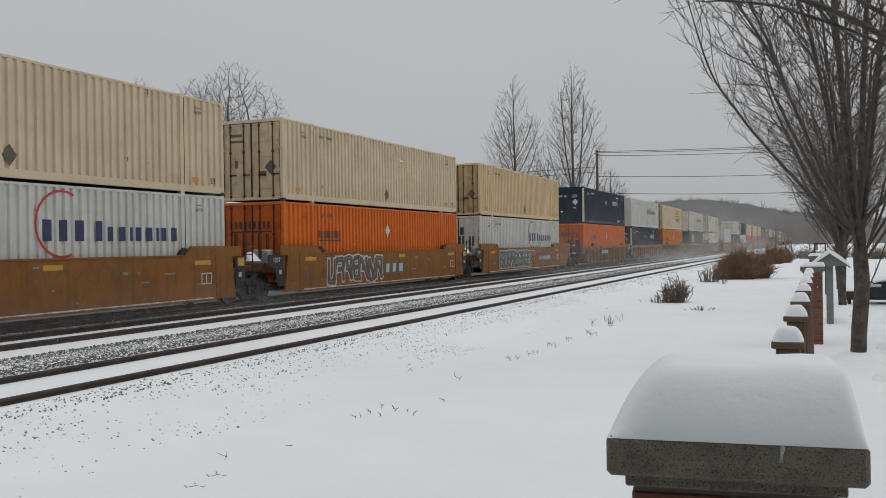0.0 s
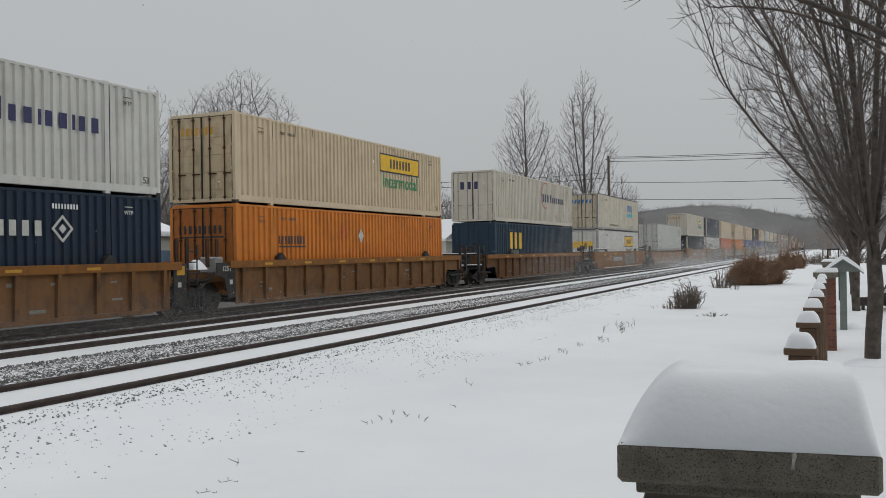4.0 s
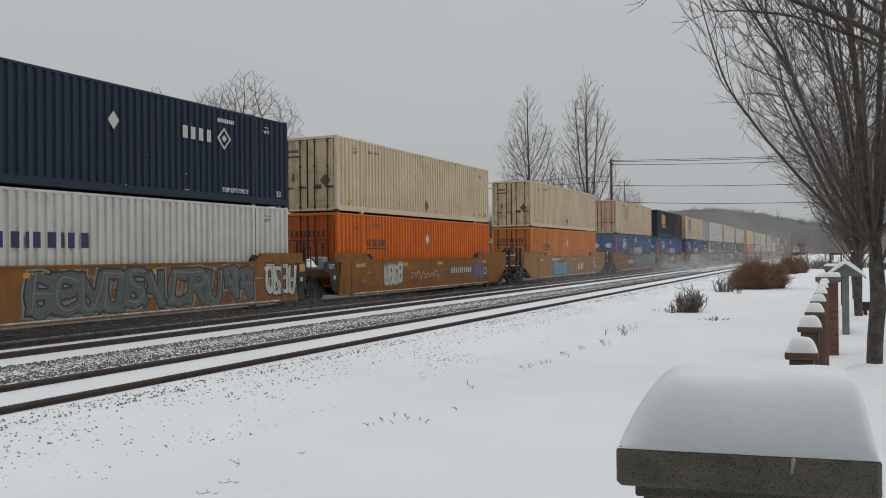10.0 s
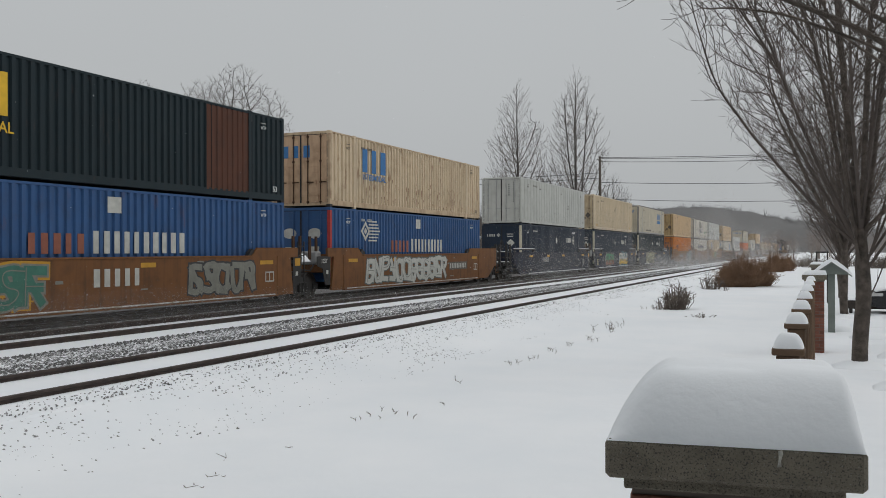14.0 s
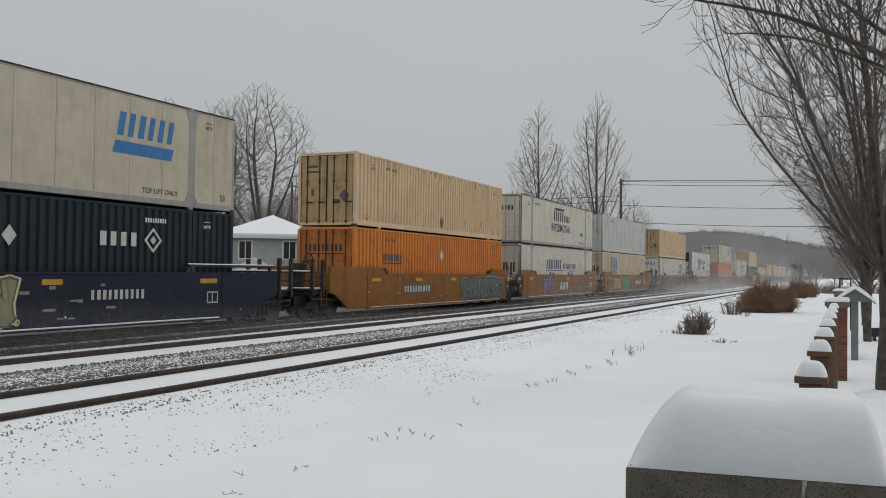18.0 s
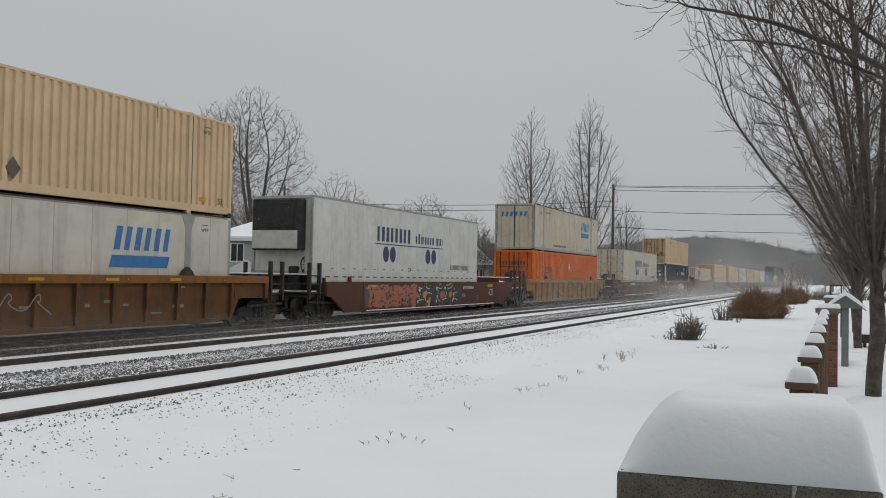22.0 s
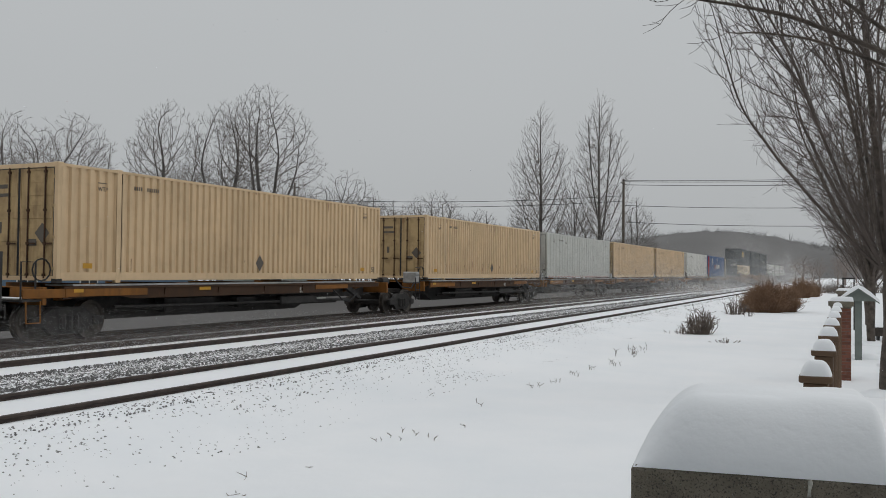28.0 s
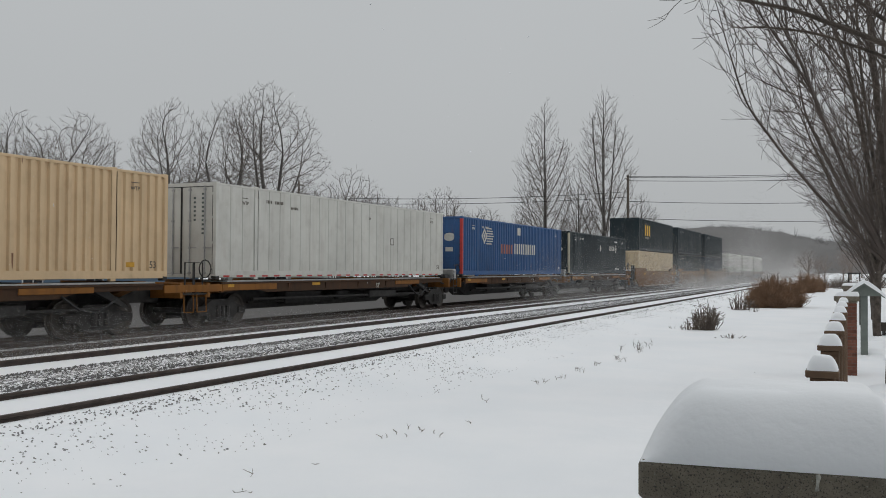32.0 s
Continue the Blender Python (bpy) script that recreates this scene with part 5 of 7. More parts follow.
        decal(c, lozenge(2.85, 2.03, 0.40, 0.6), "silver", "emblem", "pale round emblem")
        decal(c, bars(5.25, 1.18, 0.5, 5, pitch=0.76, seed=11), "brick", "brand_mark", "red brand mark")
        decal(c, bars(7.3, 1.18, 0.58, 10, pitch=0.64, seed=12), "silver", "brand_mark", "pale brand mark")
        decal(c, [rect(7.8, 2.24, 0.5, 0.42)], "silver", "placard")
        decal(c, [oval(-0.5, 1.9, 0.3, 0.2), oval(0.6, 1.9, 0.3, 0.2), rect(-0.7, 1.2, 0.5, 0.18), rect(0.4, 1.2, 0.4, 0.2)], "silver", "emblem", y_face=front)
        part("edge_guard", Build().box(HW - 0.125, HW + 0.004, -0.005, 0.12, 0.12, HC - 0.12), INKS["red"], c, "orange-red corner post", key="red_guard")
    elif kind == "alliance":
        decal(c, bars(4.95, 1.45, 0.60, 8, 0.0, 0.68, seed=14) + [rect(4.8, 1.32, 6.8, 0.045)], "indigo", "brand_mark", "dark blue brand mark")
        decal(c, bars(8.62, 1.48, 0.46, "xXixxxxx ixxi", pitch=0.60, seed=15), "indigo", "brand_mark")
        decal(c, [oval(5.75, 0.93, 0.27, 0.33), oval(6.38, 0.93, 0.27, 0.33), oval(9.95, 0.93, 0.27, 0.33), oval(10.6, 0.93, 0.27, 0.33)], "indigo", "brand_dots", "pairs of dark blue dots")
        decal(c, bars(12.6, 0.36, 0.24, 16, pitch=0.62, seed=19), "mud", "marking", "small dark line of text")
        writing(c, "53'", 7.9, 0.22, 0.26, "mud")
    elif kind == "prime":
        decal(c, bars(6.4, 1.66, 0.64, 5, 0, 0.72, seed=16) + bars(8.75, 1.66, 0.45, 4, pitch=0.75, seed=17) + [[(6.4, 2.36), (8.5, 2.36), (8.8, 2.52), (6.7, 2.52)]], "black", "brand_mark", "black brand mark with a stepped shadow")
        writing(c, "INTERMODAL", 5.85, 1.0, 0.70, "indigo")
        decal(c, [oval(13.05, 1.0, 0.45, 0.15)], "green", "emblem", "green leaf emblem")
        decal(c, bars(-0.95, 1.95, 0.26, 9, pitch=0.78, seed=16), "black", "brand_mark", y_face=front)
        writing(c, "TOP LIFT ONLY", 12.2, 0.33, 0.2, "mud")
    elif kind == "premier":
        decal(c, [rect(13.72, 1.68, 1.66, 0.05), rect(13.72, 2.42, 1.66, 0.05), rect(13.72, 1.68, 0.05, 0.78), rect(15.33, 1.68, 0.05, 0.78)] + [rect(13.95, 1.84 + 0.1 * k, 1.2, 0.04) for k in range(2)] + bars(13.95, 2.05, 0.22, 7, pitch=0.76, seed=18), "green", "brand_mark", "green framed brand mark")
        decal(c, [rect(-0.95, 1.9, 0.5, 0.04), rect(-0.95, 2.2, 0.5, 0.04), rect(-0.85, 2.0, 0.3, 0.1), rect(0.2, 2.3, 0.8, 0.18)], "slate", "marking", y_face=front)
    # small plates and code marks that every box carries
    if kind not in ("alliance", "premier"):
        writing(c, "53", 15.45, 0.34, 0.26, small)
        for y, z in ((14.74, 2.37), (1.24, 2.30)):
            writing(c, "WTP", y, z, 0.15, small)
        decal(c, [rect(14.75, 2.56, 0.3, 0.022), rect(1.24, 2.49, 0.3, 0.022)] + bars(2.5, 2.42, 0.10, 4, pitch=0.8, seed=seed) + bars(2.98, 2.42, 0.10, 6, pitch=0.8, seed=seed), "silver" if small == "white" else small, "code_mark")
        if kind == "code":
            decal(c, bars(3.9, 2.3, 0.09, 6, pitch=0.8, seed=seed) + bars(9.2, 2.25, 0.08, 3, seed=seed) + [rect(11.0, 1.3, 0.3, 0.03), rect(11.0, 1.55, 0.3, 0.03), rect(11.0, 1.3, 0.03, 0.28), rect(11.27, 1.3, 0.03, 0.28)], "mud", "code_mark")
            decal(c, [rect(0.75, 1.35 + 0.13 * q, 0.08, 0.06) for q in range(10)] + [rect(0.45, 1.75 + 0.13 * q, 0.08, 0.06) for q in range(6)], "slate", "door_mark", y_face=front)
        if kind == "plain":
            decal(c, lozenge(8.08, 1.9, 0.27, 0.8) if seed == 67 else [[(8.08, 0.32), (8.29, 0.58), (8.08, 0.84), (7.87, 0.58)]], "mud", "placard", "grimy diamond placard")
            decal(c, [rect(14.6, 0.36, 0.3, 0.13), rect(0.8, 0.36, 0.3, 0.13)], "amber", "sticker")
            decal(c, [[(0.78, 0.95), (1.02, 1.2), (0.78, 1.45), (0.54, 1.2)], rect(-0.9, 2.3, 0.5, 0.1), rect(-0.9, 2.1, 0.6, 0.08), rect(-0.7, 1.2, 0.12, 0.28), rect(0.3, 0.9, 0.3, 0.16)], "mud", "door_mark", y_face=front)


def rust_runs(c, count, seed, reach):
    """Drips of rust below the top rail and along the foot of a corrugated side."""
    r, shapes = random.Random(seed + 900), []
    a0, a1 = SECTIONS[1]
    p = (a1 - a0) / round((a1 - a0) / 0.272)
    for _ in range(count):
        y = a0 + p * (r.randrange(44) + r.uniform(0.08, 0.34))
        ln, w = reach * r.uniform(0.1, 1.0) ** 2 + 0.04, r.uniform(0.01, 0.035)
        top = HC - 0.09 if r.random() < (0.2 if count > 50 else 0.55) else r.uniform(0.42, 1.45 if count > 50 else 0.9)
        shapes.append([(y - w, top), (y + w, top), (y + w * 0.7, top - ln * 0.6), (y, max(0.27, top - ln)), (y - w * 0.8, top - ln * 0.5)])
    b = Build()
    for n, o in enumerate(shapes):
        b.add([(HW + 0.0004 + 0.000012 * n, a, q) for a, q in o], [tuple(range(len(o)))[::-1]])
    tagged(part("rust_streak", b, INKS["rust"], c, "brown rust runs"), kind="stuff")


def joined(builds):
    out = Build()
    for b in builds:
        out.add(b.v, b.f)
    return out


NAMES = dict(drab="drab ivory", bone="bone-white", cream="cream", tan="tan", rusty="rust-streaked cream", ivory="dull ivory", white="white", grey="pale grey", orange="bright orange", amber="faded orange", navy="navy blue", slate_blue="slate blue", dark="blackish-green", blue="mid-blue")
MARKS = dict(stg="indigo brand mark", umax="white lozenge mark", schneider="black brand mark", hunt="yellow brand panel", hunt_white="black-framed yellow panel", marten="slanted blue mark", csx_yellow="yellow brand mark", csx_dark="yellow mark and rusty patch", csx_blue="blue brand mark", csx_faded="faded blue mark", stack="pale emblem", alliance="dark blue mark", prime="black brand mark", code="small code marks", plain="small code marks", dark="small pale marks")
STYLE_WORD = dict(ribbed="corrugated", smooth="smooth-sided", panel="flat-ribbed")


def container(colour, kind, style, seed, where, plainer=False):
    pm = PAINTS[colour]
    c = thing("shipping_container", f"{NAMES[colour]} {STYLE_WORD[style]} container with {MARKS[kind]}, {where}", "container", group="containers of the train")
    part("frame", frame_build, PAINTS["frame_rust"] if colour == "rusty" else PAINTS["post_grey"] if style == "smooth" else pm, c, key="frame")
    for k in range(3):
        for x in (HW - 0.002, -HW + 0.002):
            sp = part("side_panel", lambda: side_panel(x, style, k), pm, c, key=("side", x > 0, style, k))
        if style == "smooth":
            n = (2, 10, 2)[k]
            a0, a1 = SECTIONS[k]
            w = (a1 - a0 + 0.16) / n
            for q in range(n):
                part("panel", lambda: Build().box(HW - 0.013, HW - 0.002, 0.006, w - 0.006, 0.21, HC - 0.10, 0.003), pm, sp, key=("panel", k), at=pose(0, a0 - 0.08 + q * w, 0))
    part("roof", roof_build, pm, c, key="roof")
    if style == "smooth":
        part("edge_rail", lambda: Build().box(HW - 0.004, HW + 0.006, 0.0, L, HC - 0.045, HC - 0.004).box(HW - 0.02, HW + 0.006, -0.006, 0.022, 0.1, HC - 0.05), PAINTS["sill_rust"], c, "dark worn edge rail", key="edge_rail")
    part("end_wall", lambda: Build().box(-HW + 0.115, HW - 0.115, L - 0.075, L - 0.04, 0.17, HC - 0.12), pm, c, key="end")
    part("floor", lambda: Build().box(-HW + 0.11, HW - 0.11, 0.1, L - 0.1, 0.06, 0.10), STEEL, c, key="floor")
    dm = DOORS.get(colour, pm)
    rod_m = GALV if colour in ("white", "grey", "bone") else PAINTS["sill_rust"] if colour in ("cream", "tan", "rusty", "ivory", "orange", "amber") else dm
    for s in (-1, 1):
        d = part("door", (lambda: door_build(s, style == "ribbed")), dm, c, key=("door", s, style == "ribbed"))
        x0, x1 = sorted((s * 0.006, s * (HW - 0.12)))
        if plainer:
            continue
        part("gasket", (lambda: Build().box(x0, x0 + 0.028, 0.010, 0.03, 0.15, HC - 0.12).box(x1 - 0.028, x1, 0.010, 0.03, 0.15, HC - 0.12).box(x0, x1, 0.011, 0.03, 0.145, 0.175).box(x0, x1, 0.011, 0.03, HC - 0.14, HC - 0.115)), RUBBER, d, "black rubber seal", key=("gasket", s))
        for k in (0.32, 0.88):
            part("lock_rod", rod_build, rod_m, d, key="rod", at=pose(s * k, 0.0, 0))
    flared = style == "smooth" and seed not in (7, 57)
    for y in (1.98, 14.17):
        for s in (0, 180):
            part("lifting_post", flared_post_build if flared else lift_post_build, PAINTS["post_grey"] if flared else pm, c, key="flared" if flared else "lift", at=pose(0, y, 0, 0, 0, s))
    for x in (HW - 0.088,):
        for y in (0.088, L - 0.088):
            for z in (0.06, HC - 0.058):
                part("corner_casting", casting_build, pm if z > 1 else STEEL, c, key="cast", at=pose(x, y, z))
    if style == "panel":
        tape = part("tape_strip", Build().box(HW - 0.003, HW + 0.003, 0.2, L - 0.2, 0.075, 0.135), INKS["silver"], c, "white reflective strip", key="tape_strip")
        for k in range(24):
            part("red_tape", lambda: Build().box(HW + 0.002, HW + 0.006, 0, 0.3, 0.08, 0.13), INKS["red"], tape, key="red_tape", at=pose(0, 0.35 + k * 0.65, 0)) if seed in (30, 33) else None
    if seed == 67:
        for k in range(24):
            part("tape_piece", lambda: Build().box(HW - 0.003, HW + 0.003, 0, 0.36, 0.13, 0.19), INKS["silver" if k % 2 else "brick"], c, "worn red and white tape", key=("tape_piece", k % 2), at=pose(0, 0.25 + k * 0.66, 0))
    livery(c, kind, seed)
    if style == "ribbed" and not plainer:
        if colour == "rusty":
            rust_runs(c, 110, seed, 0.55)
        elif colour in ("cream", "tan", "bone"):
            rust_runs(c, random.Random(seed).choice((6, 12, 26)), seed, 0.5)
    return c


def trailer(colour, kind, seed, reefer):
    """A road trailer riding on its own wheels' height in the well."""
    pm = PAINTS[colour]
    c = thing("semi_trailer", f"{NAMES[colour]} road trailer with {'dark blue mark' if kind == 'alliance' else 'small green mark'} on a well car", "trailer", group="trailers of the train")
    b = Build().box(-HW + 0.01, HW - 0.004, 0.05, L - 0.05, 0.16, HC - 0.05)
    body, low = part("body", b, pm, c), -0.24 if reefer else -0.02
    for k in range(13):
        part("panel", lambda: Build().box(HW - 0.006, HW + 0.001, 0.008, (L - 0.1) / 13 - 0.008, 0.2, HC - 0.1, 0.002), pm, body, key="trailer_panel", at=pose(0, 0.05 + k * (L - 0.1) / 13, 0))
    part("frame", frame_build, GALV, c, key="frame")
    part("roof_rail", Build().box(HW - 0.06, HW + 0.008, 0.0, L, HC - 0.09, HC - 0.005).box(-HW - 0.008, -HW + 0.06, 0.0, L, HC - 0.09, HC - 0.005), PAINTS["post_grey"], c, "grey worn roof rail")
    part("bottom_rail", Build().box(HW - 0.06, HW + 0.008, 0.0, L, low, 0.2).box(-HW - 0.008, -HW + 0.06, 0.0, L, low, 0.2), pm if reefer else PAINTS["post_grey"], c, "worn bottom rail")
    if reefer:
        tagged(part("rail_slot", joined([Build().box(HW + 0.006, HW + 0.011, 0.3 + k * 0.62, 0.62 + k * 0.62, -0.05, 0.0) for k in range(25)]), INKS["mud"], c, "dark slots along the bottom rail"), kind="stuff")
        part("skirt_edge", Build().box(HW - 0.05, HW + 0.012, 0.0, L, low - 0.03, low + 0.035), PAINTS["post_grey"], c, "grimy lower edge")
    tagged(part("rivet_mark", joined([Build().box(HW + 0.001, HW + 0.006, 0.5 + k * 0.84, 0.66 + k * 0.84, 0.27, 0.31) for k in range(19)]), INKS["mud"], c, "dark rivet marks"), kind="stuff")
    if reefer:
        u = part("cooling_unit", Build().box(-1.0, 1.0, -0.45, 0.045, 0.9, HC - 0.15, 0.05), STEEL, c, "black cooling unit")
        part("grille", Build().box(-0.8, 0.8, -0.47, -0.44, 1.7, HC - 0.3, 0.02), RUBBER, u)
        part("cover_panel", Build().box(-0.95, 0.95, -0.475, -0.45, 0.95, 1.6, 0.02), INKS["silver"], u, "pale cover panel")
    else:
        for s in (-1, 1):
            x0, x1 = sorted((s * 0.02, s * (HW - 0.12)))
            d = part("door", Build().box(x0, x1, 0.01, 0.06, 0.2, HC - 0.12, 0.01), DOORS.get(colour, pm), c)
            part("lock_rod", rod_build, PAINTS["sill_rust"], d, key="rod", at=pose(s * 0.16, -0.01, 0))
            part("lock_rod", rod_build, PAINTS["sill_rust"], d, key="rod", at=pose(s * 0.72, -0.01, 0))
            for k in (0.35, 0.95, 1.6, 2.3):
                part("hinge", lambda: Build().box(-0.08, 0.08, -0.012, 0.012, -0.03, 0.03, 0.004), STEEL, d, key="hinge", at=pose(s * (HW - 0.14), 0.0, k))
    for y in (11.6, 12.9):
        ax = part("axle", Build().tube([(-1.1, y, -0.55), (1.1, y, -0.55)], 0.06, 8), STEEL, c)
        for s in (-1, 1):
            part("tyre", Build().ring([(0.25, -0.26), (0.5, -0.24), (0.52, 0.0), (0.5, 0.24), (0.25, 0.26)], (s * 0.98, y, -0.55), "x", 18), RUBBER, ax)
    livery(c, kind, seed)
    return c


# ---- rail cars
def wheel_build():
    prof = [(0.09, 0.16), (0.10, 0.10), (0.24, 0.065), (0.38, 0.07), (0.42, 0.10), (0.480, 0.11), (0.4826, -0.01), (0.51, -0.025), (0.51, -0.055), (0.40, -0.05), (0.36, -0.02), (0.2, -0.03), (0.1, -0.05)]
    return Build().ring(prof, (0, 0, 0), "x", 28)


def side_frame_build():
    o = [(-1.15, 0.56), (-1.1, 0.36), (-0.72, 0.36), (-0.5, 0.17), (0.5, 0.17), (0.72, 0.36), (1.1, 0.36), (1.15, 0.56), (0.75, 0.64), (0.45, 0.82), (-0.45, 0.82), (-0.75, 0.64)]
    b = Build().plate(o, "x", -0.07, 0.07)
    for k in (-0.2, 0.0, 0.2):
        b.ring([(0.07, 0.28), (0.085, 0.3), (0.085, 0.6), (0.07, 0.62)], (0.09, k, 0), "z", 8)
    return b.box(-0.09, 0.10, -1.12, -0.76, 0.37, 0.58, 0.02).box(-0.09, 0.10, 0.76, 1.12, 0.37, 0.58, 0.02)


WHEELS = []


def truck(car, y):
    """A two-axle bogie under a car."""
    t = part("truck", lambda: Build().box(-1.05, 1.05, -0.22, 0.22, 0.45, 0.80, 0.03).box(-0.35, 0.35, -0.35, 0.35, 0.78, 0.92, 0.03), STEEL, car, "black steel bogie", key="bolster", at=pose(0, y, 0))
    for s in (-1, 1):
        part("side_frame", side_frame_build, STEEL, t, key="sideframe", at=pose(s * 1.0, 0, 0, 0, 0, 0 if s > 0 else 180))
        for k in (-0.89, 0.89):
            w = part("wheel", wheel_build, WHEEL, t, key="wheel", at=pose(s * 0.757, k, 0.4826, 0, 0, 0 if s > 0 else 180))
            if s > 0:
                WHEELS.append((w, y + k, k))
    for k in (-0.89, 0.89):
        part("axle", lambda: Build().tube([(-1.0, 0, 0.4826), (1.0, 0, 0.4826)], 0.085, 8), STEEL, t, key="axle", at=pose(0, k, 0))
        part("brake_beam", lambda: Build().box(-0.9, 0.9, -0.05, 0.05, 0.3, 0.42, 0.01), STEEL, t, key="beam", at=pose(0, k * 0.35, 0))
    return t


def sill_outline(front, rear, hi):
    """The side of a smooth well car in (y, z): cut off upright at a shared bogie, drawn out over the bogie at a coupled end."""
    end = [(-2.1, hi), (-2.1, 0.93), (-1.75, 0.88), (-0.72, 0.29)]
    joint = [(-0.55, hi), (-0.55, min(hi, 1.6) - 0.04), (-0.06, 1.55), (-0.26, 0.29)]
    left = end if front == "end" else joint
    right = [(L - a, b) for a, b in (end if rear == "end" else joint)][::-1]
    return left + right + ([] if hi < 1.7 else [(L - 1.85, hi), (L - 2.2, 1.61), (2.2, 1.61), (1.85, hi)])


def squiggle(rnd, y, z, w, h, turns):
    """A spray-can line in loops, in place of a painted scrawl that cannot be read."""
    path = [(y, z + h * 0.3)]
    for k in range(turns * 2):
        u = (k + 0.6) / (turns * 2)
        path += [(y + w * u + rnd.uniform(-0.1, 0.18) * h, z + h * (rnd.uniform(0.75, 1.0) if k % 2 == 0 else rnd.uniform(0.0, 0.3)))]
        if rnd.random() < 0.4:
            path += [(y + w * u + 0.22 * h, z + h * rnd.uniform(0.4, 0.65)), (y + w * u - 0.05 * h, z + h * rnd.uniform(0.3, 0.6))]
    return smooth_path(path)


STROKES = (((0.2, 0.0), (0.24, 1.0)), ((0.78, 0.0), (0.72, 1.0)), ((0.15, 0.95), (0.85, 0.92)), ((0.2, 0.05), (0.85, 0.0)), ((0.22, 0.5), (0.8, 0.48)), ((0.2, 0.95), (0.55, 0.4), (0.85, 0.0)),
           ((0.2, 0.9), (0.8, 1.0), (0.82, 0.55), (0.25, 0.5)), ((0.8, 0.8), (0.2, 1.0), (0.1, 0.3), (0.45, 0.0), (0.9, 0.2)), ((0.15, 0.9), (0.3, 0.0), (0.7, 0.0), (0.85, 1.0)), ((0.85, 0.9), (0.2, 0.95), (0.3, 0.5), (0.85, 0.4), (0.6, 0.0), (0.1, 0.1)))


def on_side(parent, outlines, ink, name, x, label="", lift=0.003):
    if name == "reflector" and len(outlines) > 1:
        return [on_side(parent, [o], ink, name, x, label, lift) for o in outlines]
    b = Build()
    for o in outlines:
        b.plate(o, "x", x + lift, x + lift + 0.003)
    return part(name, b, INKS[ink], parent, label)


def smooth_path(p):
    """Cut the corners of a path twice."""
    for _ in range(2):
        p = [p[0]] + [(a[0] + (b[0] - a[0]) * f, a[1] + (b[1] - a[1]) * f) for a, b in zip(p, p[1:]) for f in (0.25, 0.75)] + [p[-1]]
    return p


def sprayed(parent, paths, width, ink, name, x, label="", over=0.0):
    """Strokes of paint of even width along the paths, one film each; over: how far they run past their ends."""
    b = Build()
    for n, path in enumerate(paths):
        path = list(path)
        if over:
            for end, nxt in ((0, 1), (-1, -2)):
                p, q = path[end], path[nxt]
                d = math.hypot(p[0] - q[0], p[1] - q[1]) or 1
                path[end] = (p[0] + (p[0] - q[0]) / d * over, p[1] + (p[1] - q[1]) / d * over)
        xx, verts = x + 0.0028 * n / len(paths), []
        for i, (py, pz) in enumerate(path):
            q0, q1 = path[max(0, i - 1)], path[min(len(path) - 1, i + 1)]
            d = math.hypot(q1[0] - q0[0], q1[1] - q0[1]) or 1
            ny, nz = -(q1[1] - q0[1]) / d * width / 2, (q1[0] - q0[0]) / d * width / 2
            verts += [(xx + 0.00002 * i, py - ny, pz - nz), (xx + 0.00002 * i, py + ny, pz + nz)]
        b.add(verts, [(2 * i, 2 * i + 2, 2 * i + 3, 2 * i + 1) for i in range(len(path) - 1)])
    return tagged(part(name, b, INKS[ink], parent, label), kind="stuff")


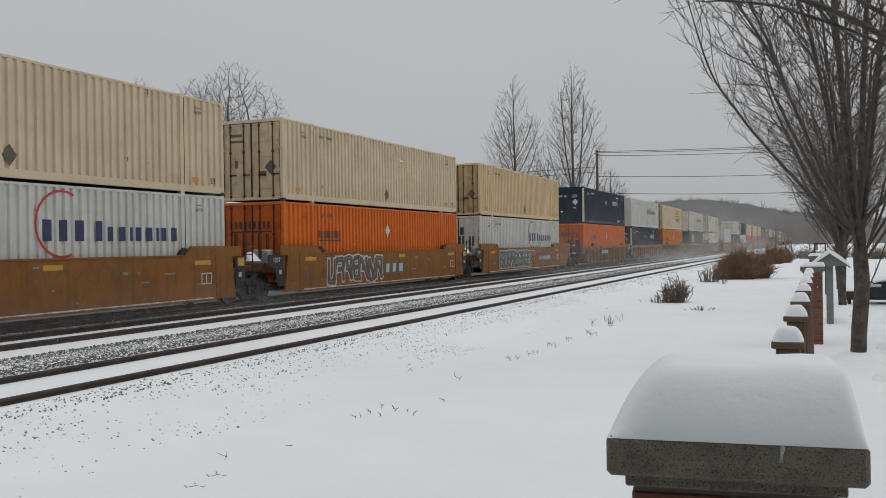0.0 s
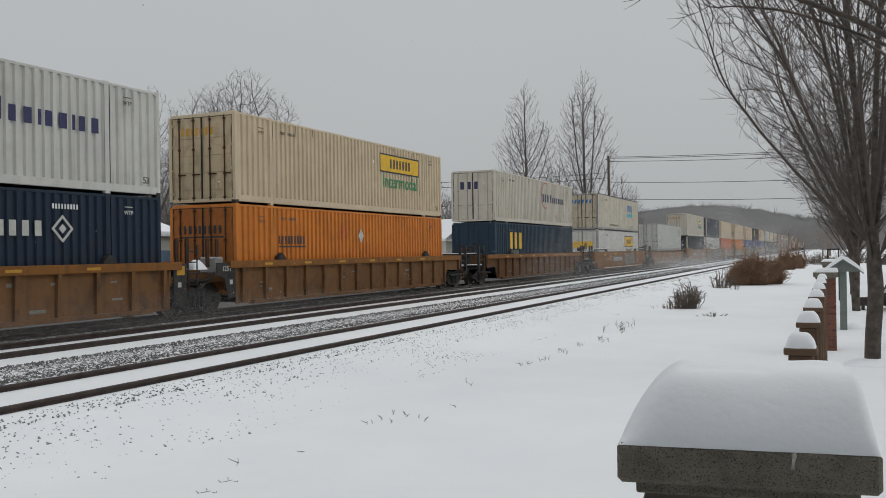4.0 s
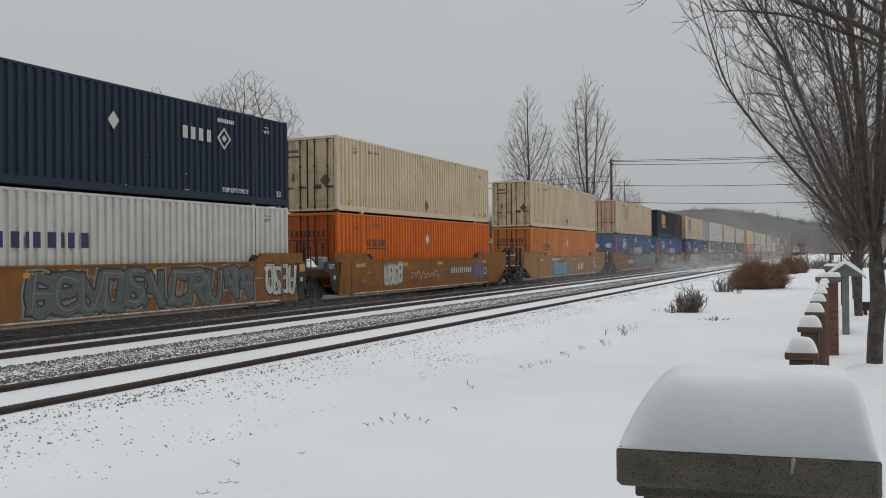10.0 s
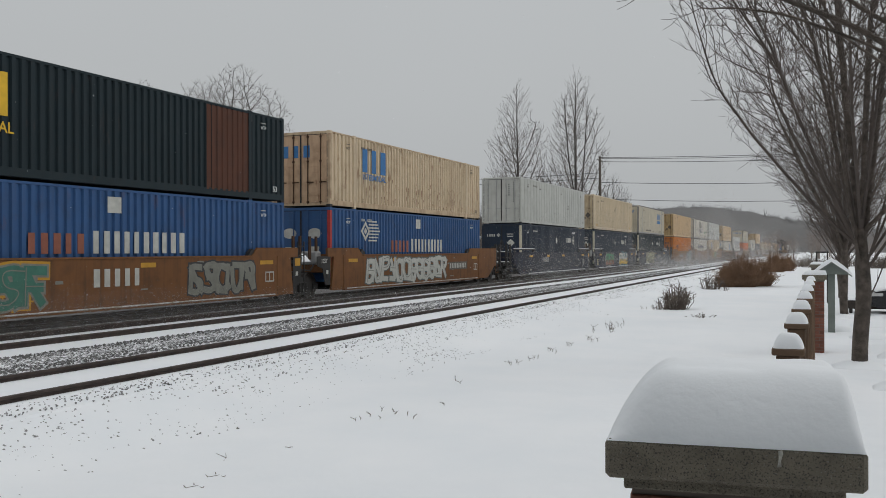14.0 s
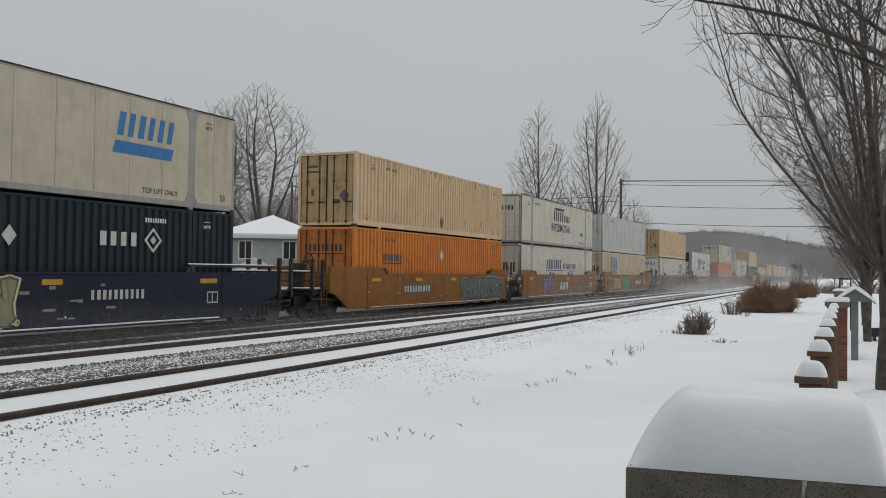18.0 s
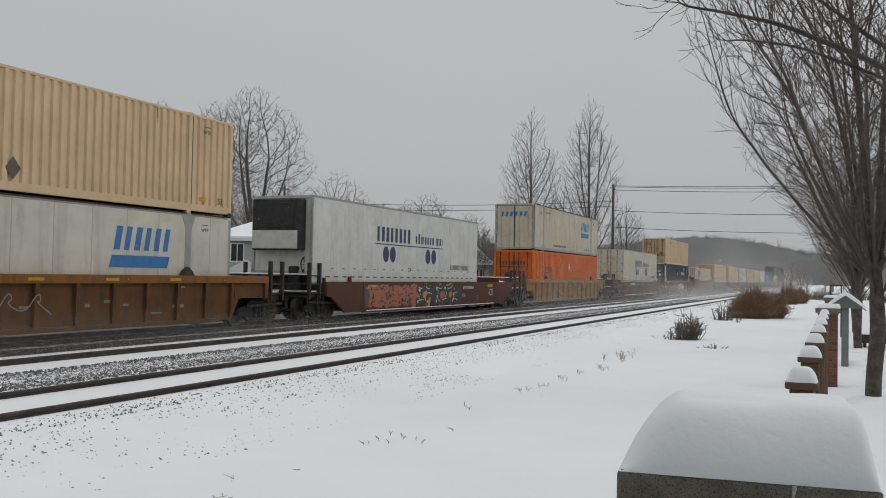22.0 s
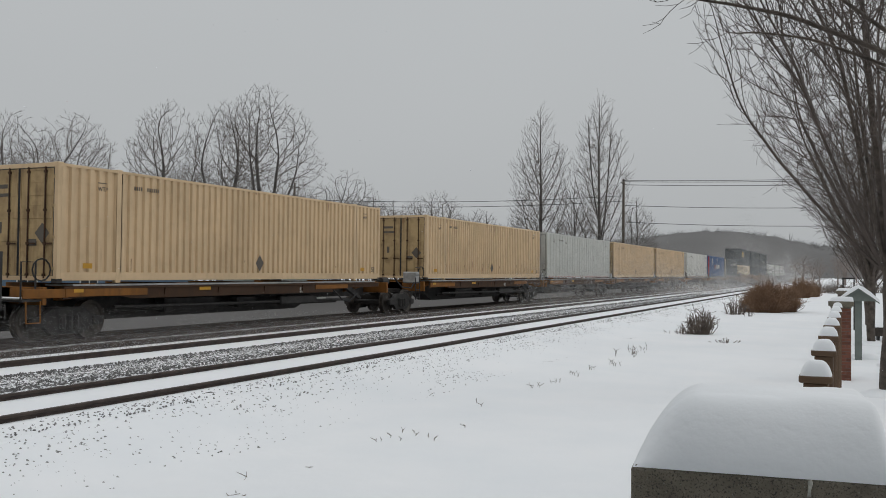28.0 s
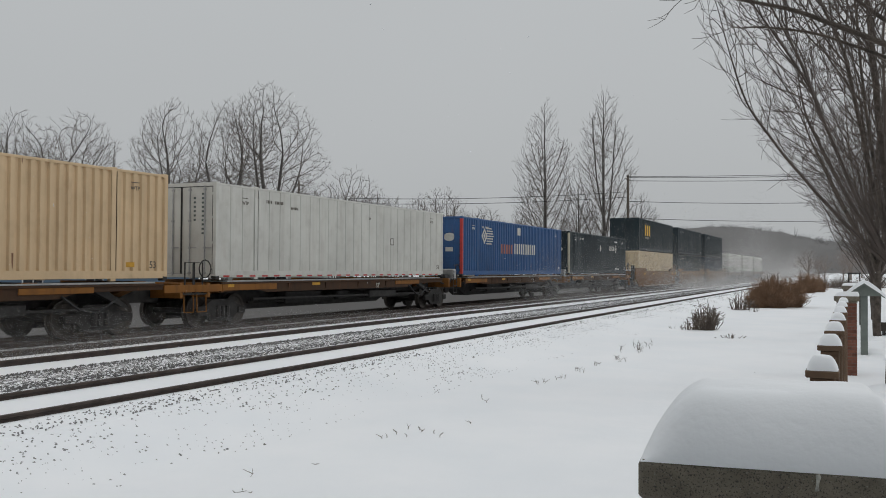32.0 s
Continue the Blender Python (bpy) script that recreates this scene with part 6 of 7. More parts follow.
def car_graffiti(car, x, specs, seed):
    """specs: (kind, y, z, width, height, inks)."""
    r = random.Random(seed)
    for kind, y, z, w, h, inks in specs:
        if kind == "scrawl":
            sprayed(car, [squiggle(r, y, z, w, h, max(2, int(w / h * 1.3)))], 0.032, inks[0], "graffiti", x + 0.003, "loose spray-painted scrawl")
        elif kind == "piece":
            n = max(4, round(w / h * 1.7))
            cell = w / n
            lines = []
            for k in range(n):
                ox, oz = y + k * cell + r.uniform(-0.05, 0.05) * cell, z + h * r.uniform(0.0, 0.1)
                pick = [r.choice(STROKES[:2]), r.choice(STROKES[5:]), r.choice(STROKES), r.choice(STROKES[2:6])]
                for st in pick:
                    tilt = r.uniform(-0.12, 0.2)
                    path = [(ox + (a + tilt * (b - 0.5)) * cell * 1.3 - cell * 0.15, oz + h * (0.1 + 0.76 * b)) for a, b in st]
                    lines.append(smooth_path(path if len(path) > 2 else [path[0], ((path[0][0] + path[1][0]) / 2, (path[0][1] + path[1][1]) / 2), path[1]]))
            wide = min(cell * 0.29, h * 0.22)
            if len(inks) > 2:
                mess = [squiggle(r, y + w * r.random() * 0.85, z + h * r.uniform(0, 0.5), h * r.uniform(0.4, 0.9), h * r.uniform(0.3, 0.5), 2) for _ in range(int(w * 3))]
                sprayed(car, mess, 0.035, inks[2], "graffiti_halo", x + 0.0006, "tangle of thin sprayed lines")
                sprayed(car, lines[::2], wide + 0.22, inks[2], "graffiti_halo", x + 0.001, "pale sprayed halo", 0.10)
            rim = sprayed(car, lines, wide + 0.10, inks[1], "graffiti_outline", x + 0.005, "sprayed outline of swollen shapes", 0.065)
            sprayed(rim, lines, wide, inks[0], "graffiti_fill", x + 0.009, "spray-painted swollen shapes")
            if len(inks) > 3:                        # the feet of the shapes in a second colour
                foot = [[q for q in p if q[1] < z + 0.5 * h] for p in lines]
                sprayed(rim, [p for p in foot if len(p) > 1], wide * 0.98, inks[3], "graffiti_foot", x + 0.012, "second colour sprayed along the feet")
            sprayed(rim, [[(a + wide * 0.2, b + wide * 0.1) for a, b in p] for p in lines[::3]], 0.03, "dull", "graffiti_shine", x + 0.0152, "thin sprayed shine line")
        elif kind == "wild":
            body, edge, back = inks
            n = max(3, round(w / h * 1.05))
            cell = w / n
            for q, ink in enumerate(back):
                blobs = []
                for k in range(q, n + 1, len(back)):
                    c0 = y + (k + r.uniform(-0.15, 0.15)) * cell
                    blobs.append(smooth_path([(c0 + r.uniform(-0.08, 0.08) * cell, z + h * 0.06), (c0 + r.uniform(-0.25, 0.25) * cell, z + h * 0.5), (c0 + r.uniform(-0.08, 0.08) * cell, z + h * 0.94)]))
                sprayed(car, blobs, cell * 0.9, ink, "graffiti_ground", x + 0.001 + 0.0032 * q, "flat ground colour of the graffiti")
            fill, rims = [], []
            for k in range(n):
                c0 = y + (k + 0.45) * cell
                for st in r.sample((((0.1, 0.0), (0.25, 0.55), (0.15, 1.0)), ((0.75, 0.02), (0.6, 0.45), (0.9, 0.98)), ((0.0, 0.1), (0.45, 0.22), (0.9, 0.05)), ((0.05, 0.95), (0.5, 0.8), (0.95, 1.0)), ((0.1, 0.5), (0.5, 0.62), (0.9, 0.45)), ((0.15, 0.9), (0.6, 0.5), (0.3, 0.3), (0.85, 0.0))), 3):
                    p = smooth_path([(c0 + (a - 0.5) * cell * 1.05 + r.uniform(-0.05, 0.05), z + h * (0.12 + 0.76 * b)) for a, b in st])
                    fill.append(p)
                    side = r.choice((-1, 1)) * cell * 0.15
                    a0 = r.randrange(0, len(p) // 2)
                    rims.append([(a + side, b + 0.3 * abs(side)) for a, b in p[a0:a0 + max(4, len(p) // 2)]])
            top = sprayed(car, fill, cell * 0.34, body, "graffiti_fill", x + 0.012, "sprayed interlocking shapes", 0.04)
            sprayed(top, rims, 0.04, edge, "graffiti_outline", x + 0.0155, "broken pale outline")
            sprayed(top, [[(a + cell * 0.06, b) for a, b in p[1:4]] for p in fill[::2]], cell * 0.13, edge, "graffiti_shine", x + 0.0185, "pale sprayed patches")
        elif kind == "word":
            tagged(on_side(car, bars(y, z, h, inks[1], 0.0, 0.8, seed), inks[0], "number_mark", x), kind="stuff")
        elif kind == "plate":
            on_side(car, [rect(y - 0.1, z - 0.07, w, h + 0.14)], "mud", "number_panel", x, "dark panel", 0.003)
            tagged(on_side(car, bars(y, z, h, inks[1], 0.1, (w - 0.2) / inks[1] / h, seed), "silver", "number_mark", x, "", 0.007), kind="stuff")
        elif kind == "num":
            ob = new("lettering", words(inks[1], h, INKS[inks[0]]))
            ob.parent = car
            ob.matrix_basis = Matrix(((0, 0, 1, x + 0.004), (1, 0, 0, y), (0, 1, 0, z), (0, 0, 0, 1)))
        elif kind == "patch":
            on_side(car, [rect(y, z, w, h)], inks[0], "sticker", x)


def ladder(car, y, x, paintm, z0=0.55, z1=2.0):
    lad = part("ladder", Build().tube([(x, y - 0.2, z0), (x, y - 0.2, z1)], 0.022, 6).tube([(x, y + 0.2, z0), (x, y + 0.2, z1)], 0.022, 6), paintm, car)
    for k in range(5):
        part("rung", lambda: Build().tube([(0, -0.2, 0), (0, 0.2, 0)], 0.018, 6), paintm, lad, key="rung", at=pose(x, y, z0 + 0.1 + k * 0.32))


def joint_gear(car, sx, y, sgn):
    """Black plates, steps and stanchions where two units share a bogie; y: end of the well, sgn: the way out of it."""
    x = sx - 0.03
    if sgn < 0:
        o = [(y - 0.05, 0.5), (y - 0.05, 1.57), (y - 1.0, 1.57), (y - 1.0, 1.22), (y - 0.62, 1.12), (y - 0.42, 0.5)]
    else:
        o = [(y + 0.04, 0.42), (y + 0.55, 0.7), (y + 0.62, 1.57), (y + 0.04, 1.57)]
    plate = part("end_plate", Build().plate(o, "x", x - 0.02, x), STEEL, car, "black steel end plate with stencils")
    if sgn < 0:
        mark = new("lettering", words("125T", 0.22, INKS["silver"]))
        mark.parent = plate
        mark.matrix_basis = Matrix(((0, 0, 1, x + 0.003), (1, 0, 0, y - 0.72), (0, 1, 0, 1.32), (0, 0, 0, 1)))
    else:
        part("reflector", lambda: Build().box(0, 0.006, -0.17, 0.17, -0.13, 0.13), INKS["amber"], plate, "orange reflective patch", key="end_reflector", at=pose(x, y + 0.33, 1.38))
    part("notice_plate", lambda: Build().box(0, 0.006, -0.07, 0.07, -0.07, 0.07), INKS["silver"], plate, key="notice_plate", at=pose(x, y + sgn * 0.28, 0.98))
    for k in (0.55, 1.0):
        part("stanchion", lambda: Build().box(-0.03, 0.03, -0.07, 0.07, 0, 0.85, 0.01), PAINTS["sill_rust"], car, "rusty upright stanchion", key="stanchion", at=pose(1.15, y + sgn * k, 1.45))


def coupled_end(car, style, pm, sgn, well, brake):
    """Deck, crossover platform, posts and draft gear past a coupled end; well: y of the well's end."""
    out = 2.1 if style == "smooth" else 1.8
    y, top = well + sgn * out, 1.44
    y2 = y + sgn * 1.1

    def span(a, b):
        return sorted((a, b))
    part("end_deck", Build().box(-1.4, 1.4, *span(well + sgn * 0.2, y - sgn * 0.02), top - 0.06, top, 0.01), STEEL, car, "end deck over the bogie")
    part("deck_snow", blob(1.25, out / 2 - 0.2, 0.12, int(abs(well) * 7) + sgn, 10, 0.6), SNOW_CAP, car, "snow lying on the end deck", at=pose(0, well + sgn * (out / 2 + 0.1), top - 0.002), smooth=True)
    part("end_sheet", Build().box(-1.42, 1.42, *span(y - sgn * 0.06, y), 0.95, 1.60, 0.01), pm, car)
    part("end_platform", Build().box(-1.38, 1.38, *span(y, y2), 1.02, 1.08, 0.01), STEEL, car, "steel crossover platform")
    part("platform_snow", Build().box(-1.3, 1.3, *span(y + sgn * 0.12, y2 - sgn * 0.2), 1.082, 1.12, 0.015), SNOW_CAP, car, "thin snow on the platform")
    part("draft_sill", Build().box(-0.3, 0.3, *span(y - sgn * 0.3, y2 + sgn * 0.25), 0.72, 1.02, 0.02), STEEL, car)
    part("underframe", Build().box(-1.28, 1.28, *span(y, y2 - sgn * 0.1), 0.86, 1.018, 0.02).tube([(1.3, y - sgn * 0.9, 0.66), (1.34, y2 - sgn * 0.1, 0.72)], 0.05, 6), STEEL, car, "grimy end underframe")
    for k in (0.3, 0.98):
        for x in (1.36, -1.36):
            part("post", lambda: Build().plate([(-0.06, -0.05), (0.06, -0.05), (0.06, 0.05), (0.04, 0.05), (0.04, -0.03), (-0.04, -0.03), (-0.04, 0.05), (-0.06, 0.05)], "z", 0.0, 1.3), STEEL, car, "black channel post", key="end_post", at=pose(x, y + sgn * k, 0.82))
    rails = Build()
    for z in (1.66, 1.36):
        rails.tube([(1.36, y + sgn * 0.3, z), (1.36, y + sgn * 0.98, z), (-1.36, y + sgn * 0.98, z), (-1.36, y + sgn * 0.3, z)], 0.026, 6)
    part("handrail", rails, STEEL, car, "handrail round the platform")
    part("rail_snow", Build().box(-1.3, 1.3, *span(y + sgn * 0.93, y + sgn * 1.03), 1.688, 1.73, 0.012), SNOW_CAP, car, "snow line on the handrail")
    part("sill_step", Build().tube([(1.42, y + sgn * 0.12, 0.98), (1.44, y + sgn * 0.12, 0.5), (1.44, y + sgn * 0.5, 0.5), (1.42, y + sgn * 0.5, 0.98)], 0.022, 5), pm, car)
    part("air_hose", Build().tube([(0.5, y2 - sgn * 0.1, 0.9), (0.62, y2 + sgn * 0.15, 0.52), (0.5, y2 + sgn * 0.45, 0.42), (0.3, y2 + sgn * 0.6, 0.66)], 0.035, 6), RUBBER, car)
    part("uncoupling_lever", Build().tube([(1.4, y2 + sgn * 0.03, 0.62), (1.4, y2 + sgn * 0.03, 0.92), (0.3, y2 + sgn * 0.08, 0.92), (0.15, y2 + sgn * 0.3, 0.98)], 0.02, 5), STEEL, car)
    part("coupler", Build().box(-0.13, 0.13, *span(y2 + sgn * 0.2, y2 + sgn * 0.6), 0.74, 0.98, 0.04).box(-0.2, 0.16, *span(y2 + sgn * 0.45, y2 + sgn * 0.66), 0.70, 1.02, 0.05), STEEL, car)
    if brake:
        stand = part("brake_stand", Build().box(0.3, 0.75, *span(y + sgn * 0.45, y + sgn * 0.75), 1.1, 2.0, 0.05), STEEL, car, "black hand brake housing")
        ring = Build().tube([(0.95, y + sgn * 0.6 + 0.30 * math.cos(a), 2.05 + 0.30 * math.sin(a)) for a in [k * 0.5236 for k in range(13)]], 0.024, 5)
        for k in range(3):
            a = k * 1.047
            ring.tube([(0.95, y + sgn * 0.6 - 0.3 * math.cos(a), 2.05 - 0.3 * math.sin(a)), (0.95, y + sgn * 0.6 + 0.3 * math.cos(a), 2.05 + 0.3 * math.sin(a))], 0.014, 4)
        part("brake_wheel", ring.tube([(0.7, y + sgn * 0.6, 2.05), (0.97, y + sgn * 0.6, 2.05)], 0.04, 6), STEEL, stand)
    truck(car, well + sgn * 1.85)


def well_car(colour, style, front, rear, seed, graffiti, label):
    """front, rear: 'joint' for a shared bogie, 'end' for a coupled end. Origin on the rail, at the container's front."""
    pm = PAINTS[colour]
    car = thing("well_car", label, "rail car", group="cars of the train")
    fr, re = (0.5, 0.5) if style == "spine" else (0.25, 0.25)
    flat = colour == "red_car" or seed == 108            # cars that carry a road trailer
    low = flat or colour == "navy_car" or seed == 107
    sx = 1.50
    if style == "smooth":
        o = sill_outline(front, rear, 1.45 if flat else 1.64 if low else 1.88)
        for s in (-1, 1):
            sd = part("side_sill", Build().plate(o, "x", s * (sx - 0.09), s * sx), pm, car)
            if s > 0:
                part("bottom_lip", Build().box(sx - 0.12, sx + 0.035, 0.7, L - 0.7, 0.255, 0.305, 0.008), pm, sd)
                part("lip_snow", Build().box(sx + 0.002, sx + 0.045, 0.9, L - 0.9, 0.307, 0.345, 0.012), SNOW_CAP if low else DIRTY_SNOW, sd, "line of snow on the bottom lip")
                part("top_cap", Build().box(sx - 0.14, sx + 0.02, 2.25, L - 2.25, 1.40 if flat else 1.57, 1.455 if flat else 1.625, 0.008), pm, sd)
                part("stiffener", Build().box(sx, sx + 0.018, 0.66, 0.76, 0.32, 1.4 if flat else 1.6), pm, sd)
                part("stiffener", Build().box(sx, sx + 0.018, L - 0.76, L - 0.66, 0.32, 1.4 if flat else 1.6), pm, sd)
                if low and not flat:
                    for y0, y1 in ((-1.9 if front == "end" else -0.6, 2.2), (L - 2.2, L + (1.9 if rear == "end" else 0.6))):
                        part("guide_rail", Build().tube([(sx - 0.06, y0, 1.83), (sx - 0.06, y1, 1.83)], 0.04, 6).box(sx - 0.1, sx - 0.02, y0 + 0.1, y0 + 0.2, 1.6, 1.83).box(sx - 0.1, sx - 0.02, y1 - 0.2, y1 - 0.1, 1.6, 1.83), STEEL, sd, "dark guide rail along the end")
                        part("rail_snow", Build().box(sx - 0.095, sx - 0.025, y0, y1, 1.865, 1.895, 0.008), SNOW_CAP, sd, "thin snow on the guide rail")
        on_side(car, [rect(y, 1.2 if flat else 1.33, w, 0.13) for y, w in ((1.05, 0.75), (L - 1.75, 0.75), (5.0, 0.6), (8.8, 0.6))], "amber", "reflector", sx, "orange reflective patch")
        on_side(car, [rect(14.7, 0.75, 0.5, 0.04), rect(14.7, 1.05, 0.5, 0.04), rect(14.7, 0.75, 0.04, 0.34), rect(15.16, 0.75, 0.04, 0.34), rect(14.92, 0.75, 0.04, 0.34)], "silver", "stencil_box", sx)
        top = 1.50 if flat else 1.88
    elif style == "ribs":
        for s in (-1, 1):
            sd = part("side_sill", Build().plate(([(-1.8, 1.5), (-1.8, 0.92), (-0.36, 0.94), (0.0, 0.29)] if front == "end" else [(-0.2, 1.5), (-0.2, 0.29)]) + ([(L, 0.29), (L + 0.36, 0.94), (L + 1.8, 0.92), (L + 1.8, 1.5)] if rear == "end" else [(L + 0.2, 0.29), (L + 0.2, 1.5)]), "x", s * (sx - 0.16), s * (sx - 0.10)), pm, car)
            part("top_chord", Build().box(*sorted((s * (sx - 0.2), s * (sx + 0.02))), -1.8 if front == "end" else -0.6, L + (1.8 if rear == "end" else 0.6), 1.40, 1.62, 0.012), PAINTS["yellow_car"] if colour in ("brown_car", "rust_car") else pm, sd)
            part("bottom_chord", Build().box(*sorted((s * (sx - 0.2), s * (sx))), 0.6, L - 0.6, 0.25, 0.37, 0.01), pm, sd)
            for y, kind in ((-1.72, front), (L + 1.72, rear)):
                if kind == "end":
                    part("end_rib", lambda: Build().plate([(0.0, 0.93), (0.10, 0.93), (0.12, 1.41), (0.0, 1.41)], "y", -0.08, 0.08), pm, sd, key=("end_rib", style), at=pose(s * (sx - 0.115), y, 0, 0, 0, 0 if s > 0 else 180))
            for k in range(14):
                y = 0.1 + k * (L - 0.2) / 13
                part("rib", lambda: Build().plate([(0.0, 0.36), (0.10, 0.36), (0.13, 1.41), (0.0, 1.41)], "y", -0.06, 0.06), pm, sd, key=("rib", style), at=pose(s * (sx - 0.115), y, 0, 0, 0, 0 if s > 0 else 180))
        on_side(car, [rect(1.2 + 2.4 * k, 1.47, 0.45, 0.07) for k in range(6)], "amber", "reflector", sx + 0.02)
        top = 1.62
    else:
        part("centre_sill", Build().plate([(-fr, 0.78), (1.6, 0.78), (2.6, 0.42), (L - 4.6, 0.42), (L - 3.6, 0.78), (L + re, 0.78), (L + re, 1.30), (-fr, 1.30)], "x", -0.36, 0.36), STEEL, car, "deep box centre beam")
        part("brake_rigging", Build().box(0.5, 0.9, 4.2, 6.4, 0.55, 0.98, 0.04).box(0.6, 1.0, 7.4, 8.3, 0.6, 0.95, 0.05).tube([(1.15, 2.0, 0.78), (1.15, 14.0, 0.70)], 0.05, 6).tube([(0.8, 2.2, 0.66), (0.8, 13.6, 0.62)], 0.04, 6).box(1.0, 1.25, 9.4, 11.6, 0.62, 0.92, 0.04), STEEL, car, "grimy brake gear below the deck")
        for y in (1.0, 4.4, 8.0, 11.6, 15.1):
            part("cross_arm", lambda: Build().plate([(-1.3, 1.28), (-1.3, 1.39), (1.3, 1.39), (1.3, 1.28), (0.4, 0.95), (-0.4, 0.95)], "y", -0.22, 0.22), pm, car, key=("arm", style), at=pose(0, y, 0))
        part("walkway", Build().box(0.5, 1.42, 0.4, L - 0.6, 1.33, 1.375, 0.006), GALV, car, "snow-dusted steel walkway")
        sill = part("side_sill", Build().plate([(0.1, 1.30), (L - 0.3, 1.30), (L - 0.3, 1.16), (13.0, 1.14), (12.3, 1.0), (2.4, 1.0), (1.7, 1.12), (0.1, 1.02)], "x", 1.37, 1.42), PAINTS["sill_rust"], car, "rusty dark side sill")
        part("top_flange", Build().box(1.36, 1.46, 0.1, L - 0.3, 1.27, 1.32, 0.008), PAINTS["sill_rust"], sill)
        part("side_strip", Build().box(1.41, 1.445, 0.15, 2.9, 1.08, 1.27, 0.006), pm, sill, "worn yellow end panel")
        part("side_strip", Build().box(1.41, 1.445, 11.2, 13.4, 1.12, 1.27, 0.006), pm, sill, "worn yellow end panel")
        for y in (3.6, 5.9, 8.2, 10.4):
            part("bracket", lambda: Build().plate([(1.42, 1.01), (1.47, 1.26), (1.42, 1.26)], "y", -0.04, 0.04), PAINTS["sill_rust"], sill, key="sill_bracket", at=pose(0, y, 0))
        part("air_hose", Build().tube([(1.44, 12.4, 1.06), (1.5, 12.9, 0.72), (1.46, 13.5, 0.62), (1.4, 14.2, 0.95)], 0.03, 5), RUBBER, car)
        mark = new("lettering", words("53'", 0.24, INKS["silver"]))
        mark.parent = sill
        mark.matrix_basis = Matrix(((0, 0, 1, 1.424), (1, 0, 0, 9.6 if seed % 2 else 10.2), (0, 1, 0, 1.02), (0, 0, 0, 1)))
        part("hitch", Build().plate([(-0.2, 1.3), (0.9, 1.3), (0.35, 0.6), (0.1, 0.6)], "x", -0.4, 0.4), STEEL, car)
        part("hitch_strut", Build().plate([(13.2, 1.3), (14.6, 0.72), (14.8, 0.72), (13.8, 1.3)], "x", 1.1, 1.25), STEEL, car)
        part("brake_wheel", Build().tube([(1.2 + 0.0, -0.35 + 0.26 * math.cos(a), 1.72 + 0.26 * math.sin(a)) for a in [k * 0.5236 for k in range(13)]], 0.02, 5), STEEL, car)
        on_side(car, [rect(0.4, 1.18, 0.3, 0.1), rect(5.0, 1.18, 0.5, 0.1)], "amber", "reflector", 1.44)
        top = 1.38
    if style != "spine":
        part("floor_plate", Build().box(-1.41, 1.41, 0.7, L - 0.7, 0.28, 0.34), STEEL, car)
        for y in (2.05, L - 2.35):
            part("corner_guide", lambda: Build().plate([(0, 0), (0.5, 0), (0.42, 0.12), (0.25, 0.24), (0.1, 0.15)], "x", 1.32, 1.46), STEEL, car, key="guide", at=pose(0, y, top - 0.28 if style == "smooth" else top))
    # ends
    for sgn, kind, y in ((-1, front, -fr), (1, rear, L + re)):
        part("end_bulkhead", Build().box(-1.42, 1.42, *sorted((y, y - sgn * 0.12)), 0.95 if style != "spine" else 0.9, (1.65 if style == "smooth" else 1.38) if style != "spine" else 1.32, 0.01), pm, car)
        if kind == "end" and style != "spine":
            coupled_end(car, style, pm, sgn, 0.0 if sgn < 0 else L, sgn < 0)
        elif kind == "end":
            y2 = y + sgn * 0.55
            part("end_platform", Build().box(-1.4, 1.4, *sorted((y, y2)), 0.98, 1.04, 0.01), STEEL, car, "steel end platform dusted with snow")
            part("platform_snow", Build().box(-1.3, 1.2, *sorted((y + sgn * 0.1, y2 - sgn * 0.1)), 1.042, 1.08, 0.015), SNOW_CAP, car, "thin snow on the platform")
            part("draft_sill", Build().box(-0.25, 0.25, *sorted((y, y2 + sgn * 0.2)), 0.75, 0.98, 0.02), STEEL, car)
            part("coupler", Build().box(-0.13, 0.13, *sorted((y2 + sgn * 0.1, y2 + sgn * 0.4)), 0.76, 0.98, 0.04), STEEL, car)
            part("handrail", Build().tube([(1.35, y2, 1.0), (1.35, y2, 1.9), (1.35, y2 - sgn * 0.4, 1.9), (1.35, y2 - sgn * 0.4, 1.0)], 0.022, 6), STEEL, car)
            part("sill_step", Build().tube([(1.4, y2 - sgn * 0.1, 1.0), (1.42, y2 - sgn * 0.1, 0.5), (1.42, y2 - sgn * 0.5, 0.5), (1.4, y2 - sgn * 0.5, 1.0)], 0.022, 5), pm, car)
            part("corner_panel", Build().box(1.38, 1.43, *sorted((y2, y2 - sgn * 1.3)), 1.06, 1.27, 0.01), pm, car, "worn yellow corner panel")
            truck(car, 0.6 if sgn < 0 else L - 2.2)
        elif sgn < 0:
            truck(car, -1.68 if style != "spine" else (-2.55 if seed != 129 else -1.95))
            if style != "spine":
                joint_gear(car, sx, -fr, -1)
            part("joint_casting", Build().box(-0.3, 0.3, -2.6, -fr, 0.82, 1.0, 0.03), STEEL, car)
            ladder(car, -2.25 if style != "spine" else -1.1, 1.40, STEEL, 0.55, 2.1 if style != "spine" else 1.5)
            if style != "spine":
                part("snow_lump", blob(0.22, 0.3, 0.3, seed, 10, 0.9), SNOW_CAP, car, "snow caught on the joint", at=pose(1.0, -1.6, 1.38), smooth=True)
            part("air_hose", Build().tube([(1.1, -0.6, 1.5), (1.2, -1.3, 1.05), (1.15, -2.1, 1.1), (1.1, -2.75, 1.5)], 0.03, 5), RUBBER, car)
